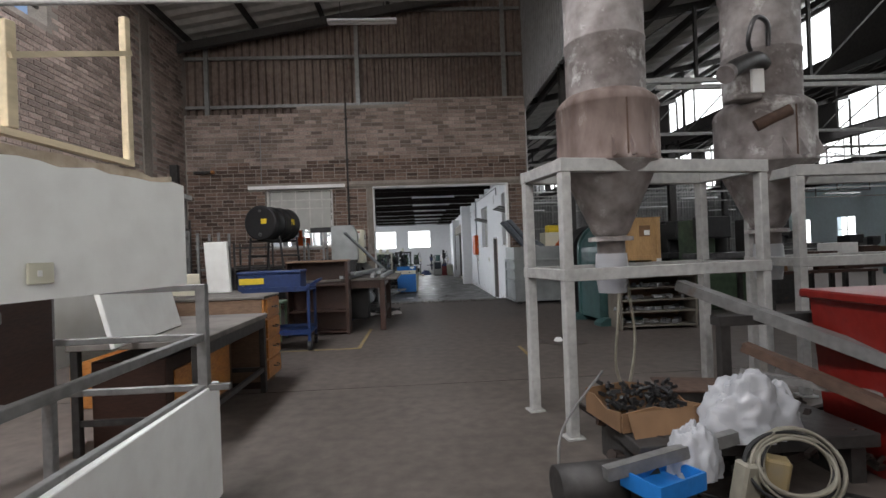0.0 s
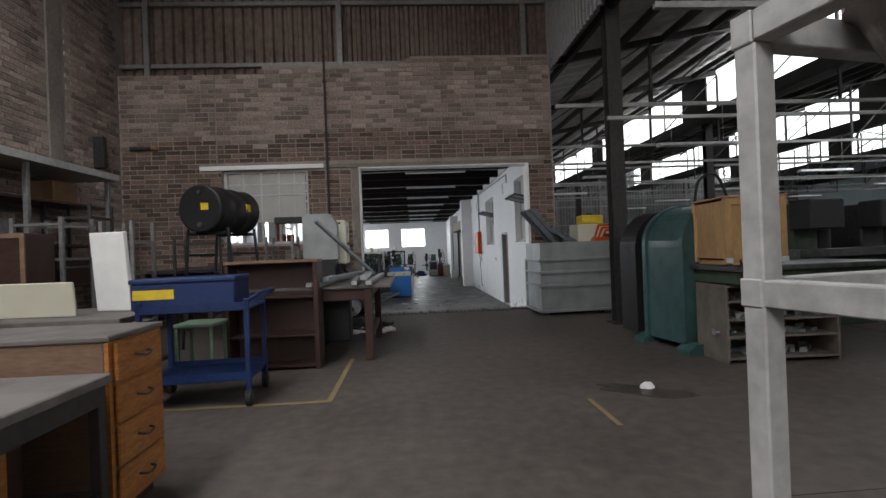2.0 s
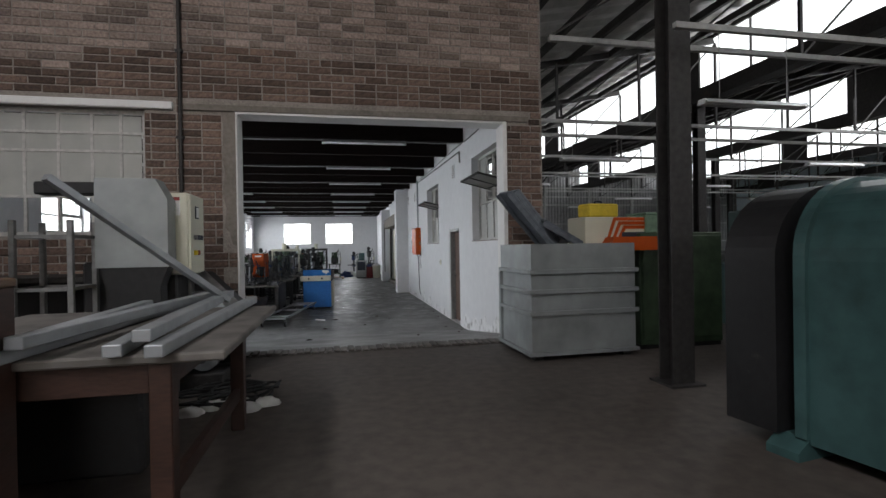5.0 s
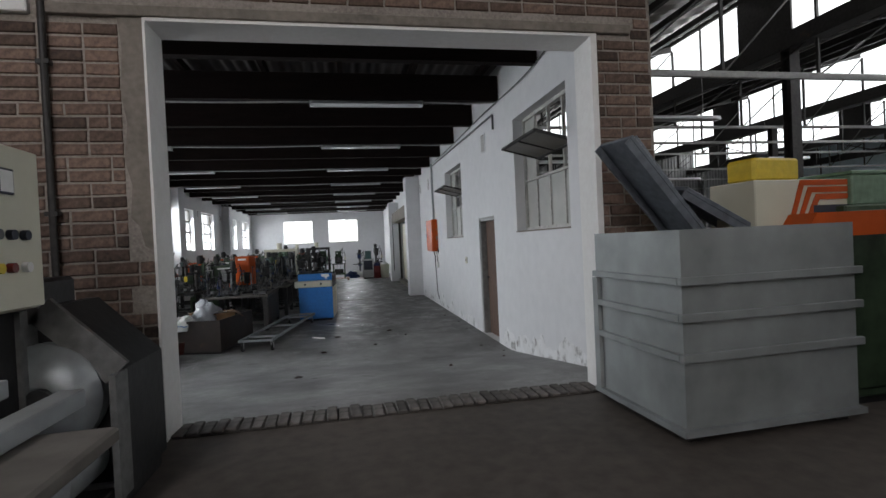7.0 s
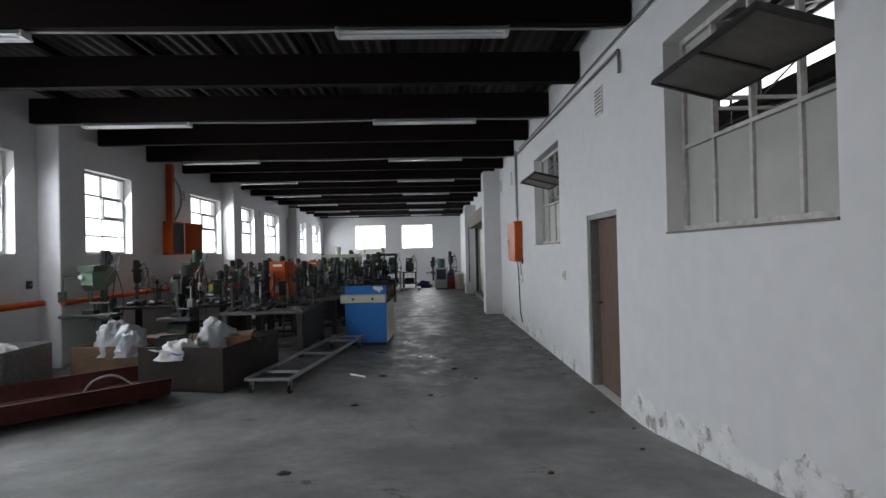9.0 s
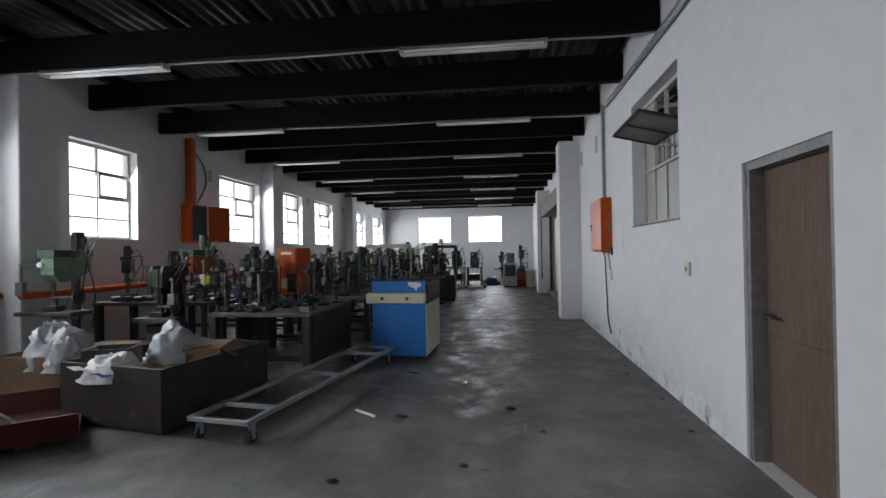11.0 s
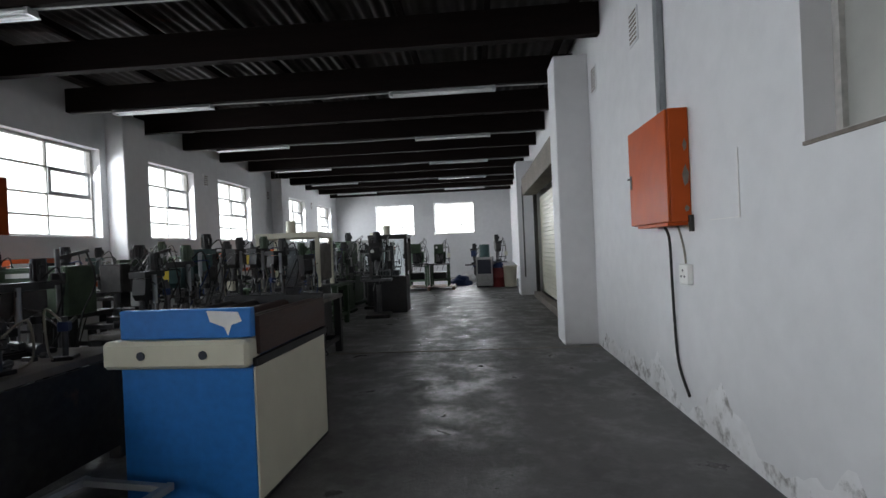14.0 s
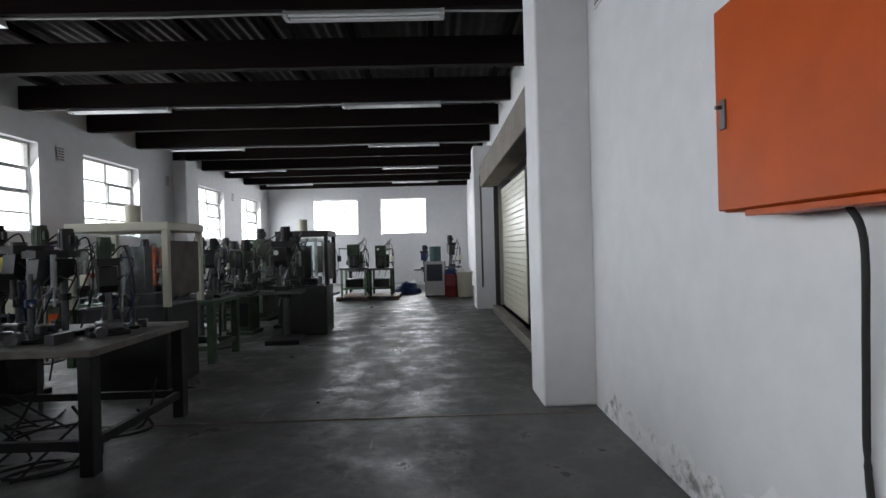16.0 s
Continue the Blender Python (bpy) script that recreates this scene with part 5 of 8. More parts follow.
for i in range(120):
    x, y = rnd.uniform(1.3, 2.75), rnd.uniform(3.2, 3.95)
    p = Vector((x, y, 0.03 + rnd.random() * 0.22))
    d = Vector((rnd.uniform(-1, 1), rnd.uniform(-1, 1), rnd.uniform(-0.3, 0.5))).normalized() * rnd.uniform(0.05, 0.2)
    q = p + d
    q.z = max(q.z, 0.03)
    s.bar(p, q, rnd.uniform(0.015, 0.06), rnd.uniform(0.015, 0.05)) if i % 3 else s.rod(p, q, rnd.uniform(0.01, 0.03), 8)
tagged(part("scrap_heap", s, RUSTBLACK), "dark heap of rusty scrap below the bags and carton", "scrap", kind="stuff")
for x, y, a, m in ((1.80, 3.02, 14, HOSE), (1.96, 3.06, -20, OLDYELLOW)):
    ob = tagged(part("foam_block", Shape().box(-0.055, -0.04, 0, 0.055, 0.04, 0.20, 0.012), m), "yellowed foam block among the hoses", "block", "foam blocks")
    ob.matrix_world = pose(x, y, 0.06, 6, 8, a)
tagged(part("bent_rod", Shape().hose([(1.02, 3.30, 0.02), (1.04, 3.34, 0.26), (1.16, 3.5, 0.36), (1.42, 3.72, 0.52)], 0.007, 8), STEELGREY), "thin bent rod leaning on the junk heap", "rod")
for k, (p, q, w) in enumerate((((2.25, 4.35, 0.96), (2.95, 2.55, 0.46), 0.09), ((2.32, 3.75, 0.62), (2.95, 2.5, 0.22), 0.07), ((2.2, 3.62, 0.5), (2.9, 3.1, 0.42), 0.05))):
    tagged(part("steel_bar", Shape().bar(p, q, w, w * 0.8), (STEELGREY, RUSTBAR, STEELGREY)[k]), "dusty steel bar resting across the junk", "bar", "bars on the heap")
ob = thing("bar_trestle", "dark steel trestle propping the long bars", "trestle", (2.45, 3.85, 0))
part("top", Shape().box(-0.25, -0.05, 0.74, 0.7, 0.05, 0.80), STEELDARK, ob)
for x in (-0.2, 0.65):
    part("leg", Shape().box(x - 0.03, -0.03, 0, x + 0.03, 0.03, 0.74), STEELDARK, ob)
ob = thing("red_bin", "dark red plastic bin with a folded rim", "bin", (3.05, 3.35, 0))
part("body", Shape().prism([(-0.32, 0), (0.32, 0), (0.40, 0.92), (-0.40, 0.92)], "y", -0.28, 0.28), REDPAINT, ob)
part("rim", Shape().box(-0.44, -0.32, 0.92, 0.44, 0.32, 0.97, 0.01), REDPAINT, ob)


# green press with rounded frame
def press():
    ob_ = thing("power_press", "teal painted press with rounded side frame and splayed feet", "machine", (3.14, 8.45, 0), 8)
    arc = [(0.62 - 0.55 * math.cos(a), 1.20 + 0.48 * math.sin(a)) for a in [i * math.pi / 2 / 10 for i in range(11)]]
    prof = [(0.07, 0.12)] + arc + [(0.95, 1.68), (0.95, 0.12)]
    part("side_frame", Shape().prism(prof, "y", 0.12, 0.19), TEAL, ob_)
    part("side_frame", Shape().prism(prof, "y", 0.80, 0.87), TEAL, ob_)
    part("shell", Shape().prism([(u + (0.03 if u < 0.5 else 0), v - 0.03) for u, v in prof], "y", 0.19, 0.80), TEAL, ob_)
    part("foot", Shape().prism([(0.0, 0.0), (1.0, 0.0), (1.0, 0.12), (0.1, 0.12), (0.0, 0.05)], "y", -0.02, 0.20), TEAL, ob_)
    part("foot", Shape().prism([(0.0, 0.0), (1.0, 0.0), (1.0, 0.12), (0.1, 0.12), (0.0, 0.05)], "y", 0.80, 1.0), TEAL, ob_)
    # small pale disc on the upper left of the press front
    part("pale_spot", Shape().turned([(0.001, 0), (0.055, 0.001), (0.055, 0.003), (0.001, 0.004)], n=9, m=pose(0.30, 0.118, 1.35, 90)), CREAM, ob_)
    part("name_plate", Shape().box(0.74, 0.108, 1.42, 0.92, 0.119, 1.55, 0.004), CREAM, ob_)
    part("name_plate_mark", Shape().box(0.77, 0.102, 1.46, 0.89, 0.107, 1.51), DARKWOOD, ob_)
    part("rear_frame", Shape().prism([(u - 0.04, v * 0.98) for u, v in prof], "y", 0.95, 1.30), BLACK, ob_, "black rear guard")
    part("hose", Shape().hose([(0.55, 0.5, 1.68), (0.62, 0.5, 1.95), (0.85, 0.5, 2.02), (1.0, 0.5, 1.75)], 0.018), RUBBER, ob_)


press()
ob = thing("machine_table", "dark green machine table with worn steel plates", "table", (3.28, 7.75, 0))
part("frame", Shape().box(0.05, 0.1, 0.79, 1.6, 1.0, 0.92, 0.01), GREEN, ob)
part("plate", Shape().box(0.0, 0.05, 0.922, 1.65, 1.05, 0.975, 0.006), MACHSTEEL, ob)
ob = thing("wooden_crate", "plywood transport crate with corner battens and label", "crate", (3.30, 7.98, 0.98), -4)
part("body", Shape().box(0.02, 0.02, 0.06, 0.58, 0.64, 0.64, 0.004), CRATEWOOD, ob)
for x in (0.0, 0.54):
    for y in (-0.005, 0.60):
        part("corner_batten", Shape().box(x, y, 0.02, x + 0.06, y + 0.06, 0.66, 0.004), CRATEWOOD, ob)
for z in (0.05, 0.59):
    part("batten", Shape().box(0.062, -0.002, z, 0.538, 0.018, z + 0.07, 0.003), CRATEWOOD, ob)
part("lid", Shape().box(-0.01, -0.01, 0.662, 0.61, 0.67, 0.68, 0.003), CRATEWOOD, ob)
part("skid", Shape().box(0.05, 0.0, 0.0, 0.13, 0.66, 0.05), CRATEWOOD, ob)
part("skid", Shape().box(0.46, 0.0, 0, 0.54, 0.66, 0.05), CRATEWOOD, ob)
part("document_pocket", Shape().box(0.30, 0.012, 0.40, 0.46, 0.0195, 0.56), CARD, ob)
part("paper_label", Shape().box(0.37, 0.005, 0.42, 0.45, 0.0115, 0.49), PAPER, ob)
for x, z in ((0.01, 0.02), (0.55, 0.02)):
    part("metal_corner", Shape().box(x - 0.02, -0.012, z, x + 0.05, -0.006, z + 0.05), ALU, ob)
ob = thing("parts_shelf", "pale wooden shelf unit full of metal parts", "shelf", (3.30, 8.02, 0), -2)
part("side", Shape().box(0, 0, 0, 0.03, 0.55, 0.78, 0.004), GREYWOOD, ob)
part("side", Shape().box(1.12, 0, 0, 1.15, 0.55, 0.78, 0.004), GREYWOOD, ob)
part("back", Shape().box(0.03, 0.53, 0, 1.12, 0.548, 0.78), BROWNBOARD, ob)
for z in (0.04, 0.25, 0.42, 0.60, 0.755):
    part("shelf", Shape().box(0.031, 0.005, z, 1.119, 0.528, z + 0.022), GREYWOOD, ob)
s = Shape()
rnd = random.Random(17)
for z in (0.063, 0.273, 0.443, 0.623):
    for i in range(26):
        x, y = 3.36 + rnd.random() * 0.95, 8.06 + rnd.random() * 0.35
        a = rnd.uniform(0, 3)
        d = Vector((math.cos(a), math.sin(a) * 0.4, 0)) * rnd.uniform(0.05, 0.14)
        if rnd.random() < 0.5:
            s.rod(Vector((x, y, z + 0.02)), Vector((x, y, z + 0.02)) + d, 0.018, 8)
        else:
            s.bar(Vector((x, y, z + 0.025)), Vector((x, y, z + 0.025)) + d, 0.04, 0.05)
tagged(part("loose_parts", s, GALV), "loose metal parts heaped on the shelf unit", "parts", kind="stuff")

# steel bin at the doorway, with its load
ob = thing("steel_bin", "large grey sheet-steel bin with welded ribs", "bin", (2.50, 12.0, 0), 1)
part("front", Shape().box(0, 0, 0.10, 1.28, 0.02, 1.30), BINSTEEL, ob)
part("back", Shape().box(0, 0.98, 0.10, 1.28, 1.0, 1.30), BINSTEEL, ob)
part("side", Shape().box(0, 0.02, 0.10, 0.02, 0.98, 1.30), BINSTEEL, ob)
part("side", Shape().box(1.26, 0.02, 0.10, 1.28, 0.98, 1.30), BINSTEEL, ob)
part("bottom", Shape().box(0.02, 0.02, 0.10, 1.26, 0.98, 0.12), BINSTEEL, ob)
for z in (0.53, 0.77, 0.99):
    part("rib", Shape().box(-0.03, -0.035, z - 0.025, 1.31, -0.001, z + 0.025, 0.004), BINSTEEL, ob)
    part("rib", Shape().box(-0.034, 0.0, z - 0.022, -0.001, 1.0, z + 0.022, 0.004), BINSTEEL, ob)
part("upright", Shape().box(-0.034, 0.93, 0.1, -0.002, 1.0, 0.96), BINSTEEL, ob)
part("skirt", Shape().box(-0.035, -0.035, 0.06, 1.31, 1.02, 0.098), BINSTEEL, ob)
for x in (0.1, 1.2):
    for y in (0.1, 0.85):
        part("foot", Shape().box(x - 0.05, y - 0.05, 0, x + 0.05, y + 0.05, 0.06), STEELDARK, ob)
part("load_board", Shape().box(0.03, 0.03, 1.18, 1.25, 0.97, 1.2), DARKWOOD, ob)
for k, (x, y, z, rx, ry, rz, w, h) in enumerate(((2.36, 12.42, 1.92, 4, 48, 6, 0.36, 0.9), (2.52, 12.62, 1.96, 0, 48, 10, 0.30, 0.85), (2.85, 12.5, 1.60, 8, 30, -4, 0.3, 0.6))):
    s = Shape().box(0, -w / 2, -0.02, h, w / 2, 0.012, 0.004).box(0, -w / 2, -0.07, h, -w / 2 + 0.012, -0.02).box(0, w / 2 - 0.012, -0.07, h, w / 2, -0.02)
    ob = tagged(part("sheet_metal_cover", s, COVERMETAL), "bent grey sheet-metal cover thrown in the bin", "cover", "covers in the bin")
    ob.matrix_world = pose(x, y, z, rx, ry, rz)
ob = thing("yellow_case", "yellow plastic tool case on the cartons", "case", (3.62, 12.55, 1.62), 6)
part("body", Shape().box(-0.22, -0.12, 0, 0.22, 0.12, 0.17, 0.02), YELLOW, ob)
part("handle", Shape().hose([(-0.05, 0, 0.17), (-0.04, 0, 0.20), (0.04, 0, 0.20), (0.05, 0, 0.17)], 0.012), INK, ob)
ob = thing("cream_carton", "cream carton with bold orange stripes", "box", (3.62, 12.5, 1.21), 4)
part("body", Shape().box(-0.34, -0.2, 0, 0.50, 0.2, 0.405, 0.008), CREAM, ob)
for k in range(3):
    s = Shape().prism([(-0.06 + 0.07 * k, 0.10), (-0.02 + 0.07 * k, 0.10), (0.08 + 0.07 * k, 0.36 - 0.05 * k), (0.50, 0.36 - 0.05 * k), (0.50, 0.40 - 0.05 * k), (0.05 + 0.07 * k, 0.40 - 0.05 * k)], "y", -0.207, -0.2015)
    part("stripe", s, ORANGE, ob)
part("dark_panel", Shape().box(0.16, -0.208, 0.10, 0.50, -0.2015, 0.22), INK, ob)
ob = thing("orange_tray", "orange plastic tray lying on the bin load", "tray", (3.75, 12.2, 1.21), -3)
part("body", Shape().prism([(-0.3, 0.0), (0.36, 0.0), (0.36, 0.16), (-0.18, 0.16)], "y", -0.14, 0.14), ORANGE, ob)

ob = thing("green_cabinet", "tall dark green machine cabinet with a vent slot", "cabinet", (4.0, 12.25, 0))
part("body", Shape().box(0, 0, 0.05, 1.15, 0.8, 1.42, 0.012), GREEN, ob)
for x in (0.03, 0.60):
    part("door", Shape().box(x, -0.02, 0.12, x + 0.52, -0.002, 1.38, 0.006), GREEN, ob)
# vent is a dark plate standing in for the shade in a slot
part("vent", Shape().box(0.12, -0.03, 1.20, 0.24, -0.021, 1.26), INK, ob)
part("plinth", Shape().box(0.02, 0.02, 0, 1.13, 0.78, 0.05), BLACK, ob)
ob = thing("green_box", "small pale green box on the green cabinet", "box", (4.12, 12.3, 1.42), 3)
part("body", Shape().box(0, 0, 0, 0.5, 0.4, 0.22, 0.01), PALEGREEN, ob)
part("lid", Shape().box(-0.005, -0.005, 0.221, 0.505, 0.405, 0.25, 0.006), PALEGREEN, ob)

# distant machines of the saw-tooth hall
def far_machine(at, turn, w, d, h, mat, rnd):
    ob_ = thing("workshop_machine", "dusty machine tool standing in the saw-tooth hall", "machine", at, turn, "far hall machines")
    part("base", Shape().box(0, 0, 0, w, d, h * 0.55, 0.02), mat, ob_)
    part("column", Shape().box(w * 0.1, d * 0.3, h * 0.55, w * 0.45, d * 0.9, h, 0.02), mat, ob_)
    part("head", Shape().box(w * 0.05, -d * 0.1, h * 0.78, w * 0.5, d * 0.3, h * 1.02, 0.02), BLACK, ob_)
    part("table", Shape().box(-w * 0.15, -d * 0.15, h * 0.56, w * 1.15, d * 0.28, h * 0.62), MACHSTEEL, ob_)
    part("motor", Shape().rod((w * 0.7, d * 0.6, h * 0.55), (w * 0.7, d * 0.6, h * 0.85), 0.14, 12), BLACK, ob_)


rnd = random.Random(11)
for i in range(22):
    x, y = rnd.uniform(5.6, 22), rnd.uniform(9.5, 32)
    if x < 6.5 and y < 12:
        continue
    far_machine((x, y, 0), rnd.uniform(-20, 20), rnd.uniform(0.6, 1.4), rnd.uniform(0.6, 1.0), rnd.uniform(1.1, 1.9), rnd.choice((GREEN, BLACK, STEELDARK, TEAL, STEELGREY, DARKWOOD)), rnd)
# machines added, mostly out of view, to shade the floor beside the bin
for x, y, m in ((5.5, 9.7, GREEN), (5.7, 11.1, BLACK), (7.0, 10.2, STEELDARK), (6.6, 12.6, GREEN)):
    far_machine((x, y, 0), 6, 1.2, 0.9, 1.7, m, rnd)
for i in range(5):
    x, y = 5.3 + 1.9 * i, 7.6 + 0.9 * (i % 2)
    ob = thing("store_table", "dark table stacked with cartons and parts", "table", (x, y, 0), 0, "hall store tables")
    part("tabletop", Shape().box(0, 0, 0.76, 1.6, 0.8, 0.80), DARKWOOD, ob)
    for a in (0.05, 1.55):
        for b in (0.05, 0.75):
            part("leg", Shape().box(a - 0.03, b - 0.03, 0, a + 0.03, b + 0.03, 0.76), STEELDARK, ob)
    for k in range(4):
        bx = Shape().box(x + 0.05 + 0.38 * k, y + 0.1, 0.802, x + 0.34 + 0.38 * k, y + 0.6, 0.802 + rnd.uniform(0.12, 0.4), 0.006)
        tagged(part("stacked_box", bx, rnd.choice((CARD, DARKWOOD, PAPER, STEELGREY))), "small box stacked on a store table", "box", "boxes on store tables")

# floor marks and small rubbish
s = Shape().box(-2.6, 7.52, 0.002, -0.48, 7.57, 0.005).box(-0.53, 7.57, 0.002, -0.48, 9.2, 0.005)
structure("trim_floor_line", s, OLDYELLOW, "worn yellow line painted on the floor", "floor line")
structure("trim_floor_mark", Shape().box(1.58, 6.6, 0.002, 1.62, 7.2, 0.005), OLDYELLOW, "worn yellow line painted on the floor", "floor line")
rnd = random.Random(2)
out = []
for i in range(48):
    a = i * math.pi / 24
    k = 1 + 0.45 * noise.noise(Vector((math.cos(a) * 2, math.sin(a) * 2, 1))) + 0.25 * noise.noise(Vector((math.cos(a) * 6, math.sin(a) * 6, 4)))
    u, v = 0.36 * k * math.cos(a), 0.15 * k * math.sin(a)
    out.append((2.14 + 0.80 * u + 0.60 * v, 7.33 - 0.60 * u + 0.80 * v))
structure("trim_oil_stain", Shape().prism(out, "z", 0.001, 0.004), OIL, "dark oil stain on the concrete", "stain")
tagged(part("crushed_cup", Shape().cloth(2.18, 7.40, 0.005, 0.11, 0.07, 0.05, 44, 12), PAPER), "crushed white paper cup on the oil stain", "rubbish")

# ---------------------------------------------------------------- white room: right wall fittings
OLDDOOR = material("dark_worn_door", (0.15, 0.095, 0.072), 0.7, amount=0.4, streak=(2, 9, 1), grain=6)
GRIME = material("grimy_glass", (0.12, 0.108, 0.092), 0.35, amount=0.45, grain=6, blot=3)


def vent_window(name, a, b, c_, d, sash_z, label):
    """Window in the right-hand wall: bars, lower panes and an inward-tilted top sash."""
    ob_ = steel_window(name, "x", a, b, c_, d, XR + 0.17, 4, (0.44,), label)
    zm = c_ + (d - c_) * 0.44
    for i in range(4):
        y0, y1 = a + (b - a) * i / 4, a + (b - a) * (i + 1) / 4
        part("pane", Shape().box(XR + 0.168, y0 + 0.03, c_ + 0.045, XR + 0.174, y1 - 0.02, zm - 0.02), FROST, ob_, "dusty frosted pane")
    part("pane", Shape().box(XR + 0.168, b - (b - a) / 4 + 0.02, zm + 0.02, XR + 0.174, b - 0.05, d - 0.05), FROST, ob_, "dusty frosted pane")
    sash = Shape()
    w = (b - a) * 0.66
    sash.box(0, 0, 0, 0.03, w, 0.03).box(0, 0, 0.49, 0.03, w, 0.52).box(0, 0, 0.03, 0.03, 0.03, 0.49).box(0, w - 0.03, 0.03, 0.03, w, 0.49).box(0, w / 2 - 0.012, 0.03, 0.03, w / 2 + 0.012, 0.49)
    so = part("sash", sash, STEELDARK, ob_, "open tilted sash")
    so.matrix_local = pose(XR + 0.14, a + 0.04, sash_z, 0, -76, 0)
    po = part("sash_pane", Shape().box(0.012, 0.03, 0.03, 0.018, w - 0.03, 0.49), GRIME, so, "grimy pane")
    part("window_sill", Shape().box(XR - 0.012, a, c_ - 0.02, XR + 0.14, b, c_ - 0.002), CEMENT, ob_)


vent_window("window_inner_1", W1[0], W1[1], W1[2], W1[3], 2.32, "steel window onto the hall with a tilted sash")
vent_window("window_inner_2", W2[0], W2[1], W2[2], W2[3], 2.32, "smaller steel window onto the hall with a tilted sash")
ob = thing("door_2", "brown wooden door set back in the white wall", "door", kind="structure")
part("door_frame", Shape().box(XR + 0.02, 17.22, LOW, XR + 0.2, 17.28, 1.69).box(XR + 0.02, 18.14, LOW, XR + 0.2, 18.2, 1.69).box(XR + 0.02, 17.28, 1.63, XR + 0.2, 18.14, 1.69), STEELGREY, ob)
lf = part("door_leaf", Shape().box(XR + 0.12, 17.285, LOW + 0.01, XR + 0.16, 18.135, 1.625), OLDDOOR, ob)
part("rail", Shape().box(XR + 0.112, 17.30, LOW + 0.75, XR + 0.119, 18.12, LOW + 0.90), OLDDOOR, lf)
part("door_handle", Shape().rod((XR + 0.06, 18.05, 0.62), (XR + 0.12, 18.05, 0.62), 0.012).rod((XR + 0.06, 17.95, 0.62), (XR + 0.06, 18.05, 0.62), 0.010), MACHSTEEL, lf)

# damp plaster at the wall foot
def damp_foot():
    m = material("damp_plaster", (0.79, 0.79, 0.80), 0.8, dark=(0.66, 0.655, 0.65), grain=9, blot=2.2, bump=0.6, wear=(0.27, 0.26, 0.25), wear_at=0.51)
    rnd_ = random.Random(6)
    for k, (y0, y1, hh) in enumerate(((13.99, 17.15, 0.42), (18.3, 20.5, 0.28), (20.6, 25.3, 0.36))):
        s_ = Shape()
        n_ = int((y1 - y0) / 0.05)
        up = []
        for i in range(n_ + 1):
            y = y0 + (y1 - y0) * i / n_
            e = min(1, i / 6, (n_ - i) / 6)
            h_ = max(0.01, hh * e * (0.55 + 0.75 * noise.noise(Vector((y * 1.7, 3, k))) + 0.35 * noise.noise(Vector((y * 7, 1, k)))))
            up.append((y, white_floor_z(0, y) + h_))
        base = [(y, white_floor_z(0, y) - 0.03) for y, z in up]
        vs_ = [(XR - 0.004, *p) for p in base] + [(XR - 0.004, *p) for p in up]
        q = len(base)
        s_.add(vs_, [(i, i + 1, q + i + 1, q + i) for i in range(q - 1)])
        structure("trim_damp_%d" % (k + 1), s_, m, "flaking damp-stained plaster at the wall foot", "stain")


damp_foot()
ob = thing("electric_box", "orange steel distribution box with a small lock", "electric box", (2.95, 22.405, 1.075))
part("body", Shape().box(-0.145, 0.0, 0, -0.001, 0.88, 0.83, 0.008), ORANGE, ob)
dr = part("door", Shape().box(-0.167, 0.004, 0.006, -0.147, 0.876, 0.824, 0.005), ORANGE, ob)
lk = part("lock", Shape().box(-0.178, 0.80, 0.33, -0.168, 0.835, 0.45, 0.003), MACHSTEEL, dr)
part("key", Shape().rod((-0.20, 0.818, 0.42), (-0.178, 0.818, 0.42), 0.009, 8), MACHSTEEL, lk)
part("bottom_plate", Shape().box(-0.165, 0.03, -0.022, -0.02, 0.70, -0.001), ORANGE, ob)
part("wall_bracket", Shape().box(-0.03, -0.035, -0.07, -0.002, -0.002, 0.05, 0.003), STEELDARK, ob)
for z, w, h in ((0.10, 0.035, 0.05), (0.34, 0.05, 0.16), (0.56, 0.03, 0.09)):
    smear = Shape().prism([(-w / 2, 0), (-w * 0.2, -h * 0.5), (w * 0.3, -h * 0.35), (w * 0.5, 0.1 * h), (w * 0.15, h * 0.3), (0.05 * w, h * 0.5), (-w * 0.3, h * 0.25)], "y", -0.003, -0.0005)
    part("plaster_smear", smear, CEMENT, ob, "dried plaster smear").matrix_local = pose(-0.035, 0, z)
s = Shape().hose([(2.87, 22.74, 1.06), (2.90, 22.72, 0.95), (2.915, 22.74, 0.6), (2.93, 22.76, 0.25), (2.93, 22.72, 0.0), (2.935, 22.64, -0.14), (2.942, 22.56, -0.24)], 0.011)
tagged(part("supply_cable", s, RUBBER), "dark supply cable hanging below the electric box", "cable")
s = Shape().box(2.90, 22.79, 1.91, 2.945, 22.88, 3.45).rod((2.93, 22.93, 1.91), (2.93, 22.93, 3.42), 0.012, 8)
tagged(part("cable_trunking", s, GALV), "grey cable trunking rising from the electric box", "trunking")
ob = thing("light_switch", "cream switch plate on the white wall", "switch", (2.95, 19.25, 0.90))
part("plate", Shape().box(-0.022, -0.055, -0.065, -0.001, 0.055, 0.065, 0.004), CREAM, ob)
part("rocker", Shape().box(-0.03, -0.012, -0.02, -0.0225, 0.012, 0.02, 0.002), BROWNBOARD, ob)
ob = thing("wall_socket_box", "small white socket box below the electric box", "socket", (2.95, 22.50, 0.69))
part("plate", Shape().box(-0.045, -0.075, -0.075, -0.001, 0.075, 0.075, 0.006), WHITEPANEL, ob)
# dark discs stand in for the shade inside the socket holes
for u, v in ((-0.03, -0.015), (0.03, -0.015), (0.0, 0.03)):
    part("socket_hole_disc", Shape().rod((-0.049, u, v), (-0.0455, u, v), 0.009, 8), INK, ob)
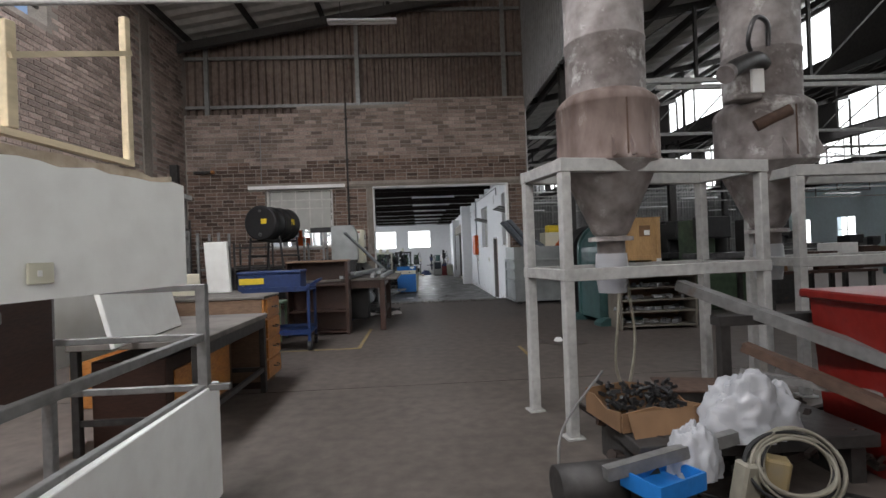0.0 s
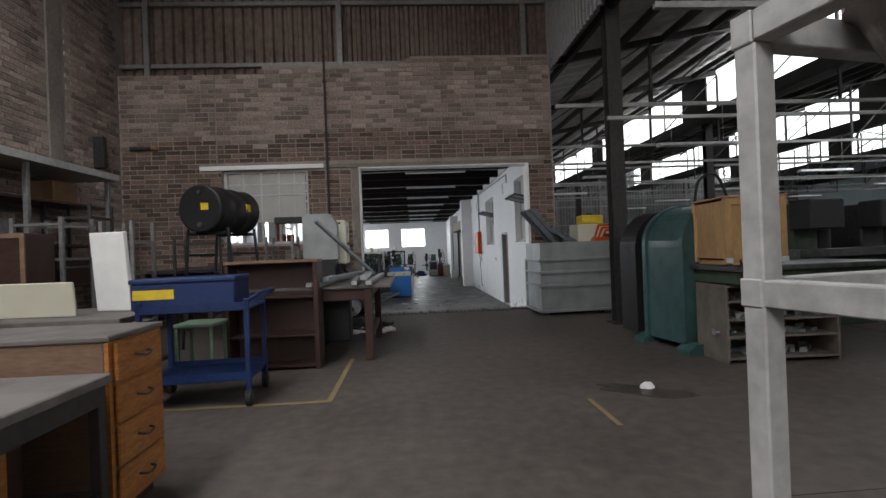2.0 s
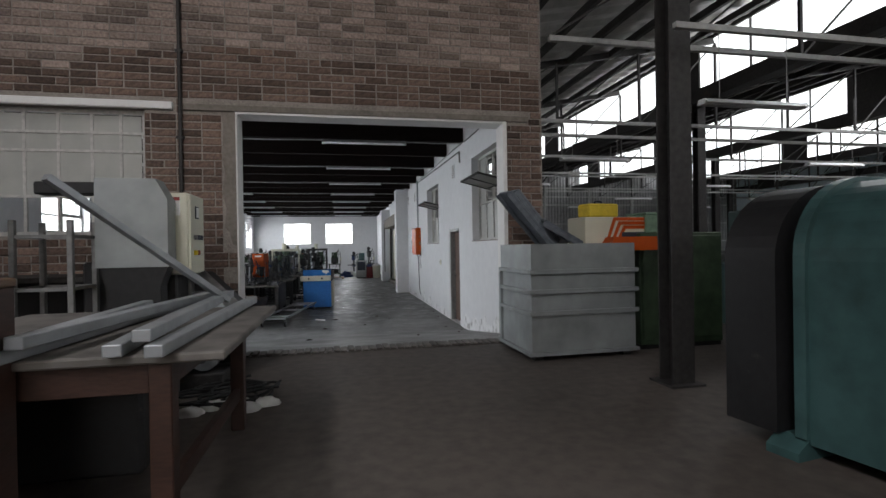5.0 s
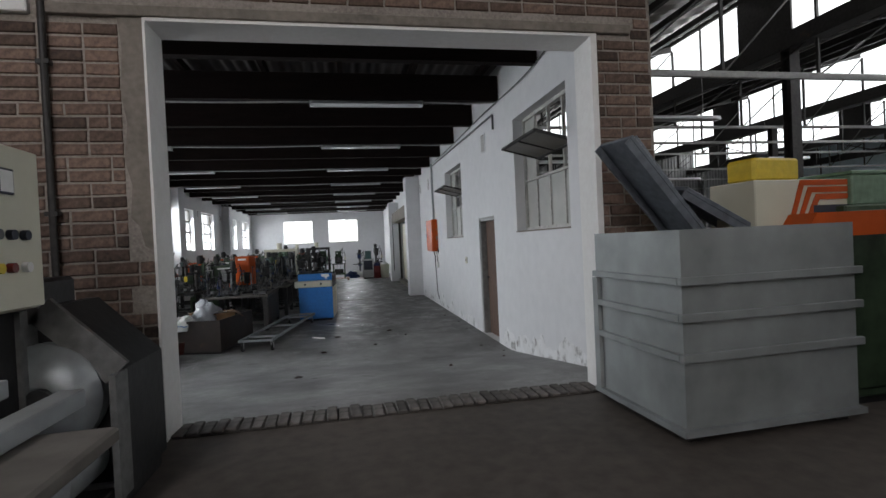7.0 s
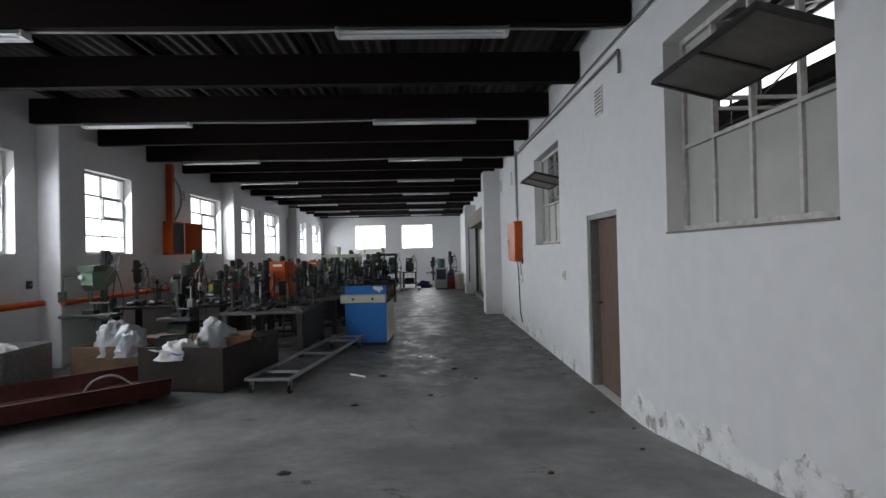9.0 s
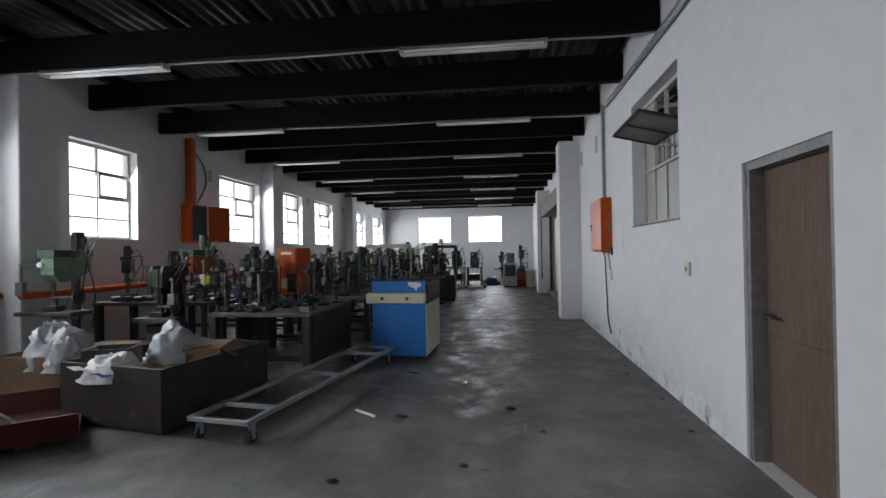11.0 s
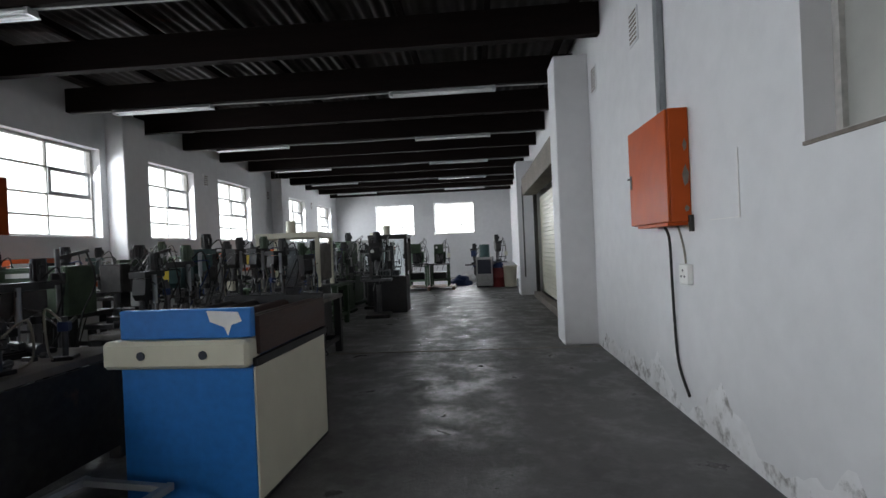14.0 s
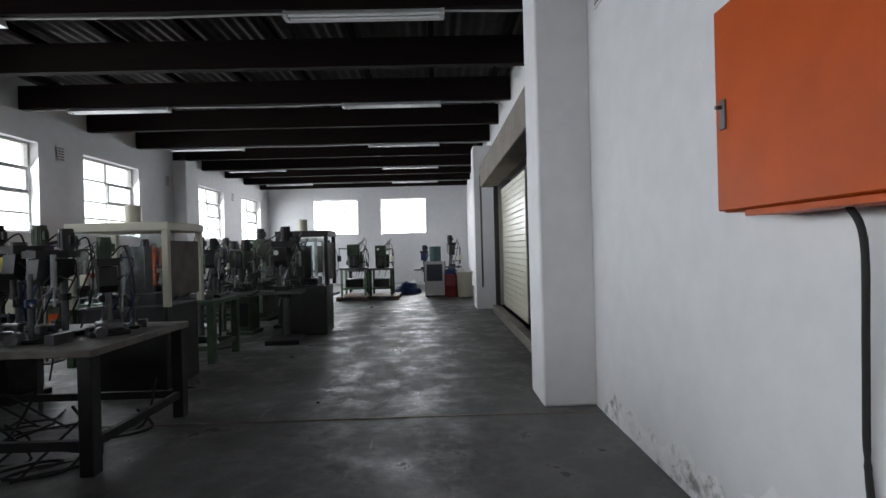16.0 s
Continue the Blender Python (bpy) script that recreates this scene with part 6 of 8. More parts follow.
part("lead", Shape().hose([(-0.02, 0.0, 0.08), (-0.02, 0.03, 0.2), (-0.03, 0.08, 0.34), (-0.03, 0.16, 0.40)], 0.008), HOSE, ob)
s = Shape().box(2.944, 21.745, 1.07, 2.949, 21.757, 1.48).box(2.944, 21.757, 1.07, 2.949, 22.12, 1.076)
structure("trim_patch", s, JAMB, "cracked edge of a patched wall panel", "patch")
for y, z in ((17.66, 2.96), (23.5, 2.96), (25.1, 3.0)):
    ob = thing("air_brick", "white perforated air brick high in the wall", "vent", (2.95, y, z), 0, "air bricks")
    part("frame", Shape().box(-0.012, -0.12, -0.16, -0.001, 0.12, 0.16, 0.003), PLASTER, ob)
    # darker strips laid on the frame for the shade in its slots
    for i in range(7):
        part("slot", Shape().box(-0.016, -0.10, -0.135 + 0.042 * i, -0.0125, 0.10, -0.115 + 0.042 * i), CEMENT, ob)
s = Shape().rod((2.92, 17.0, 3.28), (2.92, 22.6, 3.36), 0.016, 8).rod((2.925, 17.0, 3.28), (2.925, 17.0, 3.05), 0.016, 8)
s.hose([(2.93, 14.2, 3.55), (2.92, 15.5, 3.40), (2.92, 17.5, 3.42), (2.92, 20, 3.40), (2.92, 22.5, 3.42)], 0.010)
tagged(part("wall_conduit", s, STEELGREY), "grey conduit running high along the white wall", "pipe")

# roller door recess
ob = thing("door_3", "cream roller shutter in a deep recess", "roller door", kind="structure")
part("shutter_box", Shape().box(2.60, 26.0, 2.22, 2.95, 31.75, 2.66, 0.01), CEMENT, ob, "grey shutter housing")
for y in (26.1, 31.6):
    part("guide", Shape().box(2.86, y - 0.04, LOW + 0.15, 2.95, y + 0.04, 2.22), STEELDARK, ob)
for i in range(24):
    z = LOW + 0.16 + 0.1 * i
    part("slat", Shape().box(3.02, 28.9, z, 3.04, 31.55, z + 0.094, 0.004), CREAM, ob)
part("sill", Shape().box(2.80, 26.0, LOW, 3.2, 31.7, LOW + 0.15, 0.01), CEMENT, ob)
# dark backing sheet, added to close the view through the open gap
structure("wall_recess", Shape().box(3.6, 26.0, 0, 3.65, 31.8, 2.8), DARKWOOD, "dark sheet added behind the shutter recess", "wall")
s = Shape().rod((2.62, 31.9, 0.1), (2.62, 31.9, 2.5), 0.02, 8)
tagged(part("chain_pipe", s, STEELDARK), "dark pipe standing beside the roller shutter", "pipe")

# left wall fittings
ob = thing("fuse_box", "orange steel fuse box with its door standing open", "electric box", (XL, 23.75, 1.37))
part("body", Shape().box(0, 0, 0, 0.22, 0.55, 0.78, 0.006), ORANGE, ob)
# black plate on the solid body, painted as the shade inside
part("interior", Shape().box(0.222, 0.04, 0.04, 0.232, 0.51, 0.74), INK, ob, "dark plate for the shaded inside")
dq = part("door", Shape().box(0.0, 0, 0, 0.02, 0.55, 0.76, 0.004), ORANGE, ob)
dq.matrix_local = pose(0.235, 0.56, 0.01, 0, 0, -18)
tagged(part("orange_duct", Shape().box(XL + 0.02, 23.88, 2.16, XL + 0.16, 24.02, 3.5, 0.005), ORANGE), "orange cable duct rising to the ceiling", "duct")
tagged(part("grey_cable", Shape().hose([(XL + 0.05, 24.1, 3.3), (XL + 0.06, 24.45, 3.0), (XL + 0.06, 24.5, 2.6), (XL + 0.06, 24.2, 2.2)], 0.02), STEELGREY), "grey cable curving beside the orange duct", "cable")
tagged(part("wall_pipe", Shape().rod((XL + 0.07, 14.0, 0.62), (XL + 0.07, 20.04, 0.62), 0.045, 12).rod((XL + 0.40, 20.0, 0.62), (XL + 0.40, 34, 0.62), 0.045, 12), ORANGE), "orange pipe running low along the white wall", "pipe")
ob = thing("wall_switch", "small black switch on the white window wall", "switch", (XL, 19.85, 0.92))
part("plate", Shape().box(0.001, -0.05, -0.06, 0.03, 0.05, 0.06, 0.004), INK, ob)
part("knob", Shape().box(0.03, -0.012, -0.02, 0.045, 0.012, 0.02), STEELGREY, ob)
for y in (24.75, 30.4, 34.0, 38.1):
    ob = thing("air_brick", "white perforated air brick high in the wall", "vent", (XL, y, 2.85), 180, "air bricks")
    part("frame", Shape().box(-0.012, -0.10, -0.14, -0.001, 0.10, 0.14, 0.003), PLASTER, ob)
    # slots are darker strips laid on, for the shade in the gaps
    for i in range(5):
        part("slot", Shape().box(-0.016, -0.08, -0.11 + 0.05 * i, -0.0125, 0.08, -0.085 + 0.05 * i), CEMENT, ob)

# tube lamps under every second beam, with their cable
lamp0 = None
for k in range(8):
    y = 16.76 + 3.2 * k
    for x in (0.95, -3.55):
        if lamp0 is None:
            lamp0 = batten_lamp((x, y, 3.35))
        else:
            copy_thing(lamp0, pose(x, y, 3.35))
    s = Shape().hose([(XL + 0.05, y, 3.405), (-4.4, y, 3.40), (-2.7, y, 3.40), (-1.2, y, 3.385), (0.1, y, 3.40), (1.8, y, 3.40), (2.5, y, 3.39), (2.93, y, 3.41)], 0.012, 6)
    tagged(part("lamp_cable", s, STEELPALE), "thin pale cable strung along a ceiling beam", "cable", "lamp cables")

# ---------------------------------------------------------------- white room: aisle side
def blue_cabinet():
    ob_ = thing("blue_machine_cabinet", "bright blue machine cabinet with cream stripe and white side", "cabinet", (-0.60, 21.32, LOW), -3)
    part("body", Shape().box(0.0, 0.02, 0.05, 0.76, 1.02, 0.80, 0.01), BRIGHTBLUE, ob_)
    part("front_lower", Shape().box(0, 0, 0.05, 0.77, 0.018, 0.78, 0.004), BRIGHTBLUE, ob_)
    part("front_bar", Shape().box(-0.08, -0.05, 0.785, 0.77, 0.10, 0.935, 0.02), CREAM, ob_, "cream bar with two finger holes")
    # dark discs painted for the shade inside two finger holes
    part("finger_hole_disc", Shape().rod((0.16, -0.056, 0.86), (0.16, -0.049, 0.86), 0.024, 12), INK, ob_)
    part("finger_hole_disc", Shape().rod((0.52, -0.056, 0.86), (0.52, -0.049, 0.86), 0.024, 12), INK, ob_)
    part("front_upper", Shape().box(0, 0.0, 0.94, 0.77, 0.05, 1.10, 0.006), BRIGHTBLUE, ob_)
    part("chipped_patch", Shape().prism([(0.52, 1.09), (0.70, 1.08), (0.72, 1.03), (0.66, 1.01), (0.64, 0.955), (0.62, 1.0), (0.54, 1.03)], "y", -0.005, -0.001), PAPER, ob_)
    part("side_panel", Shape().box(0.772, 0.0, 0.06, 0.785, 1.02, 0.78, 0.004), CREAM, ob_, "off-white side panel")
    part("side_trim", Shape().box(0.772, 0.0, 0.785, 0.80, 1.04, 0.83), BLACK, ob_)
    for x in (0.06, 0.25, 0.48, 0.69):
        part("roller", Shape().rod((x, 0.06, 1.0), (x, 1.02, 1.0), 0.045, 14), DARKWOOD if x > 0.4 else STEELDARK, ob_)
    part("side_board", Shape().box(0.765, 0.05, 0.84, 0.79, 1.03, 1.05, 0.004), DARKWOOD, ob_, "brown wooden side rail")
    part("back_plate", Shape().box(0, 1.03, 0.05, 0.78, 1.06, 1.08, 0.006), BLACK, ob_)
    part("base", Shape().box(0.03, 0.03, 0, 0.74, 1.14, 0.05), BLACK, ob_)


blue_cabinet()
ob = thing("frame_trolley", "long grey steel frame trolley on small castors", "trolley", (-1.03, 18.13, LOW), -9.2)
for x in (-0.27, 0.27):
    part("rail", Shape().box(x - 0.02, 0, 0.17, x + 0.02, 3.15, 0.21, 0.003), GALV, ob)
for y in (0.02, 0.42, 1.6, 2.7, 3.12):
    part("cross_bar", Shape().box(-0.25, y - 0.02, 0.172, 0.25, y + 0.02, 0.208, 0.003), GALV, ob)
for x in (-0.25, 0.25):
    for y in (0.1, 2.95):
        w = part("castor", Shape().rod((x - 0.015, y, 0.05), (x + 0.015, y, 0.05), 0.05, 14), RUBBER, ob)
        part("fork", Shape().box(x - 0.022, y - 0.02, 0.04, x - 0.017, y + 0.02, 0.168).box(x + 0.017, y - 0.02, 0.04, x + 0.022, y + 0.02, 0.168), GALV, w)




def tub(name, x0, y0, x1, y1, h, mat, label, turn=0):
    ob_ = thing(name, label, "crate", (x0, y0, LOW), turn)
    w, d = x1 - x0, y1 - y0
    part("front", Shape().box(0, 0, 0.03, w, 0.025, h, 0.003), mat, ob_)
    part("back", Shape().box(0, d - 0.025, 0.03, w, d, h, 0.003), mat, ob_)
    part("side", Shape().box(0, 0.026, 0.03, 0.025, d - 0.026, h, 0.003), mat, ob_)
    part("side", Shape().box(w - 0.025, 0.026, 0.03, w, d - 0.026, h, 0.003), mat, ob_)
    part("bottom", Shape().box(0.026, 0.026, 0.03, w - 0.026, d - 0.026, 0.05), mat, ob_)
    part("filling", Shape().box(0.026, 0.026, h * 0.6, w - 0.026, d - 0.026, h * 0.72), DARKWOOD, ob_)
    part("foot", Shape().box(0.03, 0.03, 0, w - 0.03, 0.1, 0.03).box(0.03, d - 0.1, 0, w - 0.03, d - 0.03, 0.03), BLACK, ob_)
    return ob_


tub("black_tub", -2.78, 18.52, -1.58, 19.88, 0.56, RUSTBLACK, "rusty black steel tub heaped with waste", -12)
tub("wooden_box", -3.85, 18.85, -2.80, 19.7, 0.52, BROWNBOARD, "worn brown wooden box heaped with rags")
tub("grey_box", -5.0, 18.0, -4.05, 18.8, 0.62, STEELGREY, "grey steel box with papers on top")
for k, (x, y, z, w, d, h, mt, lb) in enumerate((
        (-3.35, 19.1, LOW + 0.38, 0.62, 0.5, 0.48, PLASTICBAG, "crumpled white rag heap in the box"),
        (-3.1, 18.95, LOW + 0.38, 0.4, 0.36, 0.30, PLASTICBAG, "crumpled white rag heap in the box"),
        (-2.28, 18.55, LOW + 0.40, 0.5, 0.4, 0.24, PAPER, "white paper sheets heaped in the tub"),
        (-2.0, 19.05, LOW + 0.40, 0.55, 0.5, 0.40, PLASTICBAG, "grey plastic sack standing in the tub"),
        (-4.5, 18.4, LOW + 0.45, 0.7, 0.5, 0.2, PAPER, "stack of loose papers on the grey box"))):
    tagged(part("crumpled_cloth", Shape().cloth(x, y, z, w, d, h, 60 + k, 18), mt), lb, "waste", "waste heaps")
for k, (x, y, z, a, w, d, h) in enumerate(((-1.80, 19.2, 0.02, 14, 0.46, 0.5, 0.22), (-2.12, 19.35, 0.02, -20, 0.5, 0.4, 0.22), (-3.0, 19.45, 0.0, 8, 0.5, 0.3, 0.2))):
    ob = thing("brown_carton", "torn brown carton thrown on the waste", "box", (x, y, z - 0.05), a, "cartons on the waste")
    part("body", Shape().box(-w / 2, -d / 2, 0, w / 2, d / 2, h, 0.008), CARD, ob)
    fl = part("flap", Shape().box(0, -d / 2, 0, 0.16, d / 2, 0.006), CARD, ob)
    fl.matrix_local = pose(w / 2, 0, h, 0, 35, 0)
OXIDE = material("oxide_red_paint", (0.075, 0.016, 0.012), 0.4, 0.2, amount=0.5, wear=(0.22, 0.21, 0.2), wear_at=0.74)
ob = thing("red_trough", "dark red folded steel trough on the floor", "trough", (-3.15, 17.75, LOW + 0.09), -49)
part("floor_plate", Shape().box(-0.5, -0.95, 0, 0.5, 0.95, 0.02), OXIDE, ob)
part("side_plate", Shape().prism([(0.46, 0.021), (0.5, 0.021), (0.56, 0.2), (0.54, 0.2)], "y", -0.95, 0.95), OXIDE, ob)
part("side_plate", Shape().prism([(-0.46, 0.021), (-0.5, 0.021), (-0.56, 0.2), (-0.54, 0.2)], "y", -0.95, 0.95), OXIDE, ob)
part("pipe_rail", Shape().rod((0.2, -0.9, 0.06), (0.2, 0.9, 0.06), 0.035, 12), STEELPALE, ob)
part("handle_hoop", Shape().hose([(0.5, 0.1, 0.15), (0.52, 0.2, 0.3), (0.5, 0.4, 0.32), (0.48, 0.6, 0.15)], 0.012), STEELPALE, ob)
for k, q in enumerate((-0.6, 0.6)):
    ob2 = Shape().box(-0.3, q - 0.06, 0, 0.3, q + 0.06, 0.088)
    o = tagged(part("timber_batten", ob2, DARKWOOD), "dark timber batten under the red trough", "batten", "battens under the trough")
    o.matrix_world = pose(-3.15, 17.75, LOW, 0, 0, -49)


# ---------------------------------------------------------------- white room: benches and machines
def bench(at, w, d, h, mat_top, mat_leg, label, turn=0, panel=False):
    ob_ = thing("machine_bench", label, "bench", (at[0], at[1], LOW), turn, "machine benches")
    part("worktop", Shape().box(0, 0, h - 0.05, w, d, h, 0.005), mat_top, ob_)
    for x in (0.06, w - 0.06):
        for y in (0.06, d - 0.06):
            part("leg", Shape().box(x - 0.045, y - 0.045, 0, x + 0.045, y + 0.045, h - 0.05, 0.005), mat_leg, ob_)
    part("stretcher", Shape().box(0.1, 0.04, 0.16, w - 0.1, 0.08, 0.22), mat_leg, ob_)
    part("stretcher", Shape().box(0.1, d - 0.08, 0.16, w - 0.1, d - 0.04, 0.22), mat_leg, ob_)
    part("side_stretcher", Shape().box(w - 0.08, 0.1, 0.16, w - 0.04, d - 0.1, 0.22), mat_leg, ob_)
    if panel:
        part("side_panel", Shape().box(w - 0.02, 0.11, 0.1, w - 0.005, d - 0.11, h - 0.06), mat_leg, ob_)
    return ob_


bench((-2.50, 20.36), 1.36, 1.75, 0.77, DUSTTOP, STEELDARK, "grimy steel bench carrying drilling heads", panel=True)
bench((-2.35, 24.35), 1.82, 1.22, 0.80, DUSTTOP, BLACK, "heavy dark steel bench carrying drilling heads")
bench((-3.0, 27.45), 1.85, 0.85, 0.79, GREEN, GREEN, "green welded steel table")
bench((-4.6, 20.9), 2.0, 0.8, 0.86, STEELDARK, BLACK, "long dark bench below the windows")
bench((-4.7, 23.2), 2.0, 0.8, 0.86, STEELDARK, BLACK, "long dark bench below the windows")
bench((-4.7, 25.6), 2.0, 0.8, 0.86, STEELDARK, BLACK, "long dark bench below the windows")
bench((-1.9, 22.65), 0.9, 1.3, 0.77, DUSTTOP, BLACK, "grimy steel bench carrying drilling heads")
bench((-4.5, 30.0), 2.4, 0.9, 0.80, STEELDARK, GREEN, "long dark bench below the windows")


def finned_motor(shape, p, r, h):
    """Upright electric motor with cooling fins, standing at p."""
    x, y, z = p
    shape.rod((x, y, z), (x, y, z + h), r * 0.86, 14)
    for i in range(12):
        a = i * math.pi / 6
        shape.bar((x + r * 0.88 * math.cos(a), y + r * 0.88 * math.sin(a), z + h * 0.12), (x + r * 0.88 * math.cos(a), y + r * 0.88 * math.sin(a), z + h * 0.82), r * 0.12, r * 0.12)
    shape.box(x + r * 0.7, y - r * 0.35, z + h * 0.3, x + r * 1.3, y + r * 0.35, z + h * 0.7, r * 0.1)
    return shape


def drill_head(at, turn, h, head, seed):
    """Bench drilling unit: base, column, head with motor, feed wheel, vice."""
    rnd_ = random.Random(seed)
    ob_ = thing("drilling_machine", "oily bench drilling machine with motor and feed handle", "machine", at, turn, "bench machines")
    part("base", Shape().box(-0.13, -0.18, 0, 0.13, 0.14, 0.035, 0.01).box(-0.09, -0.15, 0.035, -0.03, 0.02, 0.045).box(0.03, -0.15, 0.035, 0.09, 0.02, 0.045), BLACK, ob_)
    cl = part("column", Shape().rod((0, 0.08, 0.03), (0, 0.08, h), 0.024, 12), MACHSTEEL, ob_)
    part("collar", Shape().rod((0, 0.08, h * 0.4), (0, 0.08, h * 0.4 + 0.05), 0.042, 12).bar((0, 0.08, h * 0.4 + 0.02), (0.12, 0.11, h * 0.4 + 0.02), 0.014, 0.014), BLACK, cl)
    hd = part("head", Shape().prism([(-0.15, h - 0.22), (-0.11, h - 0.27), (-0.02, h - 0.27), (0.12, h - 0.2), (0.12, h - 0.08), (-0.13, h - 0.08)], "x", -0.055, 0.055), head, ob_)
    part("belt_cover", Shape().prism([(-0.07, -0.16), (0.07, -0.16), (0.08, 0.06), (0.05, 0.17), (-0.05, 0.17), (-0.08, 0.06)], "z", h - 0.075, h - 0.02), head if seed % 3 else BLACK, hd)
    part("spindle", Shape().rod((0, -0.11, h - 0.36), (0, -0.11, h - 0.27), 0.02, 10).rod((0, -0.11, h - 0.41), (0, -0.11, h - 0.36), 0.026, 10).rod((0, -0.11, h - 0.47), (0, -0.11, h - 0.41), 0.006, 6), MACHSTEEL, hd)
    for a in range(3):
        part("feed_handle", Shape().rod((0.055, -0.05, h - 0.19), (0.12, -0.05 + 0.12 * math.cos(a * 2.1 + seed), h - 0.19 + 0.12 * math.sin(a * 2.1 + seed)), 0.006, 6), MACHSTEEL, hd)
    part("motor", finned_motor(Shape(), (0, 0.10, h - 0.02), 0.055, 0.16), rnd_.choice((BLACK, BLACK, STEELDARK, GREEN)), ob_)
    part("vice", Shape().box(-0.08, -0.15, 0.045, 0.08, -0.10, 0.10, 0.008).box(-0.08, -0.06, 0.045, 0.08, -0.02, 0.10, 0.008).rod((0, -0.2, 0.07), (0, -0.02, 0.07), 0.01, 8), MACHSTEEL, ob_)
    part("cylinder", Shape().rod((0.09, -0.06, h - 0.30), (0.09, -0.06, h - 0.05), 0.02, 10).rod((0.09, -0.06, h - 0.42), (0.09, -0.06, h - 0.30), 0.007, 6), GALV, ob_)
    for k in range(2):
        part("hose", Shape().hose([(0.05, 0.1, h - 0.03 * k), (0.14 + 0.06 * k, 0.16, h + 0.06 - 0.1 * k), (0.2 - 0.1 * k, 0.14, h - 0.3), (0.1 - 0.16 * k, 0.12, 0.05)], 0.007, 6), (RUBBER, BLUE)[k * (seed % 2)], ob_)
    if seed % 3 == 0:
        part("switch_box", Shape().box(-0.13, -0.1, h - 0.22, -0.06, 0.0, h - 0.1, 0.006), (YELLOW, CREAM, PALEGREEN)[seed // 3 % 3], ob_)
    return ob_


spots = []
for bx, by, w, d, h, n_ in ((-2.50, 20.36, 1.36, 1.75, 0.77, 6), (-2.35, 24.30, 1.75, 1.18, 0.80, 5), (-3.0, 27.45, 1.85, 0.85, 0.79, 4), (-4.6, 20.9, 2.0, 0.8, 0.86, 3), (-4.7, 23.2, 2.0, 0.8, 0.86, 3), (-4.7, 25.6, 2.0, 0.8, 0.86, 4), (-1.9, 22.65, 0.9, 1.3, 0.77, 3), (-4.5, 30.0, 2.4, 0.9, 0.80, 4)):
    rnd = random.Random(int(bx * 10 + by))
    for i in range(n_):
        if w > d:
            x, y = bx + 0.25 + (w - 0.5) * i / (n_ - 1), by + d * rnd.uniform(0.35, 0.65)
        else:
            x, y = bx + w * rnd.uniform(0.35, 0.65), by + 0.25 + (d - 0.5) * i / (n_ - 1)
        drill_head((x, y, LOW + h), rnd.uniform(-40, 40), rnd.uniform(0.42, 0.72), rnd.choice((GREEN, BLACK, STEELDARK, TEAL, BLACK)), len(spots) + 1)
        spots.append((x, y))
    s = Shape()
    for i in range(34):
        p = Vector((bx + rnd.uniform(0.05, w - 0.15), by + rnd.uniform(0.05, d - 0.1), LOW + h + 0.012))
        a = rnd.uniform(0, 6.3)
        q = p + Vector((math.cos(a), math.sin(a), 0)) * rnd.uniform(0.04, 0.16)
        q.x, q.y = min(max(q.x, bx), bx + w), min(max(q.y, by), by + d)
        k = rnd.uniform(0.012, 0.045)
        s.rod(p + Vector((0, 0, k - 0.012)), q + Vector((0, 0, k - 0.012)), k, 8) if i % 3 else s.bar(p + Vector((0, 0, k - 0.012)), q + Vector((0, 0, k - 0.012)), 2 * k, 2 * k)
    tagged(part("tool_clutter", s, MACHSTEEL), "scattered fixtures and tools on a machine bench", "tools", kind="stuff")


def cabinet_on_post(at, w, d, z0, z1, mat, label, turn=0, base=LOW):
    ob_ = thing("control_cabinet", label, "control cabinet", (at[0], at[1], base), turn, "control cabinets")
    part("body", Shape().box(-w / 2, -d / 2, z0, w / 2, d / 2, z1, 0.01), mat, ob_)
    part("door", Shape().box(-w / 2 + 0.015, -d / 2 - 0.015, z0 + 0.02, w / 2 - 0.015, -d / 2 - 0.001, z1 - 0.02, 0.004), mat, ob_)
    part("post", Shape().box(-0.03, -0.03, 0.02, 0.03, 0.03, z0), STEELDARK, ob_)
    part("foot", Shape().box(-0.18, -0.18, 0, 0.18, 0.18, 0.02), STEELDARK, ob_)
    part("name_plate", Shape().box(-w * 0.25, -d / 2 - 0.021, z1 - 0.09, w * 0.3, -d / 2 - 0.016, z1 - 0.05), PAPER, ob_)
    part("switch", Shape().rod((0.04, -d / 2 - 0.03, (z0 + z1) / 2), (0.04, -d / 2 - 0.016, (z0 + z1) / 2), 0.02, 10), INK, ob_)


cabinet_on_post((-1.72, 21.25), 0.32, 0.34, 0.18, 0.82, ORANGE, "tall orange control cabinet on the bench", -12, LOW + 0.77)
cabinet_on_post((-3.55, 23.9), 0.45, 0.3, 0.95, 1.45, ORANGE, "small orange control cabinet on a post", 6)
cabinet_on_post((-3.35, 26.6), 0.55, 0.35, 0.9, 1.42, GREEN, "dark green control cabinet on a post", -5)
cabinet_on_post((-3.0, 29.3), 0.4, 0.3, 0.9, 1.5, ORANGE, "orange control cabinet on a post", 4)
cabinet_on_post((-2.5, 22.9), 0.7, 0.35, 0.92, 1.36, GREEN, "broad dark green control cabinet on a post", 2)


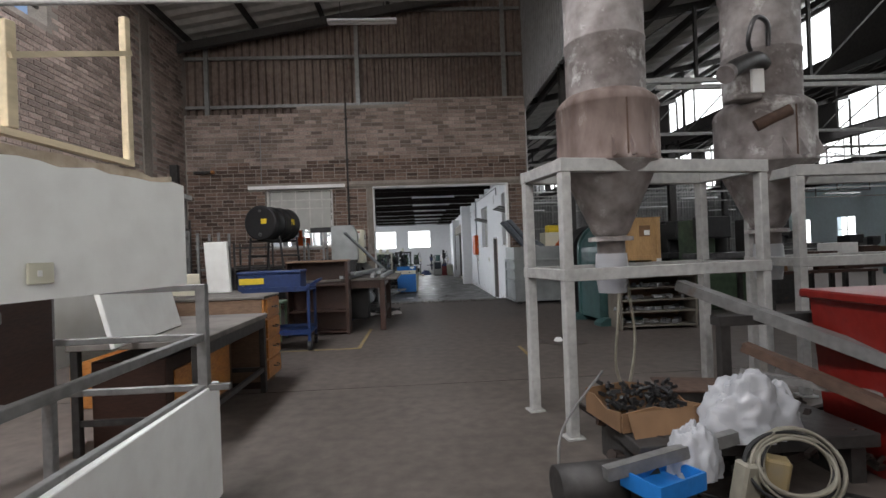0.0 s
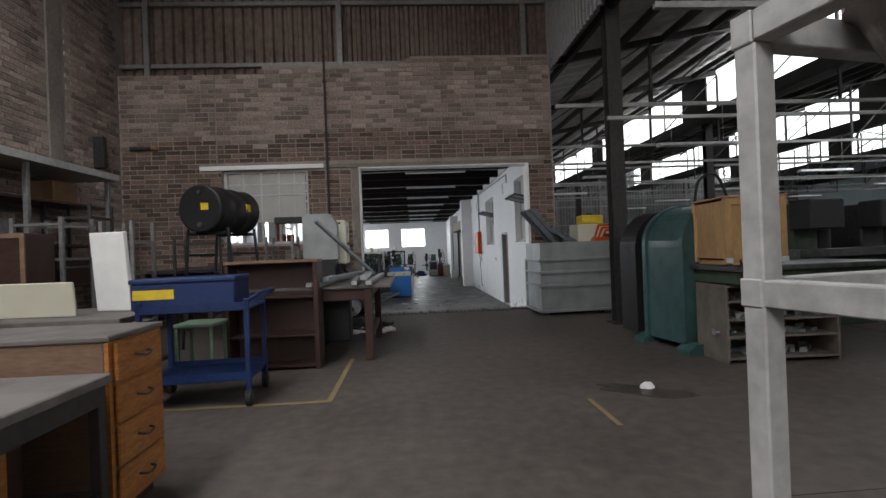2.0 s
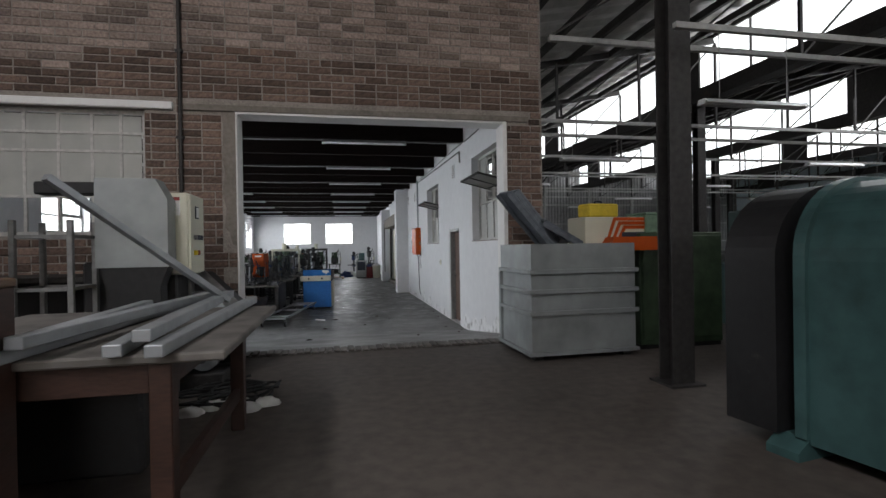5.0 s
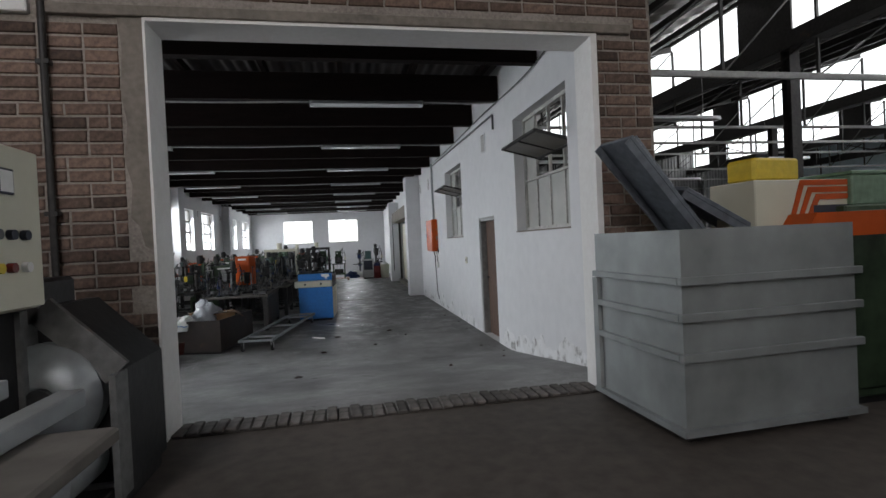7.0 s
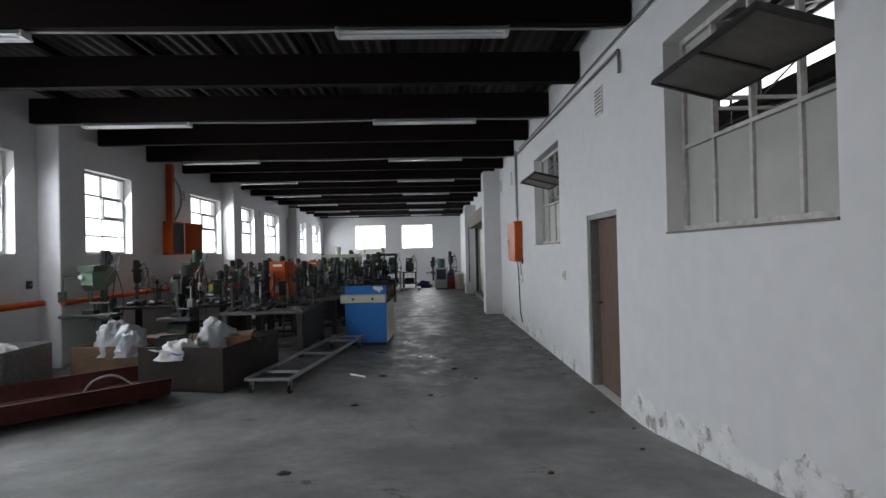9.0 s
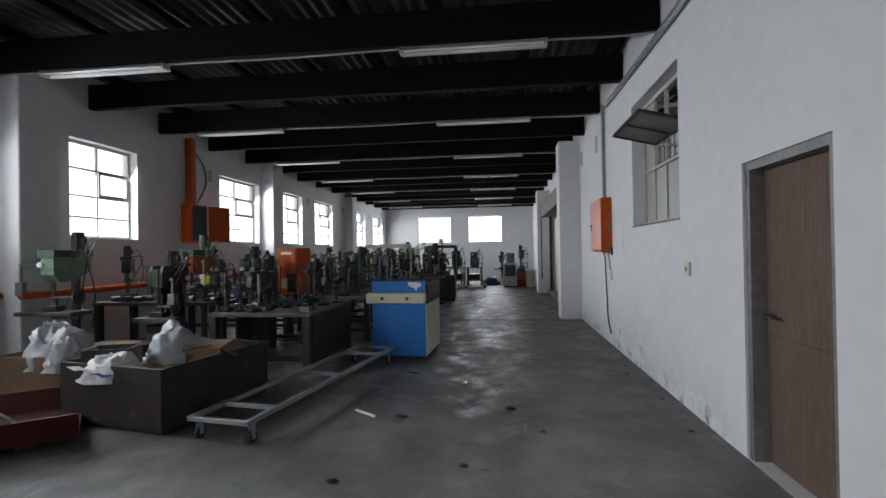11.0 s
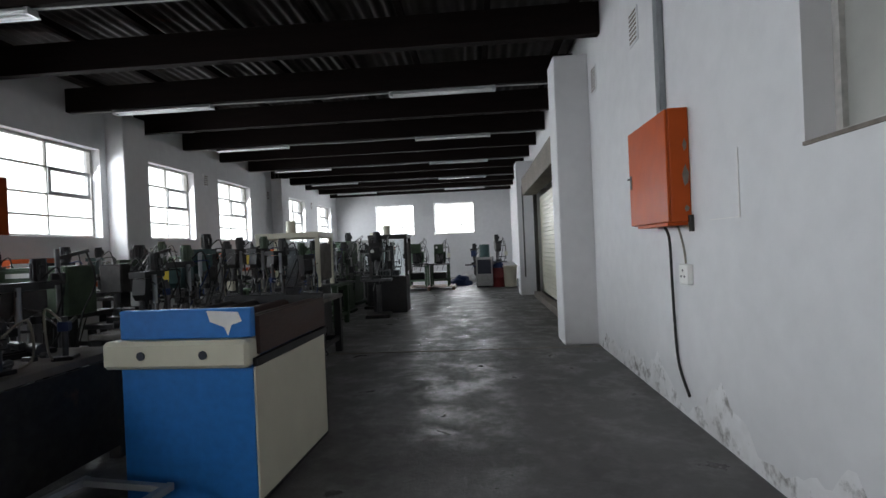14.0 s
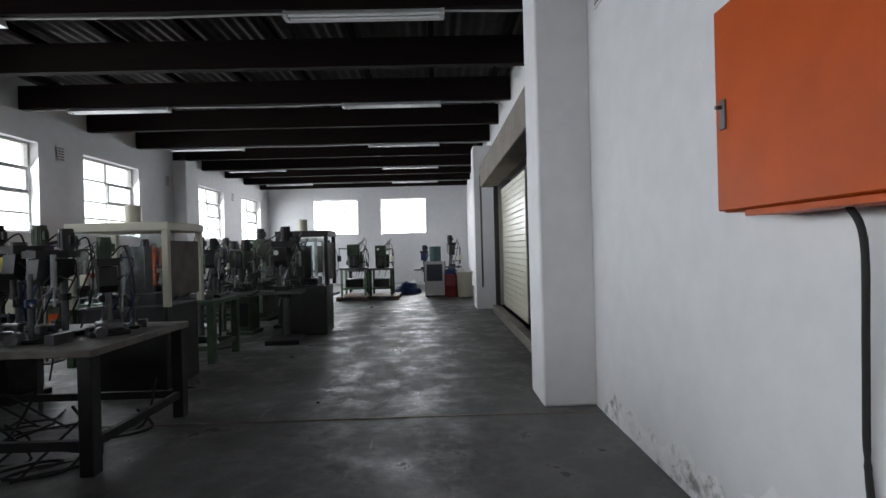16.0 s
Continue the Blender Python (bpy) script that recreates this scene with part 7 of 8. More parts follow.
def press_machine(at, turn, w, d, h, mat, mat2, label, motor=BLACK):
    """Floor-standing machine on the plan w by d: press, pillar drill or drilling unit on a welded frame."""
    rnd_ = random.Random(int(abs(at[0]) * 37 + at[1] * 11))
    ob_ = thing("floor_machine", label, "machine", (at[0], at[1], LOW), turn, "floor machines")
    kind_ = int(abs(at[0]) * 10 + at[1] * 10) % 3
    cx, tz = w / 2, h * 0.5
    if kind_ == 0:      # C-frame press on a pedestal
        part("bed", Shape().box(0.02, 0.02, 0, w - 0.02, d - 0.02, 0.06, 0.01).box(w * 0.14, d * 0.14, 0.06, w * 0.86, d * 0.9, tz * 0.9, 0.02), mat, ob_)
        part("door", Shape().box(w * 0.22, d * 0.14 - 0.012, tz * 0.2, w * 0.78, d * 0.14 - 0.001, tz * 0.75, 0.004), mat2, ob_)
        c_prof = [(d * 0.95, tz * 0.9), (d * 0.95, h * 0.95), (d * 0.85, h), (d * 0.2, h), (d * 0.12, h * 0.94), (d * 0.12, h * 0.80), (d * 0.45, h * 0.78), (d * 0.52, h * 0.72), (d * 0.52, tz * 1.12), (d * 0.45, tz * 0.9)]
        for x in (w * 0.3, w * 0.62):
            part("side_plate", Shape().prism(c_prof, "x", x, x + w * 0.08), mat, ob_)
        part("head", Shape().box(w * 0.385, d * 0.1, h * 0.8, w * 0.615, d * 0.5, h * 0.97, 0.012), mat2, ob_)
    elif kind_ == 1:    # pillar drill
        part("base", Shape().box(w * 0.05, 0, 0, w * 0.95, d, 0.07, 0.012), mat, ob_)
        part("pillar", Shape().rod((cx, d * 0.68, 0.07), (cx, d * 0.68, h * 0.97), 0.05, 16), MACHSTEEL, ob_)
        part("bracket", Shape().rod((cx, d * 0.68, tz * 0.86), (cx, d * 0.68, tz * 1.0), 0.08, 14).box(cx - 0.04, d * 0.2, tz * 0.9, cx + 0.04, d * 0.64, tz * 0.98), mat, ob_)
        part("head", Shape().prism([(d * 0.08, h * 0.80), (d * 0.2, h * 0.74), (d * 0.5, h * 0.74), (d * 0.9, h * 0.82), (d * 0.9, h * 0.93), (d * 0.08, h * 0.93)], "x", cx - 0.09, cx + 0.09), mat, ob_)
        part("belt_cover", Shape().prism([(cx - 0.12, d * 0.05), (cx + 0.12, d * 0.05), (cx + 0.13, d * 0.5), (cx + 0.07, d * 0.98), (cx - 0.07, d * 0.98), (cx - 0.13, d * 0.5)], "z", h * 0.932, h * 0.99), mat2, ob_)
    else:               # drilling unit on a welded frame
        for x in (0.03, w - 0.03):
            for y in (0.03, d - 0.03):
                part("leg", Shape().box(x - 0.03, y - 0.03, 0, x + 0.03, y + 0.03, tz - 0.03, 0.004), mat, ob_)
        for y in (0.03, d - 0.03):
            part("stretcher", Shape().box(0.06, y - 0.02, 0.18, w - 0.06, y + 0.02, 0.23), mat, ob_)
        part("gearbox", Shape().box(w * 0.2, d * 0.5, tz + 0.03, w * 0.8, d * 0.95, h * 0.78, 0.02), mat, ob_)
        part("slide", Shape().box(w * 0.3, d * 0.3, tz + 0.05, w * 0.7, d * 0.49, h * 0.9, 0.008), MACHSTEEL, ob_)
        part("head", Shape().box(w * 0.26, d * 0.05, h * 0.74, w * 0.74, d * 0.29, h * 0.95, 0.015), mat2, ob_)
        part("tank", Shape().box(w * 0.15, d * 0.2, 0.24, w * 0.85, d * 0.8, 0.24 + tz * 0.3, 0.02), BLACK, ob_)
    part("table", Shape().box(-w * 0.06, -d * 0.04, tz - 0.025, w * 1.06, d * 0.44, tz + 0.025, 0.006), MACHSTEEL, ob_)
    part("motor", finned_motor(Shape(), (cx, d * 0.74, h * (0.99 if kind_ < 2 else 0.78)), 0.085, h * 0.15), motor if kind_ else rnd_.choice((motor, STEELDARK)), ob_)
    part("spindle", Shape().rod((cx, d * 0.2, h * 0.66), (cx, d * 0.2, h * 0.8), 0.03, 10).rod((cx, d * 0.2, h * 0.58), (cx, d * 0.2, h * 0.66), 0.012, 8), MACHSTEEL, ob_)
    part("fixture", Shape().box(cx - 0.1, d * 0.1, tz + 0.026, cx + 0.1, d * 0.3, tz + 0.09, 0.006).rod((cx + 0.05, d * 0.2, tz + 0.09), (cx + 0.05, d * 0.2, tz + 0.2), 0.016, 8), BLACK, ob_)
    wheel = part("handwheel", Shape().turned([(0.085, 0), (0.10, 0.005), (0.10, 0.02), (0.085, 0.025), (0.085, 0.001)], n=18, m=pose(w * 0.98, d * 0.2, h * 0.62, 0, 90)), MACHSTEEL, ob_)
    for a in range(3):
        part("spoke", Shape().rod((w * 0.98 + 0.012, d * 0.2, h * 0.62), (w * 0.98 + 0.012, d * 0.2 + 0.09 * math.cos(a * 2.1), h * 0.62 + 0.09 * math.sin(a * 2.1)), 0.007, 6), MACHSTEEL, wheel)
    part("shaft", Shape().rod((cx, d * 0.2, h * 0.62), (w, d * 0.2, h * 0.62), 0.016, 8), MACHSTEEL, ob_)
    for k in range(3):
        a = rnd_.uniform(-0.06, 0.06)
        part("hose", Shape().hose([(cx + 0.06 * k, d * 0.5, h * 0.9), (w * 0.9 + a, d * (0.4 + 0.2 * k), h * (0.98 + 0.05 * k)), (w * (1.05 - 0.25 * k), d * 0.5, h * 0.66), (w * (0.9 - 0.3 * k), d * 0.6, h * 0.35)], 0.009, 6), (RUBBER, RUBBER, STEELGREY)[k], ob_)
    px = w * rnd_.choice((-0.05, 1.02))
    part("pendant_arm", Shape().bar((cx, d * 0.6, h * 0.86), (px, d * 0.1, h * 0.88), 0.03, 0.03).bar((px, d * 0.1, h * 0.89), (px, d * 0.1, h * 0.74), 0.025, 0.025), STEELGREY, ob_)
    part("pendant", Shape().box(px - 0.05, d * 0.1 - 0.04, h * 0.64, px + 0.05, d * 0.1 + 0.04, h * 0.745, 0.008), rnd_.choice((CREAM, STEELGREY, BLACK)), ob_)
    if rnd_.random() < 0.4:
        part("gauge", Shape().rod((w * 0.4, d * 0.02, h * 0.88), (w * 0.4, d * 0.1, h * 0.88), 0.035, 14), PAPER, ob_)


press_machine((-4.75, 19.95), 0, 0.7, 0.7, 1.62, PALEGREEN, GREEN, "pale green milling machine by the windows")
press_machine((-4.05, 21.85), -6, 0.55, 0.6, 1.62, ORANGE, GREEN, "orange and green machine by the windows", GREEN)
press_machine((-0.95, 28.55), 5, 0.55, 0.6, 1.55, BLACK, BLACK, "black oily drilling press by the aisle")
press_machine((-1.35, 30.2), 0, 0.6, 0.7, 1.5, STEELDARK, BLACK, "dark drilling press by the aisle")
press_machine((-2.6, 31.3), -8, 0.9, 0.8, 1.65, GREEN, PALEGREEN, "green press with a pale head")
press_machine((-3.9, 33.0), 6, 0.8, 0.8, 1.55, GREEN, BLACK, "dark green press by the windows")
press_machine((-2.9, 34.2), 0, 0.7, 0.7, 1.6, PALEGREEN, GREEN, "pale green press further back")
press_machine((-4.2, 36.2), 4, 0.8, 0.7, 1.5, BLACK, GREEN, "dark press by the windows")
press_machine((-2.2, 36.6), -6, 0.7, 0.7, 1.5, STEELDARK, ORANGE, "dark press with an orange head")
press_machine((-4.3, 28.4), 6, 0.8, 0.7, 1.5, GREEN, ORANGE, "green press with an orange head")
for k, (x, y, a, w, d, h, m1, m2) in enumerate((
        (-3.45, 20.3, -4, 0.5, 0.5, 1.38, BLACK, GREEN), (-3.3, 22.2, 7, 0.6, 0.6, 1.45, GREEN, BLACK), (-2.7, 23.6, -5, 0.55, 0.55, 1.42, BLACK, STEELDARK),
        (-3.6, 24.9, 3, 0.6, 0.55, 1.40, GREEN, GREEN), (-2.85, 25.95, -6, 0.5, 0.5, 1.35, STEELDARK, BLACK), (-2.45, 28.9, 4, 0.55, 0.6, 1.45, BLACK, GREEN),
        (-1.95, 29.6, -3, 0.5, 0.5, 1.40, GREEN, BLACK), (-3.6, 29.6, 8, 0.6, 0.5, 1.40, BLACK, BLACK), (-3.3, 32.2, -4, 0.6, 0.6, 1.45, STEELDARK, GREEN),
        (-1.55, 31.2, 6, 0.45, 0.5, 1.50, BLACK, BLACK), (-4.5, 31.6, 2, 0.6, 0.6, 1.4, GREEN, ORANGE), (-3.4, 35.6, -7, 0.6, 0.6, 1.4, GREEN, BLACK),
        (-1.2, 37.4, 5, 0.6, 0.6, 1.4, BLACK, GREEN), (-3.5, 38.2, 0, 0.7, 0.6, 1.45, BLACK, GREEN), (-4.6, 34.6, 3, 0.5, 0.6, 1.5, BLACK, BLACK))):
    press_machine((x, y), a, w, d, h, m1, m2, "oily workshop press crowded among the benches")
ob = thing("wooden_pallet", "wooden pallet carrying two green presses", "pallet", (-1.1, 34.7, LOW))
for i in range(7):
    part("board", Shape().box(0.0, 0.02 + 0.17 * i, 0.09, 1.7, 0.15 + 0.17 * i, 0.11), BROWNBOARD, ob)
for x in (0.0, 0.8, 1.6):
    part("bearer", Shape().box(x, 0.02, 0, x + 0.1, 1.17, 0.09), BROWNBOARD, ob)
LOW_KEEP = LOW
LOW = LOW + 0.11
press_machine((-1.0, 34.9), 0, 0.7, 0.75, 1.5, PALEGREEN, GREEN, "pale green press on the pallet", GREEN)
press_machine((-0.2, 34.85), 0, 0.62, 0.75, 1.45, GREEN, GREEN, "dark green press on the pallet")
LOW = LOW_KEEP


def guarded_machine(at, turn, w, d, z0, h, label, frame_mat):
    """A machine inside a framed guard with a clear front."""
    ob_ = thing("guarded_machine", label, "machine", (at[0], at[1], LOW), turn, "guarded machines")
    part("base", Shape().box(0.02, 0.02, 0, w - 0.02, d - 0.02, z0, 0.015), BLACK, ob_)
    for x in (0, w):
        for y in (0, d):
            part("post", Shape().box(x - 0.03, y - 0.03, z0, x + 0.03, y + 0.03, h, 0.004), frame_mat, ob_)
    part("hood", Shape().box(-0.04, -0.04, h, w + 0.04, d + 0.04, h + 0.09, 0.01), frame_mat, ob_)
    part("guard_pane", Shape().box(0.04, -0.012, z0 + 0.03, w - 0.04, -0.004, h - 0.03), GLASS, ob_, "scratched clear guard pane")
    part("slide", Shape().box(w * 0.25, d * 0.3, z0, w * 0.75, d * 0.7, z0 + 0.12).box(w * 0.35, d * 0.4, z0 + 0.12, w * 0.6, d * 0.6, h - 0.15), MACHSTEEL, ob_)
    part("side_panel", Shape().box(w + 0.005, 0.05, z0 + 0.1, w + 0.012, d - 0.05, h - 0.1), DUSTTOP, ob_)
    part("motor", Shape().rod((w * 0.4, d * 0.6, h + 0.09), (w * 0.4, d * 0.6, h + 0.3), 0.08, 14), CREAM, ob_)


guarded_machine((-2.05, 26.3), 0, 0.95, 0.7, 0.85, 1.62, "white-framed guarded machine with a clear pane", CREAM)
guarded_machine((-2.1, 33.0), 0, 0.9, 0.7, 0.75, 1.6, "grey-framed guarded machine at the aisle", STEELPALE)
guarded_machine((-0.95, 29.4), 0, 0.78, 0.6, 0.8, 1.62, "dark-framed guarded machine at the aisle", STEELDARK)

ob = thing("grey_cabinet", "grey steel cabinet with a blue motor on top", "cabinet", (1.3, 35.2, LOW), -6)
part("body", Shape().box(0, 0, 0.05, 0.55, 0.55, 1.0, 0.01), STEELPALE, ob)
# opening is a black plate standing in for a shaded hollow
part("opening", Shape().box(0.06, -0.012, 0.45, 0.5, -0.001, 0.92), INK, ob)
part("motor", Shape().rod((0.28, 0.28, 1.0), (0.28, 0.28, 1.42), 0.17, 18), TEAL, ob)
part("plinth", Shape().box(0.02, 0.02, 0, 0.53, 0.53, 0.05), BLACK, ob)
ob = thing("red_drum", "dark red drum with blue rags", "drum", (2.05, 35.35, LOW))
part("body", Shape().turned([(0.24, 0), (0.25, 0.02), (0.25, 0.3), (0.26, 0.31), (0.25, 0.33), (0.25, 0.62), (0.23, 0.63)]), material("dull_red_paint", (0.16, 0.02, 0.02), 0.5, amount=0.4), ob)
part("rags", Shape().cloth(0, 0, 0.60, 0.45, 0.45, 0.2, 71), BLUE, ob, "blue rags")
ob = thing("yellow_drum", "pale yellow plastic tub with waste", "tub", (2.42, 35.2, LOW))
part("body", Shape().turned([(0.19, 0), (0.20, 0.02), (0.23, 0.66), (0.25, 0.67), (0.25, 0.70), (0.21, 0.70)]), CREAM, ob)
part("waste", Shape().cloth(0, 0, 0.68, 0.36, 0.36, 0.16, 72), PAPER, ob)
press_machine((1.9, 36.6), 10, 0.5, 0.5, 1.55, STEELDARK, BLACK, "dark drill standing by the far wall")
press_machine((0.9, 38.2), -8, 0.6, 0.5, 1.3, BLUE, BLACK, "blue machine by the far wall")
for k, (x, y, a) in enumerate(((0.75, 36.5, 10), (1.0, 37.3, -20), (2.3, 37.6, 30))):
    tagged(part("floor_heap", Shape().cloth(x, y, LOW, 0.7, 0.5, 0.35, 90 + k, 14), (BLUE, PAPER, DARKWOOD)[k]), ("heap of blue rags on the far floor", "heap of white paper on the far floor", "heap of dark scrap on the far floor")[k], "waste")

# debris on the floor
for k, (x, y, w) in enumerate(((0.95, 17.9, 0.07), (0.1, 17.6, 0.09), (1.55, 18.6, 0.05), (-0.1, 15.6, 0.10), (1.75, 15.4, 0.05), (2.6, 17.1, 0.05), (0.3, 18.9, 0.12), (1.3, 19.2, 0.10), (2.75, 18.7, 0.05), (2.8, 19.6, 0.04), (2.7, 20.6, 0.05), (0.8, 20.1, 0.04), (2.82, 16.6, 0.05), (2.6, 15.9, 0.04))):
    z = white_floor_z(x, y)
    tagged(part("floor_scrap", Shape().cloth(x, y, z + 0.003, w, w * 0.6, 0.012 + 0.08 * w, 100 + k, 7), (OIL, DARKWOOD, OIL, PAPER)[k % 4 if k > 7 else k % 3]), "small scrap lying on the concrete", "scrap", "floor scraps")
ob = tagged(part("marker_stick", Shape().rod((-0.16, 19.02, LOW + 0.015), (0.06, 18.86, LOW + 0.015), 0.013, 8), PAPER), "white stick lying on the concrete", "stick")

rnd = random.Random(77)
for k in range(16):
    x, y = rnd.uniform(-3.9, -1.3), rnd.uniform(22.0, 33.0)
    ob = thing("machine_mast", "slim steel mast with clamp and cable", "mast", (x, y, LOW), rnd.uniform(0, 90), "machine masts")
    h = rnd.uniform(1.25, 1.62)
    part("pole", Shape().rod((0, 0, 0.02), (0, 0, h), 0.02, 10), rnd.choice((MACHSTEEL, STEELGREY, BLACK)), ob)
    part("foot", Shape().box(-0.14, -0.14, 0, 0.14, 0.14, 0.02), BLACK, ob)
    part("clamp", Shape().box(-0.05, -0.06, h - 0.3, 0.05, 0.06, h - 0.2, 0.008), BLACK, ob)
    part("arm", Shape().bar((0, 0, h - 0.08), (0.22, 0.05, h - 0.02), 0.03, 0.03), STEELDARK, ob)
    part("cable", Shape().hose([(0.2, 0.05, h - 0.03), (0.26, 0.08, h - 0.3), (0.15, 0.1, h - 0.6), (0.05, 0.05, 0.3)], 0.008, 6), RUBBER, ob)
s = Shape()
for k in range(10):
    x, y = rnd.uniform(-2.2, -0.75), rnd.uniform(24.4, 25.4)
    s.hose([(x + 0.2 * math.sin(1.7 * a + k), y + 0.2 * math.cos(1.3 * a + k), LOW + 0.015 + 0.1 * (a == 0) + 0.35 * (a == 5)) for a in range(6)], 0.01, 6)
tagged(part("cable_tangle", s, RUBBER), "tangled cables on the floor under the bench", "cables", kind="stuff")
structure("trim_floor_joint", Shape().box(XL, 25.28, LOW - 0.01, XR, 25.305, LOW + 0.0055), CEMENT, "pale joint line across the concrete", "joint")
s = Shape()
for (x0, y0, x1, y1) in ((-5, 5.5, 6.0, 5.62), (6.0, 5.6, 6.2, 12.9)):
    s.bar((x0, y0, 0.0), (x1, y1, 0.0), 0.004, 0.006)
structure("trim_hall_joint", s, OIL, "dark joint lines in the hall concrete", "joint")


# small fixtures standing among the bench machines
def fixture(at, turn, h, seed):
    rnd_ = random.Random(seed)
    ob_ = thing("fixture_stand", "small oily steel fixture stand with clamp arm", "tool", at, turn, "fixture stands")
    part("foot", Shape().box(-0.06, -0.06, 0, 0.06, 0.06, 0.025, 0.006), BLACK, ob_)
    part("column", Shape().rod((0, 0, 0.025), (0, 0, h), 0.018, 10), MACHSTEEL, ob_)
    z = h * rnd_.uniform(0.55, 0.9)
    part("clamp", Shape().box(-0.035, -0.03, z - 0.03, 0.035, 0.03, z + 0.03, 0.006), rnd_.choice((BLACK, GREEN, STEELDARK, BLUE)), ob_)
    part("arm", Shape().rod((0.03, 0, z), (0.17, 0, z + rnd_.uniform(-0.02, 0.06)), 0.011, 8), MACHSTEEL, ob_)
    part("lever", Shape().rod((0, 0.03, z), (rnd_.uniform(-0.1, 0.1), 0.12, z + 0.1), 0.007, 6), MACHSTEEL, ob_)
    part("air_hose", Shape().hose([(0.02, 0, z), (-0.12, 0.05, z + 0.12), (-0.16, 0.03, z - 0.1), (-0.08, 0.04, 0.02)], 0.007, 6), (BLUE, RUBBER, HOSE)[seed % 3], ob_)


rnd = random.Random(31)
for bx, by, w, d, h, n_ in ((-2.50, 20.36, 1.36, 1.75, 0.77, 12), (-2.35, 24.30, 1.75, 1.18, 0.80, 8), (-3.0, 27.45, 1.85, 0.85, 0.79, 7), (-4.6, 20.9, 2.0, 0.8, 0.86, 4), (-4.7, 23.2, 2.0, 0.8, 0.86, 4), (-4.7, 25.6, 2.0, 0.8, 0.86, 4), (-1.9, 22.65, 0.9, 1.3, 0.77, 5)):
    for i in range(n_):
        fixture((bx + rnd.uniform(0.1, w - 0.1), by + rnd.uniform(0.1, d - 0.1), LOW + h), rnd.uniform(0, 360), rnd.uniform(0.2, 0.62), rnd.randrange(900))
# waste heaped in the tub
ob = thing("bottle_crate", "black plastic crate of waste standing in the tub", "crate", (-2.42, 18.72, LOW + 0.40), 18)
for a, b, c_, d in ((-0.2, -0.15, 0.2, -0.138), (-0.2, 0.138, 0.2, 0.15), (-0.2, -0.137, -0.188, 0.137), (0.188, -0.137, 0.2, 0.137)):
    part("wall", Shape().box(a, b, 0, c_, d, 0.26), BLACK, ob)
part("base", Shape().box(-0.187, -0.137, 0, 0.187, 0.137, 0.012), BLACK, ob)
for k in range(9):
    x, y = rnd.uniform(-2.5, -1.75), rnd.uniform(18.4, 19.4)
    o = tagged(part("paper_sheet", Shape().prism([(-0.15, 0), (-0.05, 0.02), (0.06, 0.005), (0.15, 0.03), (0.15, 0.034), (0.06, 0.01), (-0.05, 0.025), (-0.15, 0.004)], "y", -0.1, 0.1), (PAPER, CARD, PAPER, BRIGHTBLUE)[k % 4]), ("loose white sheet on the waste", "loose brown sheet on the waste", "loose white sheet on the waste", "scrap of blue foil on the waste")[k % 4], "paper", "sheets on the waste")
    o.matrix_world = pose(x, y, LOW + 0.42 + 0.02 * k, rnd.uniform(-18, 18), rnd.uniform(-12, 12), rnd.uniform(0, 360))

# ---------------------------------------------------------------- bricks, last
def brick_mesh(name, w, h, d, seed):
    """One worn brick: face with chipped rounded edges; local x along the wall, y out of the wall (negative)."""
    r_ = random.Random(seed)
    e = 0.006
    j = lambda: r_.uniform(-0.003, 0.003)
    vs_ = [(-w / 2 + j(), 0, -h / 2 + j()), (w / 2 + j(), 0, -h / 2 + j()), (w / 2 + j(), 0, h / 2 + j()), (-w / 2 + j(), 0, h / 2 + j())]
    vs_ += [(x * (1 - 2 * e / w), -d + j() * 0.6, z * (1 - 2 * e / h)) for x, y, z in vs_]
    fs_ = [(4, 5, 6, 7), (0, 1, 5, 4), (1, 2, 6, 5), (2, 3, 7, 6), (3, 0, 4, 7)]
    return vs_, fs_


CH, CW, JT = 0.0902, 0.272, 0.014
SHAPES = [(brick_mesh("brick", CW - JT, CH - JT, 0.012, i), brick_mesh("brick", CW / 2 - JT, CH - JT, 0.012, 50 + i)) for i in range(6)]


def piece_mesh(name, vs_, fs_, mat):
    me = bpy.data.meshes.new(name)
    me.from_pydata(vs_, [], fs_)
    me.materials.append(mat)
    me.update()
    return me


MESHES = {}
for i, (full, half) in enumerate(SHAPES):
    for j, (vs_, fs_) in enumerate((full, half)):
        MESHES[i, j] = piece_mesh("brick", vs_, fs_, BRICK)


def free(x0, x1, z0, z1, holes):
    return all(x1 <= a + 0.001 or x0 >= b - 0.001 or z1 <= c_ + 0.001 or z0 >= d - 0.001 for a, b, c_, d in holes)


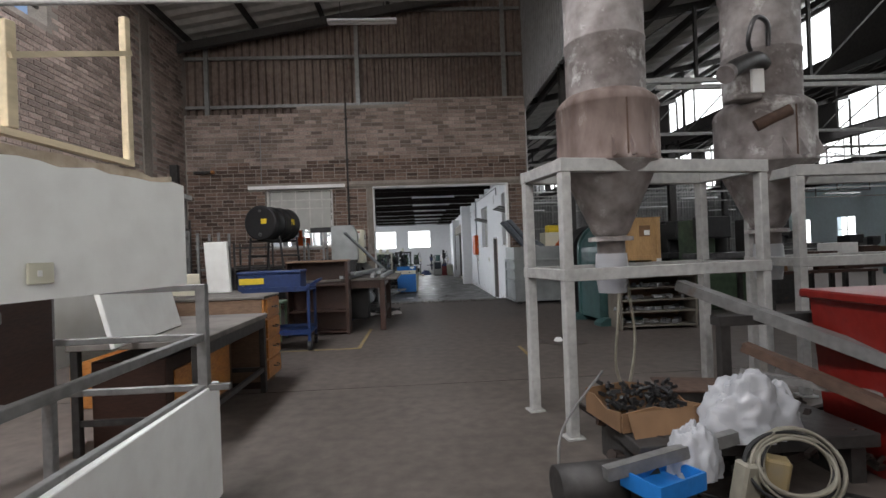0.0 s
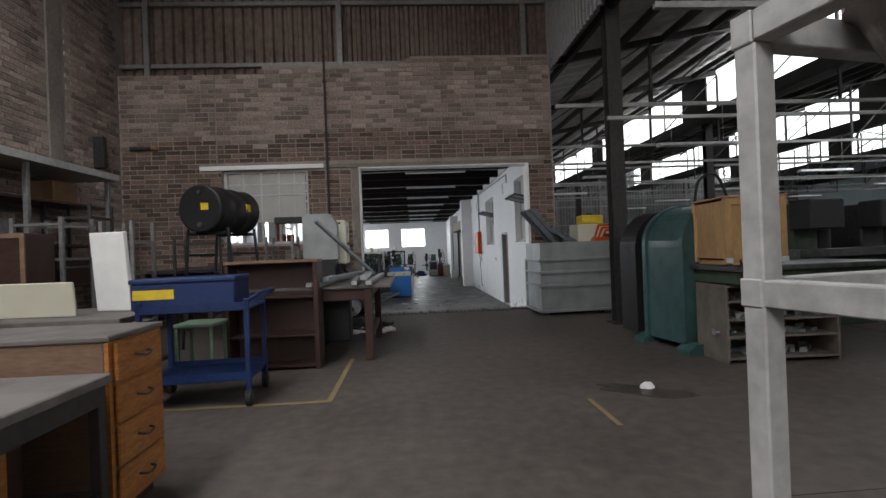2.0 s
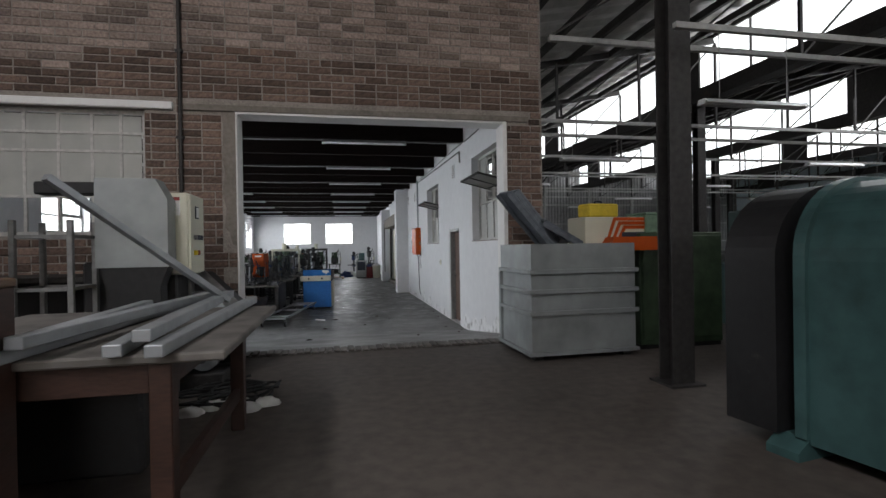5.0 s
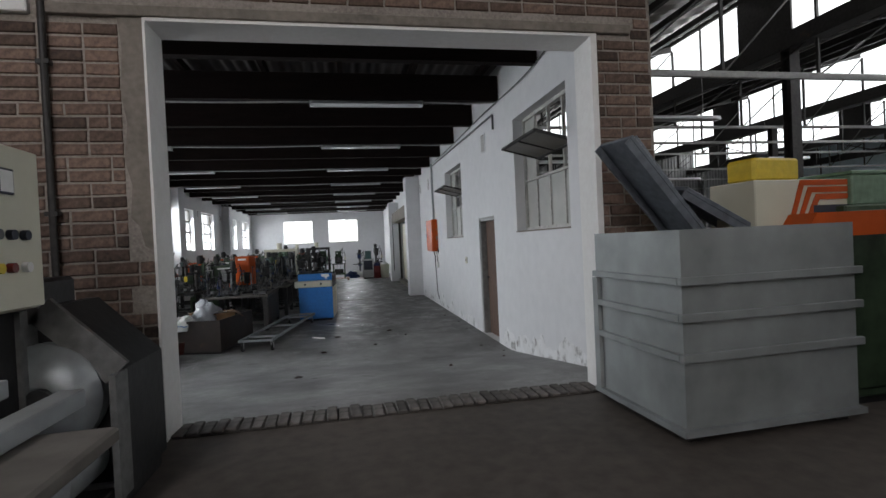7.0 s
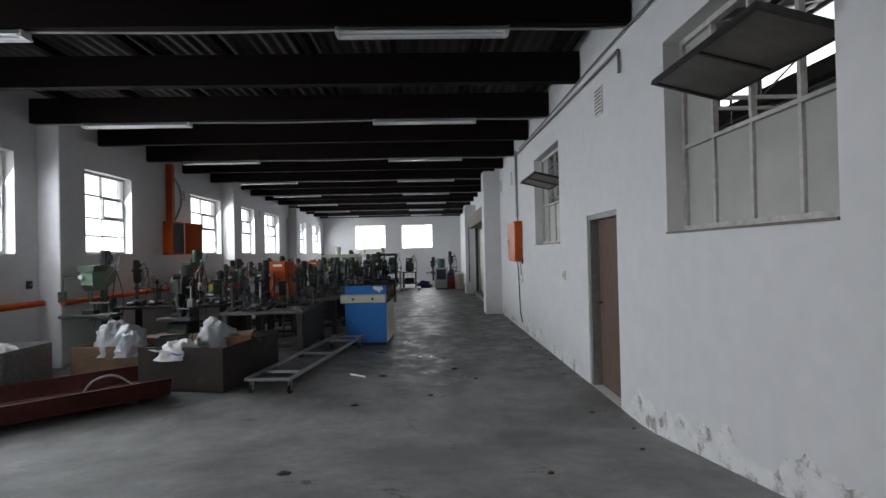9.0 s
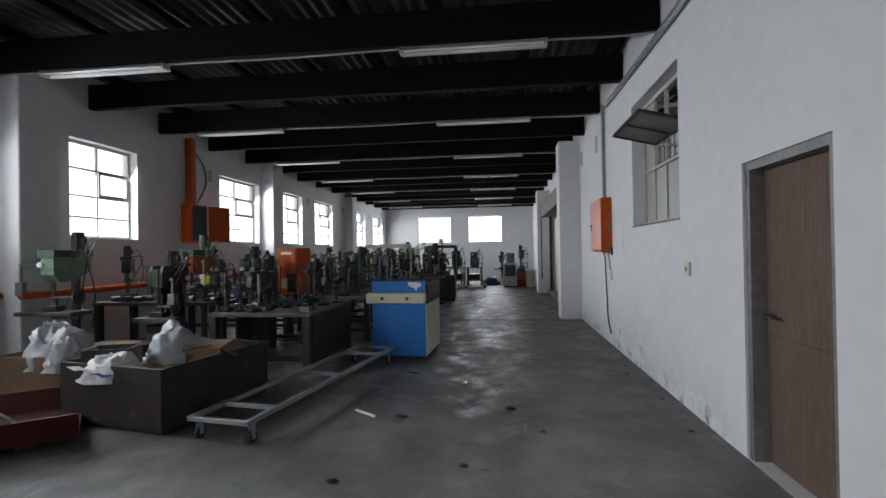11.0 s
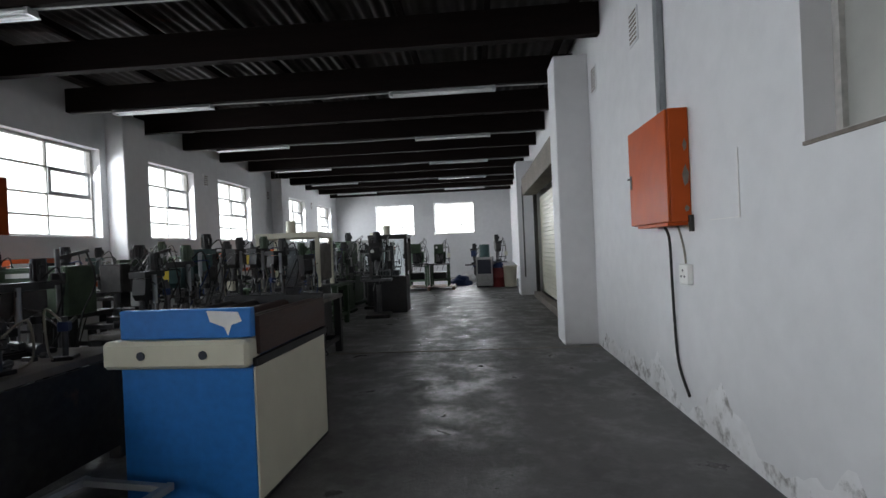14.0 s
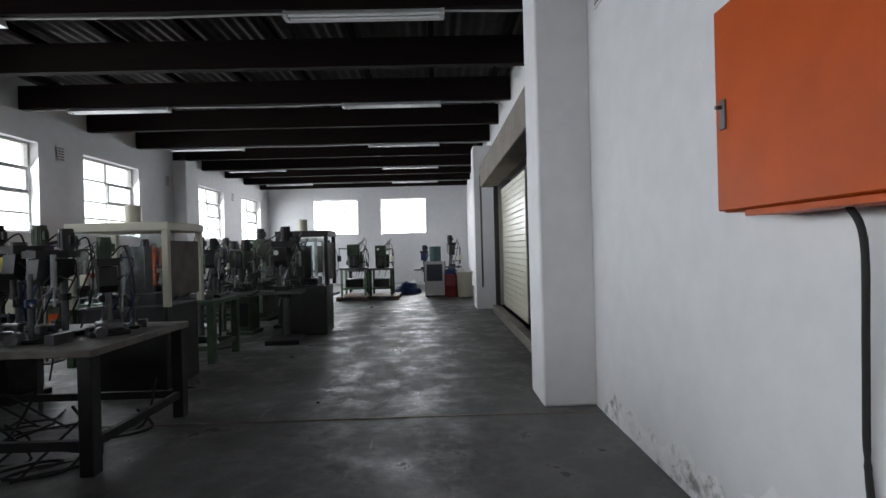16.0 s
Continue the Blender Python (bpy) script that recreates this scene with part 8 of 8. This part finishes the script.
rnd = random.Random(31)
HOLES = [(-0.745, 2.58, -1, 2.92), (-0.90, -0.745, 1.35, 2.92), (HWIN[0], HWIN[1], HWIN[2], HWIN[3]), (-1.33, 2.93, 2.92, 3.005), (-3.77, -1.41, 2.92, 3.015)]
rest = {"low": ([], []), "high": ([], [])}
near = 0
for row in range(57):
    z = 0.045 + CH * row
    x = -5.2 - (CW / 2 if row % 2 else 0)
    while x < 3.1:
        w = CW / 2 if rnd.random() < 0.10 else CW
        x0, x1 = max(x, -5.22), min(x + w, 3.11)
        top = 4.78 if x1 < -2.5 else 4.95 if x1 < 0.35 else 5.09
        if z + CH / 2 <= top + 0.01 and x1 - x0 > 0.06:
            if not free(x0, x1, z - CH / 2, z + CH / 2, HOLES):
                for a in (-0.745, -0.90, HWIN[0], -1.33, -3.77):
                    if x0 < a < x1 and free(x0, a, z - CH / 2, z + CH / 2, HOLES):
                        x1 = a
                for b in (2.58, HWIN[1], 2.93, -1.41):
                    if x0 < b < x1 and free(b, x1, z - CH / 2, z + CH / 2, HOLES):
                        x0 = b
            if free(x0, x1, z - CH / 2, z + CH / 2, HOLES) and x1 - x0 > 0.05:
                whole = abs(x1 - x0 - CW) < 0.002
                half = abs(x1 - x0 - CW / 2) < 0.002
                k = rnd.randrange(6)
                if (whole or half) and near < 290 and -2.6 < x0 < 3.0 and 0.9 < z < 3.6 and (x0 < -0.80 or x0 > 2.5 or z > 2.95):
                    ob = new("brick", MESHES[k, 0 if whole else 1])
                    ob.parent = wall_brick
                    ob.location = ((x0 + x1) / 2, BW + 0.012, z)
                    near += 1
                else:
                    vs_, fs_ = SHAPES[k][0]
                    sx = (x1 - x0 - JT) / (CW - JT)
                    # courses above about 3.55 m use the paler brick
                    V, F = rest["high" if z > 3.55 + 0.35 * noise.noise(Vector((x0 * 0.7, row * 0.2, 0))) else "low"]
                    q = len(V)
                    V += [((x0 + x1) / 2 + vx * sx, BW + 0.012 + vy, z + vz) for vx, vy, vz in vs_]
                    F += [tuple(i + q for i in f_) for f_ in fs_]
        x += w
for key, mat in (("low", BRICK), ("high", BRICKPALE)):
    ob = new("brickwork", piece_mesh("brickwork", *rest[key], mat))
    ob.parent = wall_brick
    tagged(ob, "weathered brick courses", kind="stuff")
V, F = [], []
for row in range(72):
    z = 0.045 + CH * row
    y = -1.0 - (CW / 2 if row % 2 else 0)
    while y < 13.0:
        y1 = min(y + CW, 13.09)
        if not (11.25 - CW < y < 11.55 and z > 3.2) and y1 - y > 0.06 and not (y1 > 5.6 and y < 8.7 and 4.91 < z < 5.59):
            vs_, fs_ = SHAPES[rnd.randrange(6)][0]
            sx = (y1 - y - JT) / (CW - JT)
            q = len(V)
            V += [(-5.242 - vy, (y + y1) / 2 + vx * sx, z + vz) for vx, vy, vz in vs_]
            F += [tuple(i + q for i in f_[::-1]) for f_ in fs_]
        y += CW
ob = new("brickwork", piece_mesh("brickwork", V, F, BRICKPALE))
ob.parent = wall_left
tagged(ob, "pale brick courses", kind="stuff")

# brick-on-edge threshold in the doorway
sill = structure("floor_threshold", Shape().box(-0.73, 13.12, -0.02, 2.60, 13.40, 0.004), OIL, "worn brick-on-edge threshold in the doorway", "threshold")
tb = []
for i in range(4):
    me = Shape().box(-0.037, -0.125, 0, 0.037, 0.125, 0.016 + 0.004 * i, 0.006).mesh("brick")
    me.materials.append(THRESH)
    tb.append(me)
for i in range(37):
    ob = new("brick", tb[rnd.randrange(4)])
    ob.parent = sill
    ob.location = (-0.68 + 0.0885 * i, 13.26 + rnd.uniform(-0.01, 0.01), 0.004)
    ob.rotation_euler = (0, 0, rnd.uniform(-0.06, 0.06))
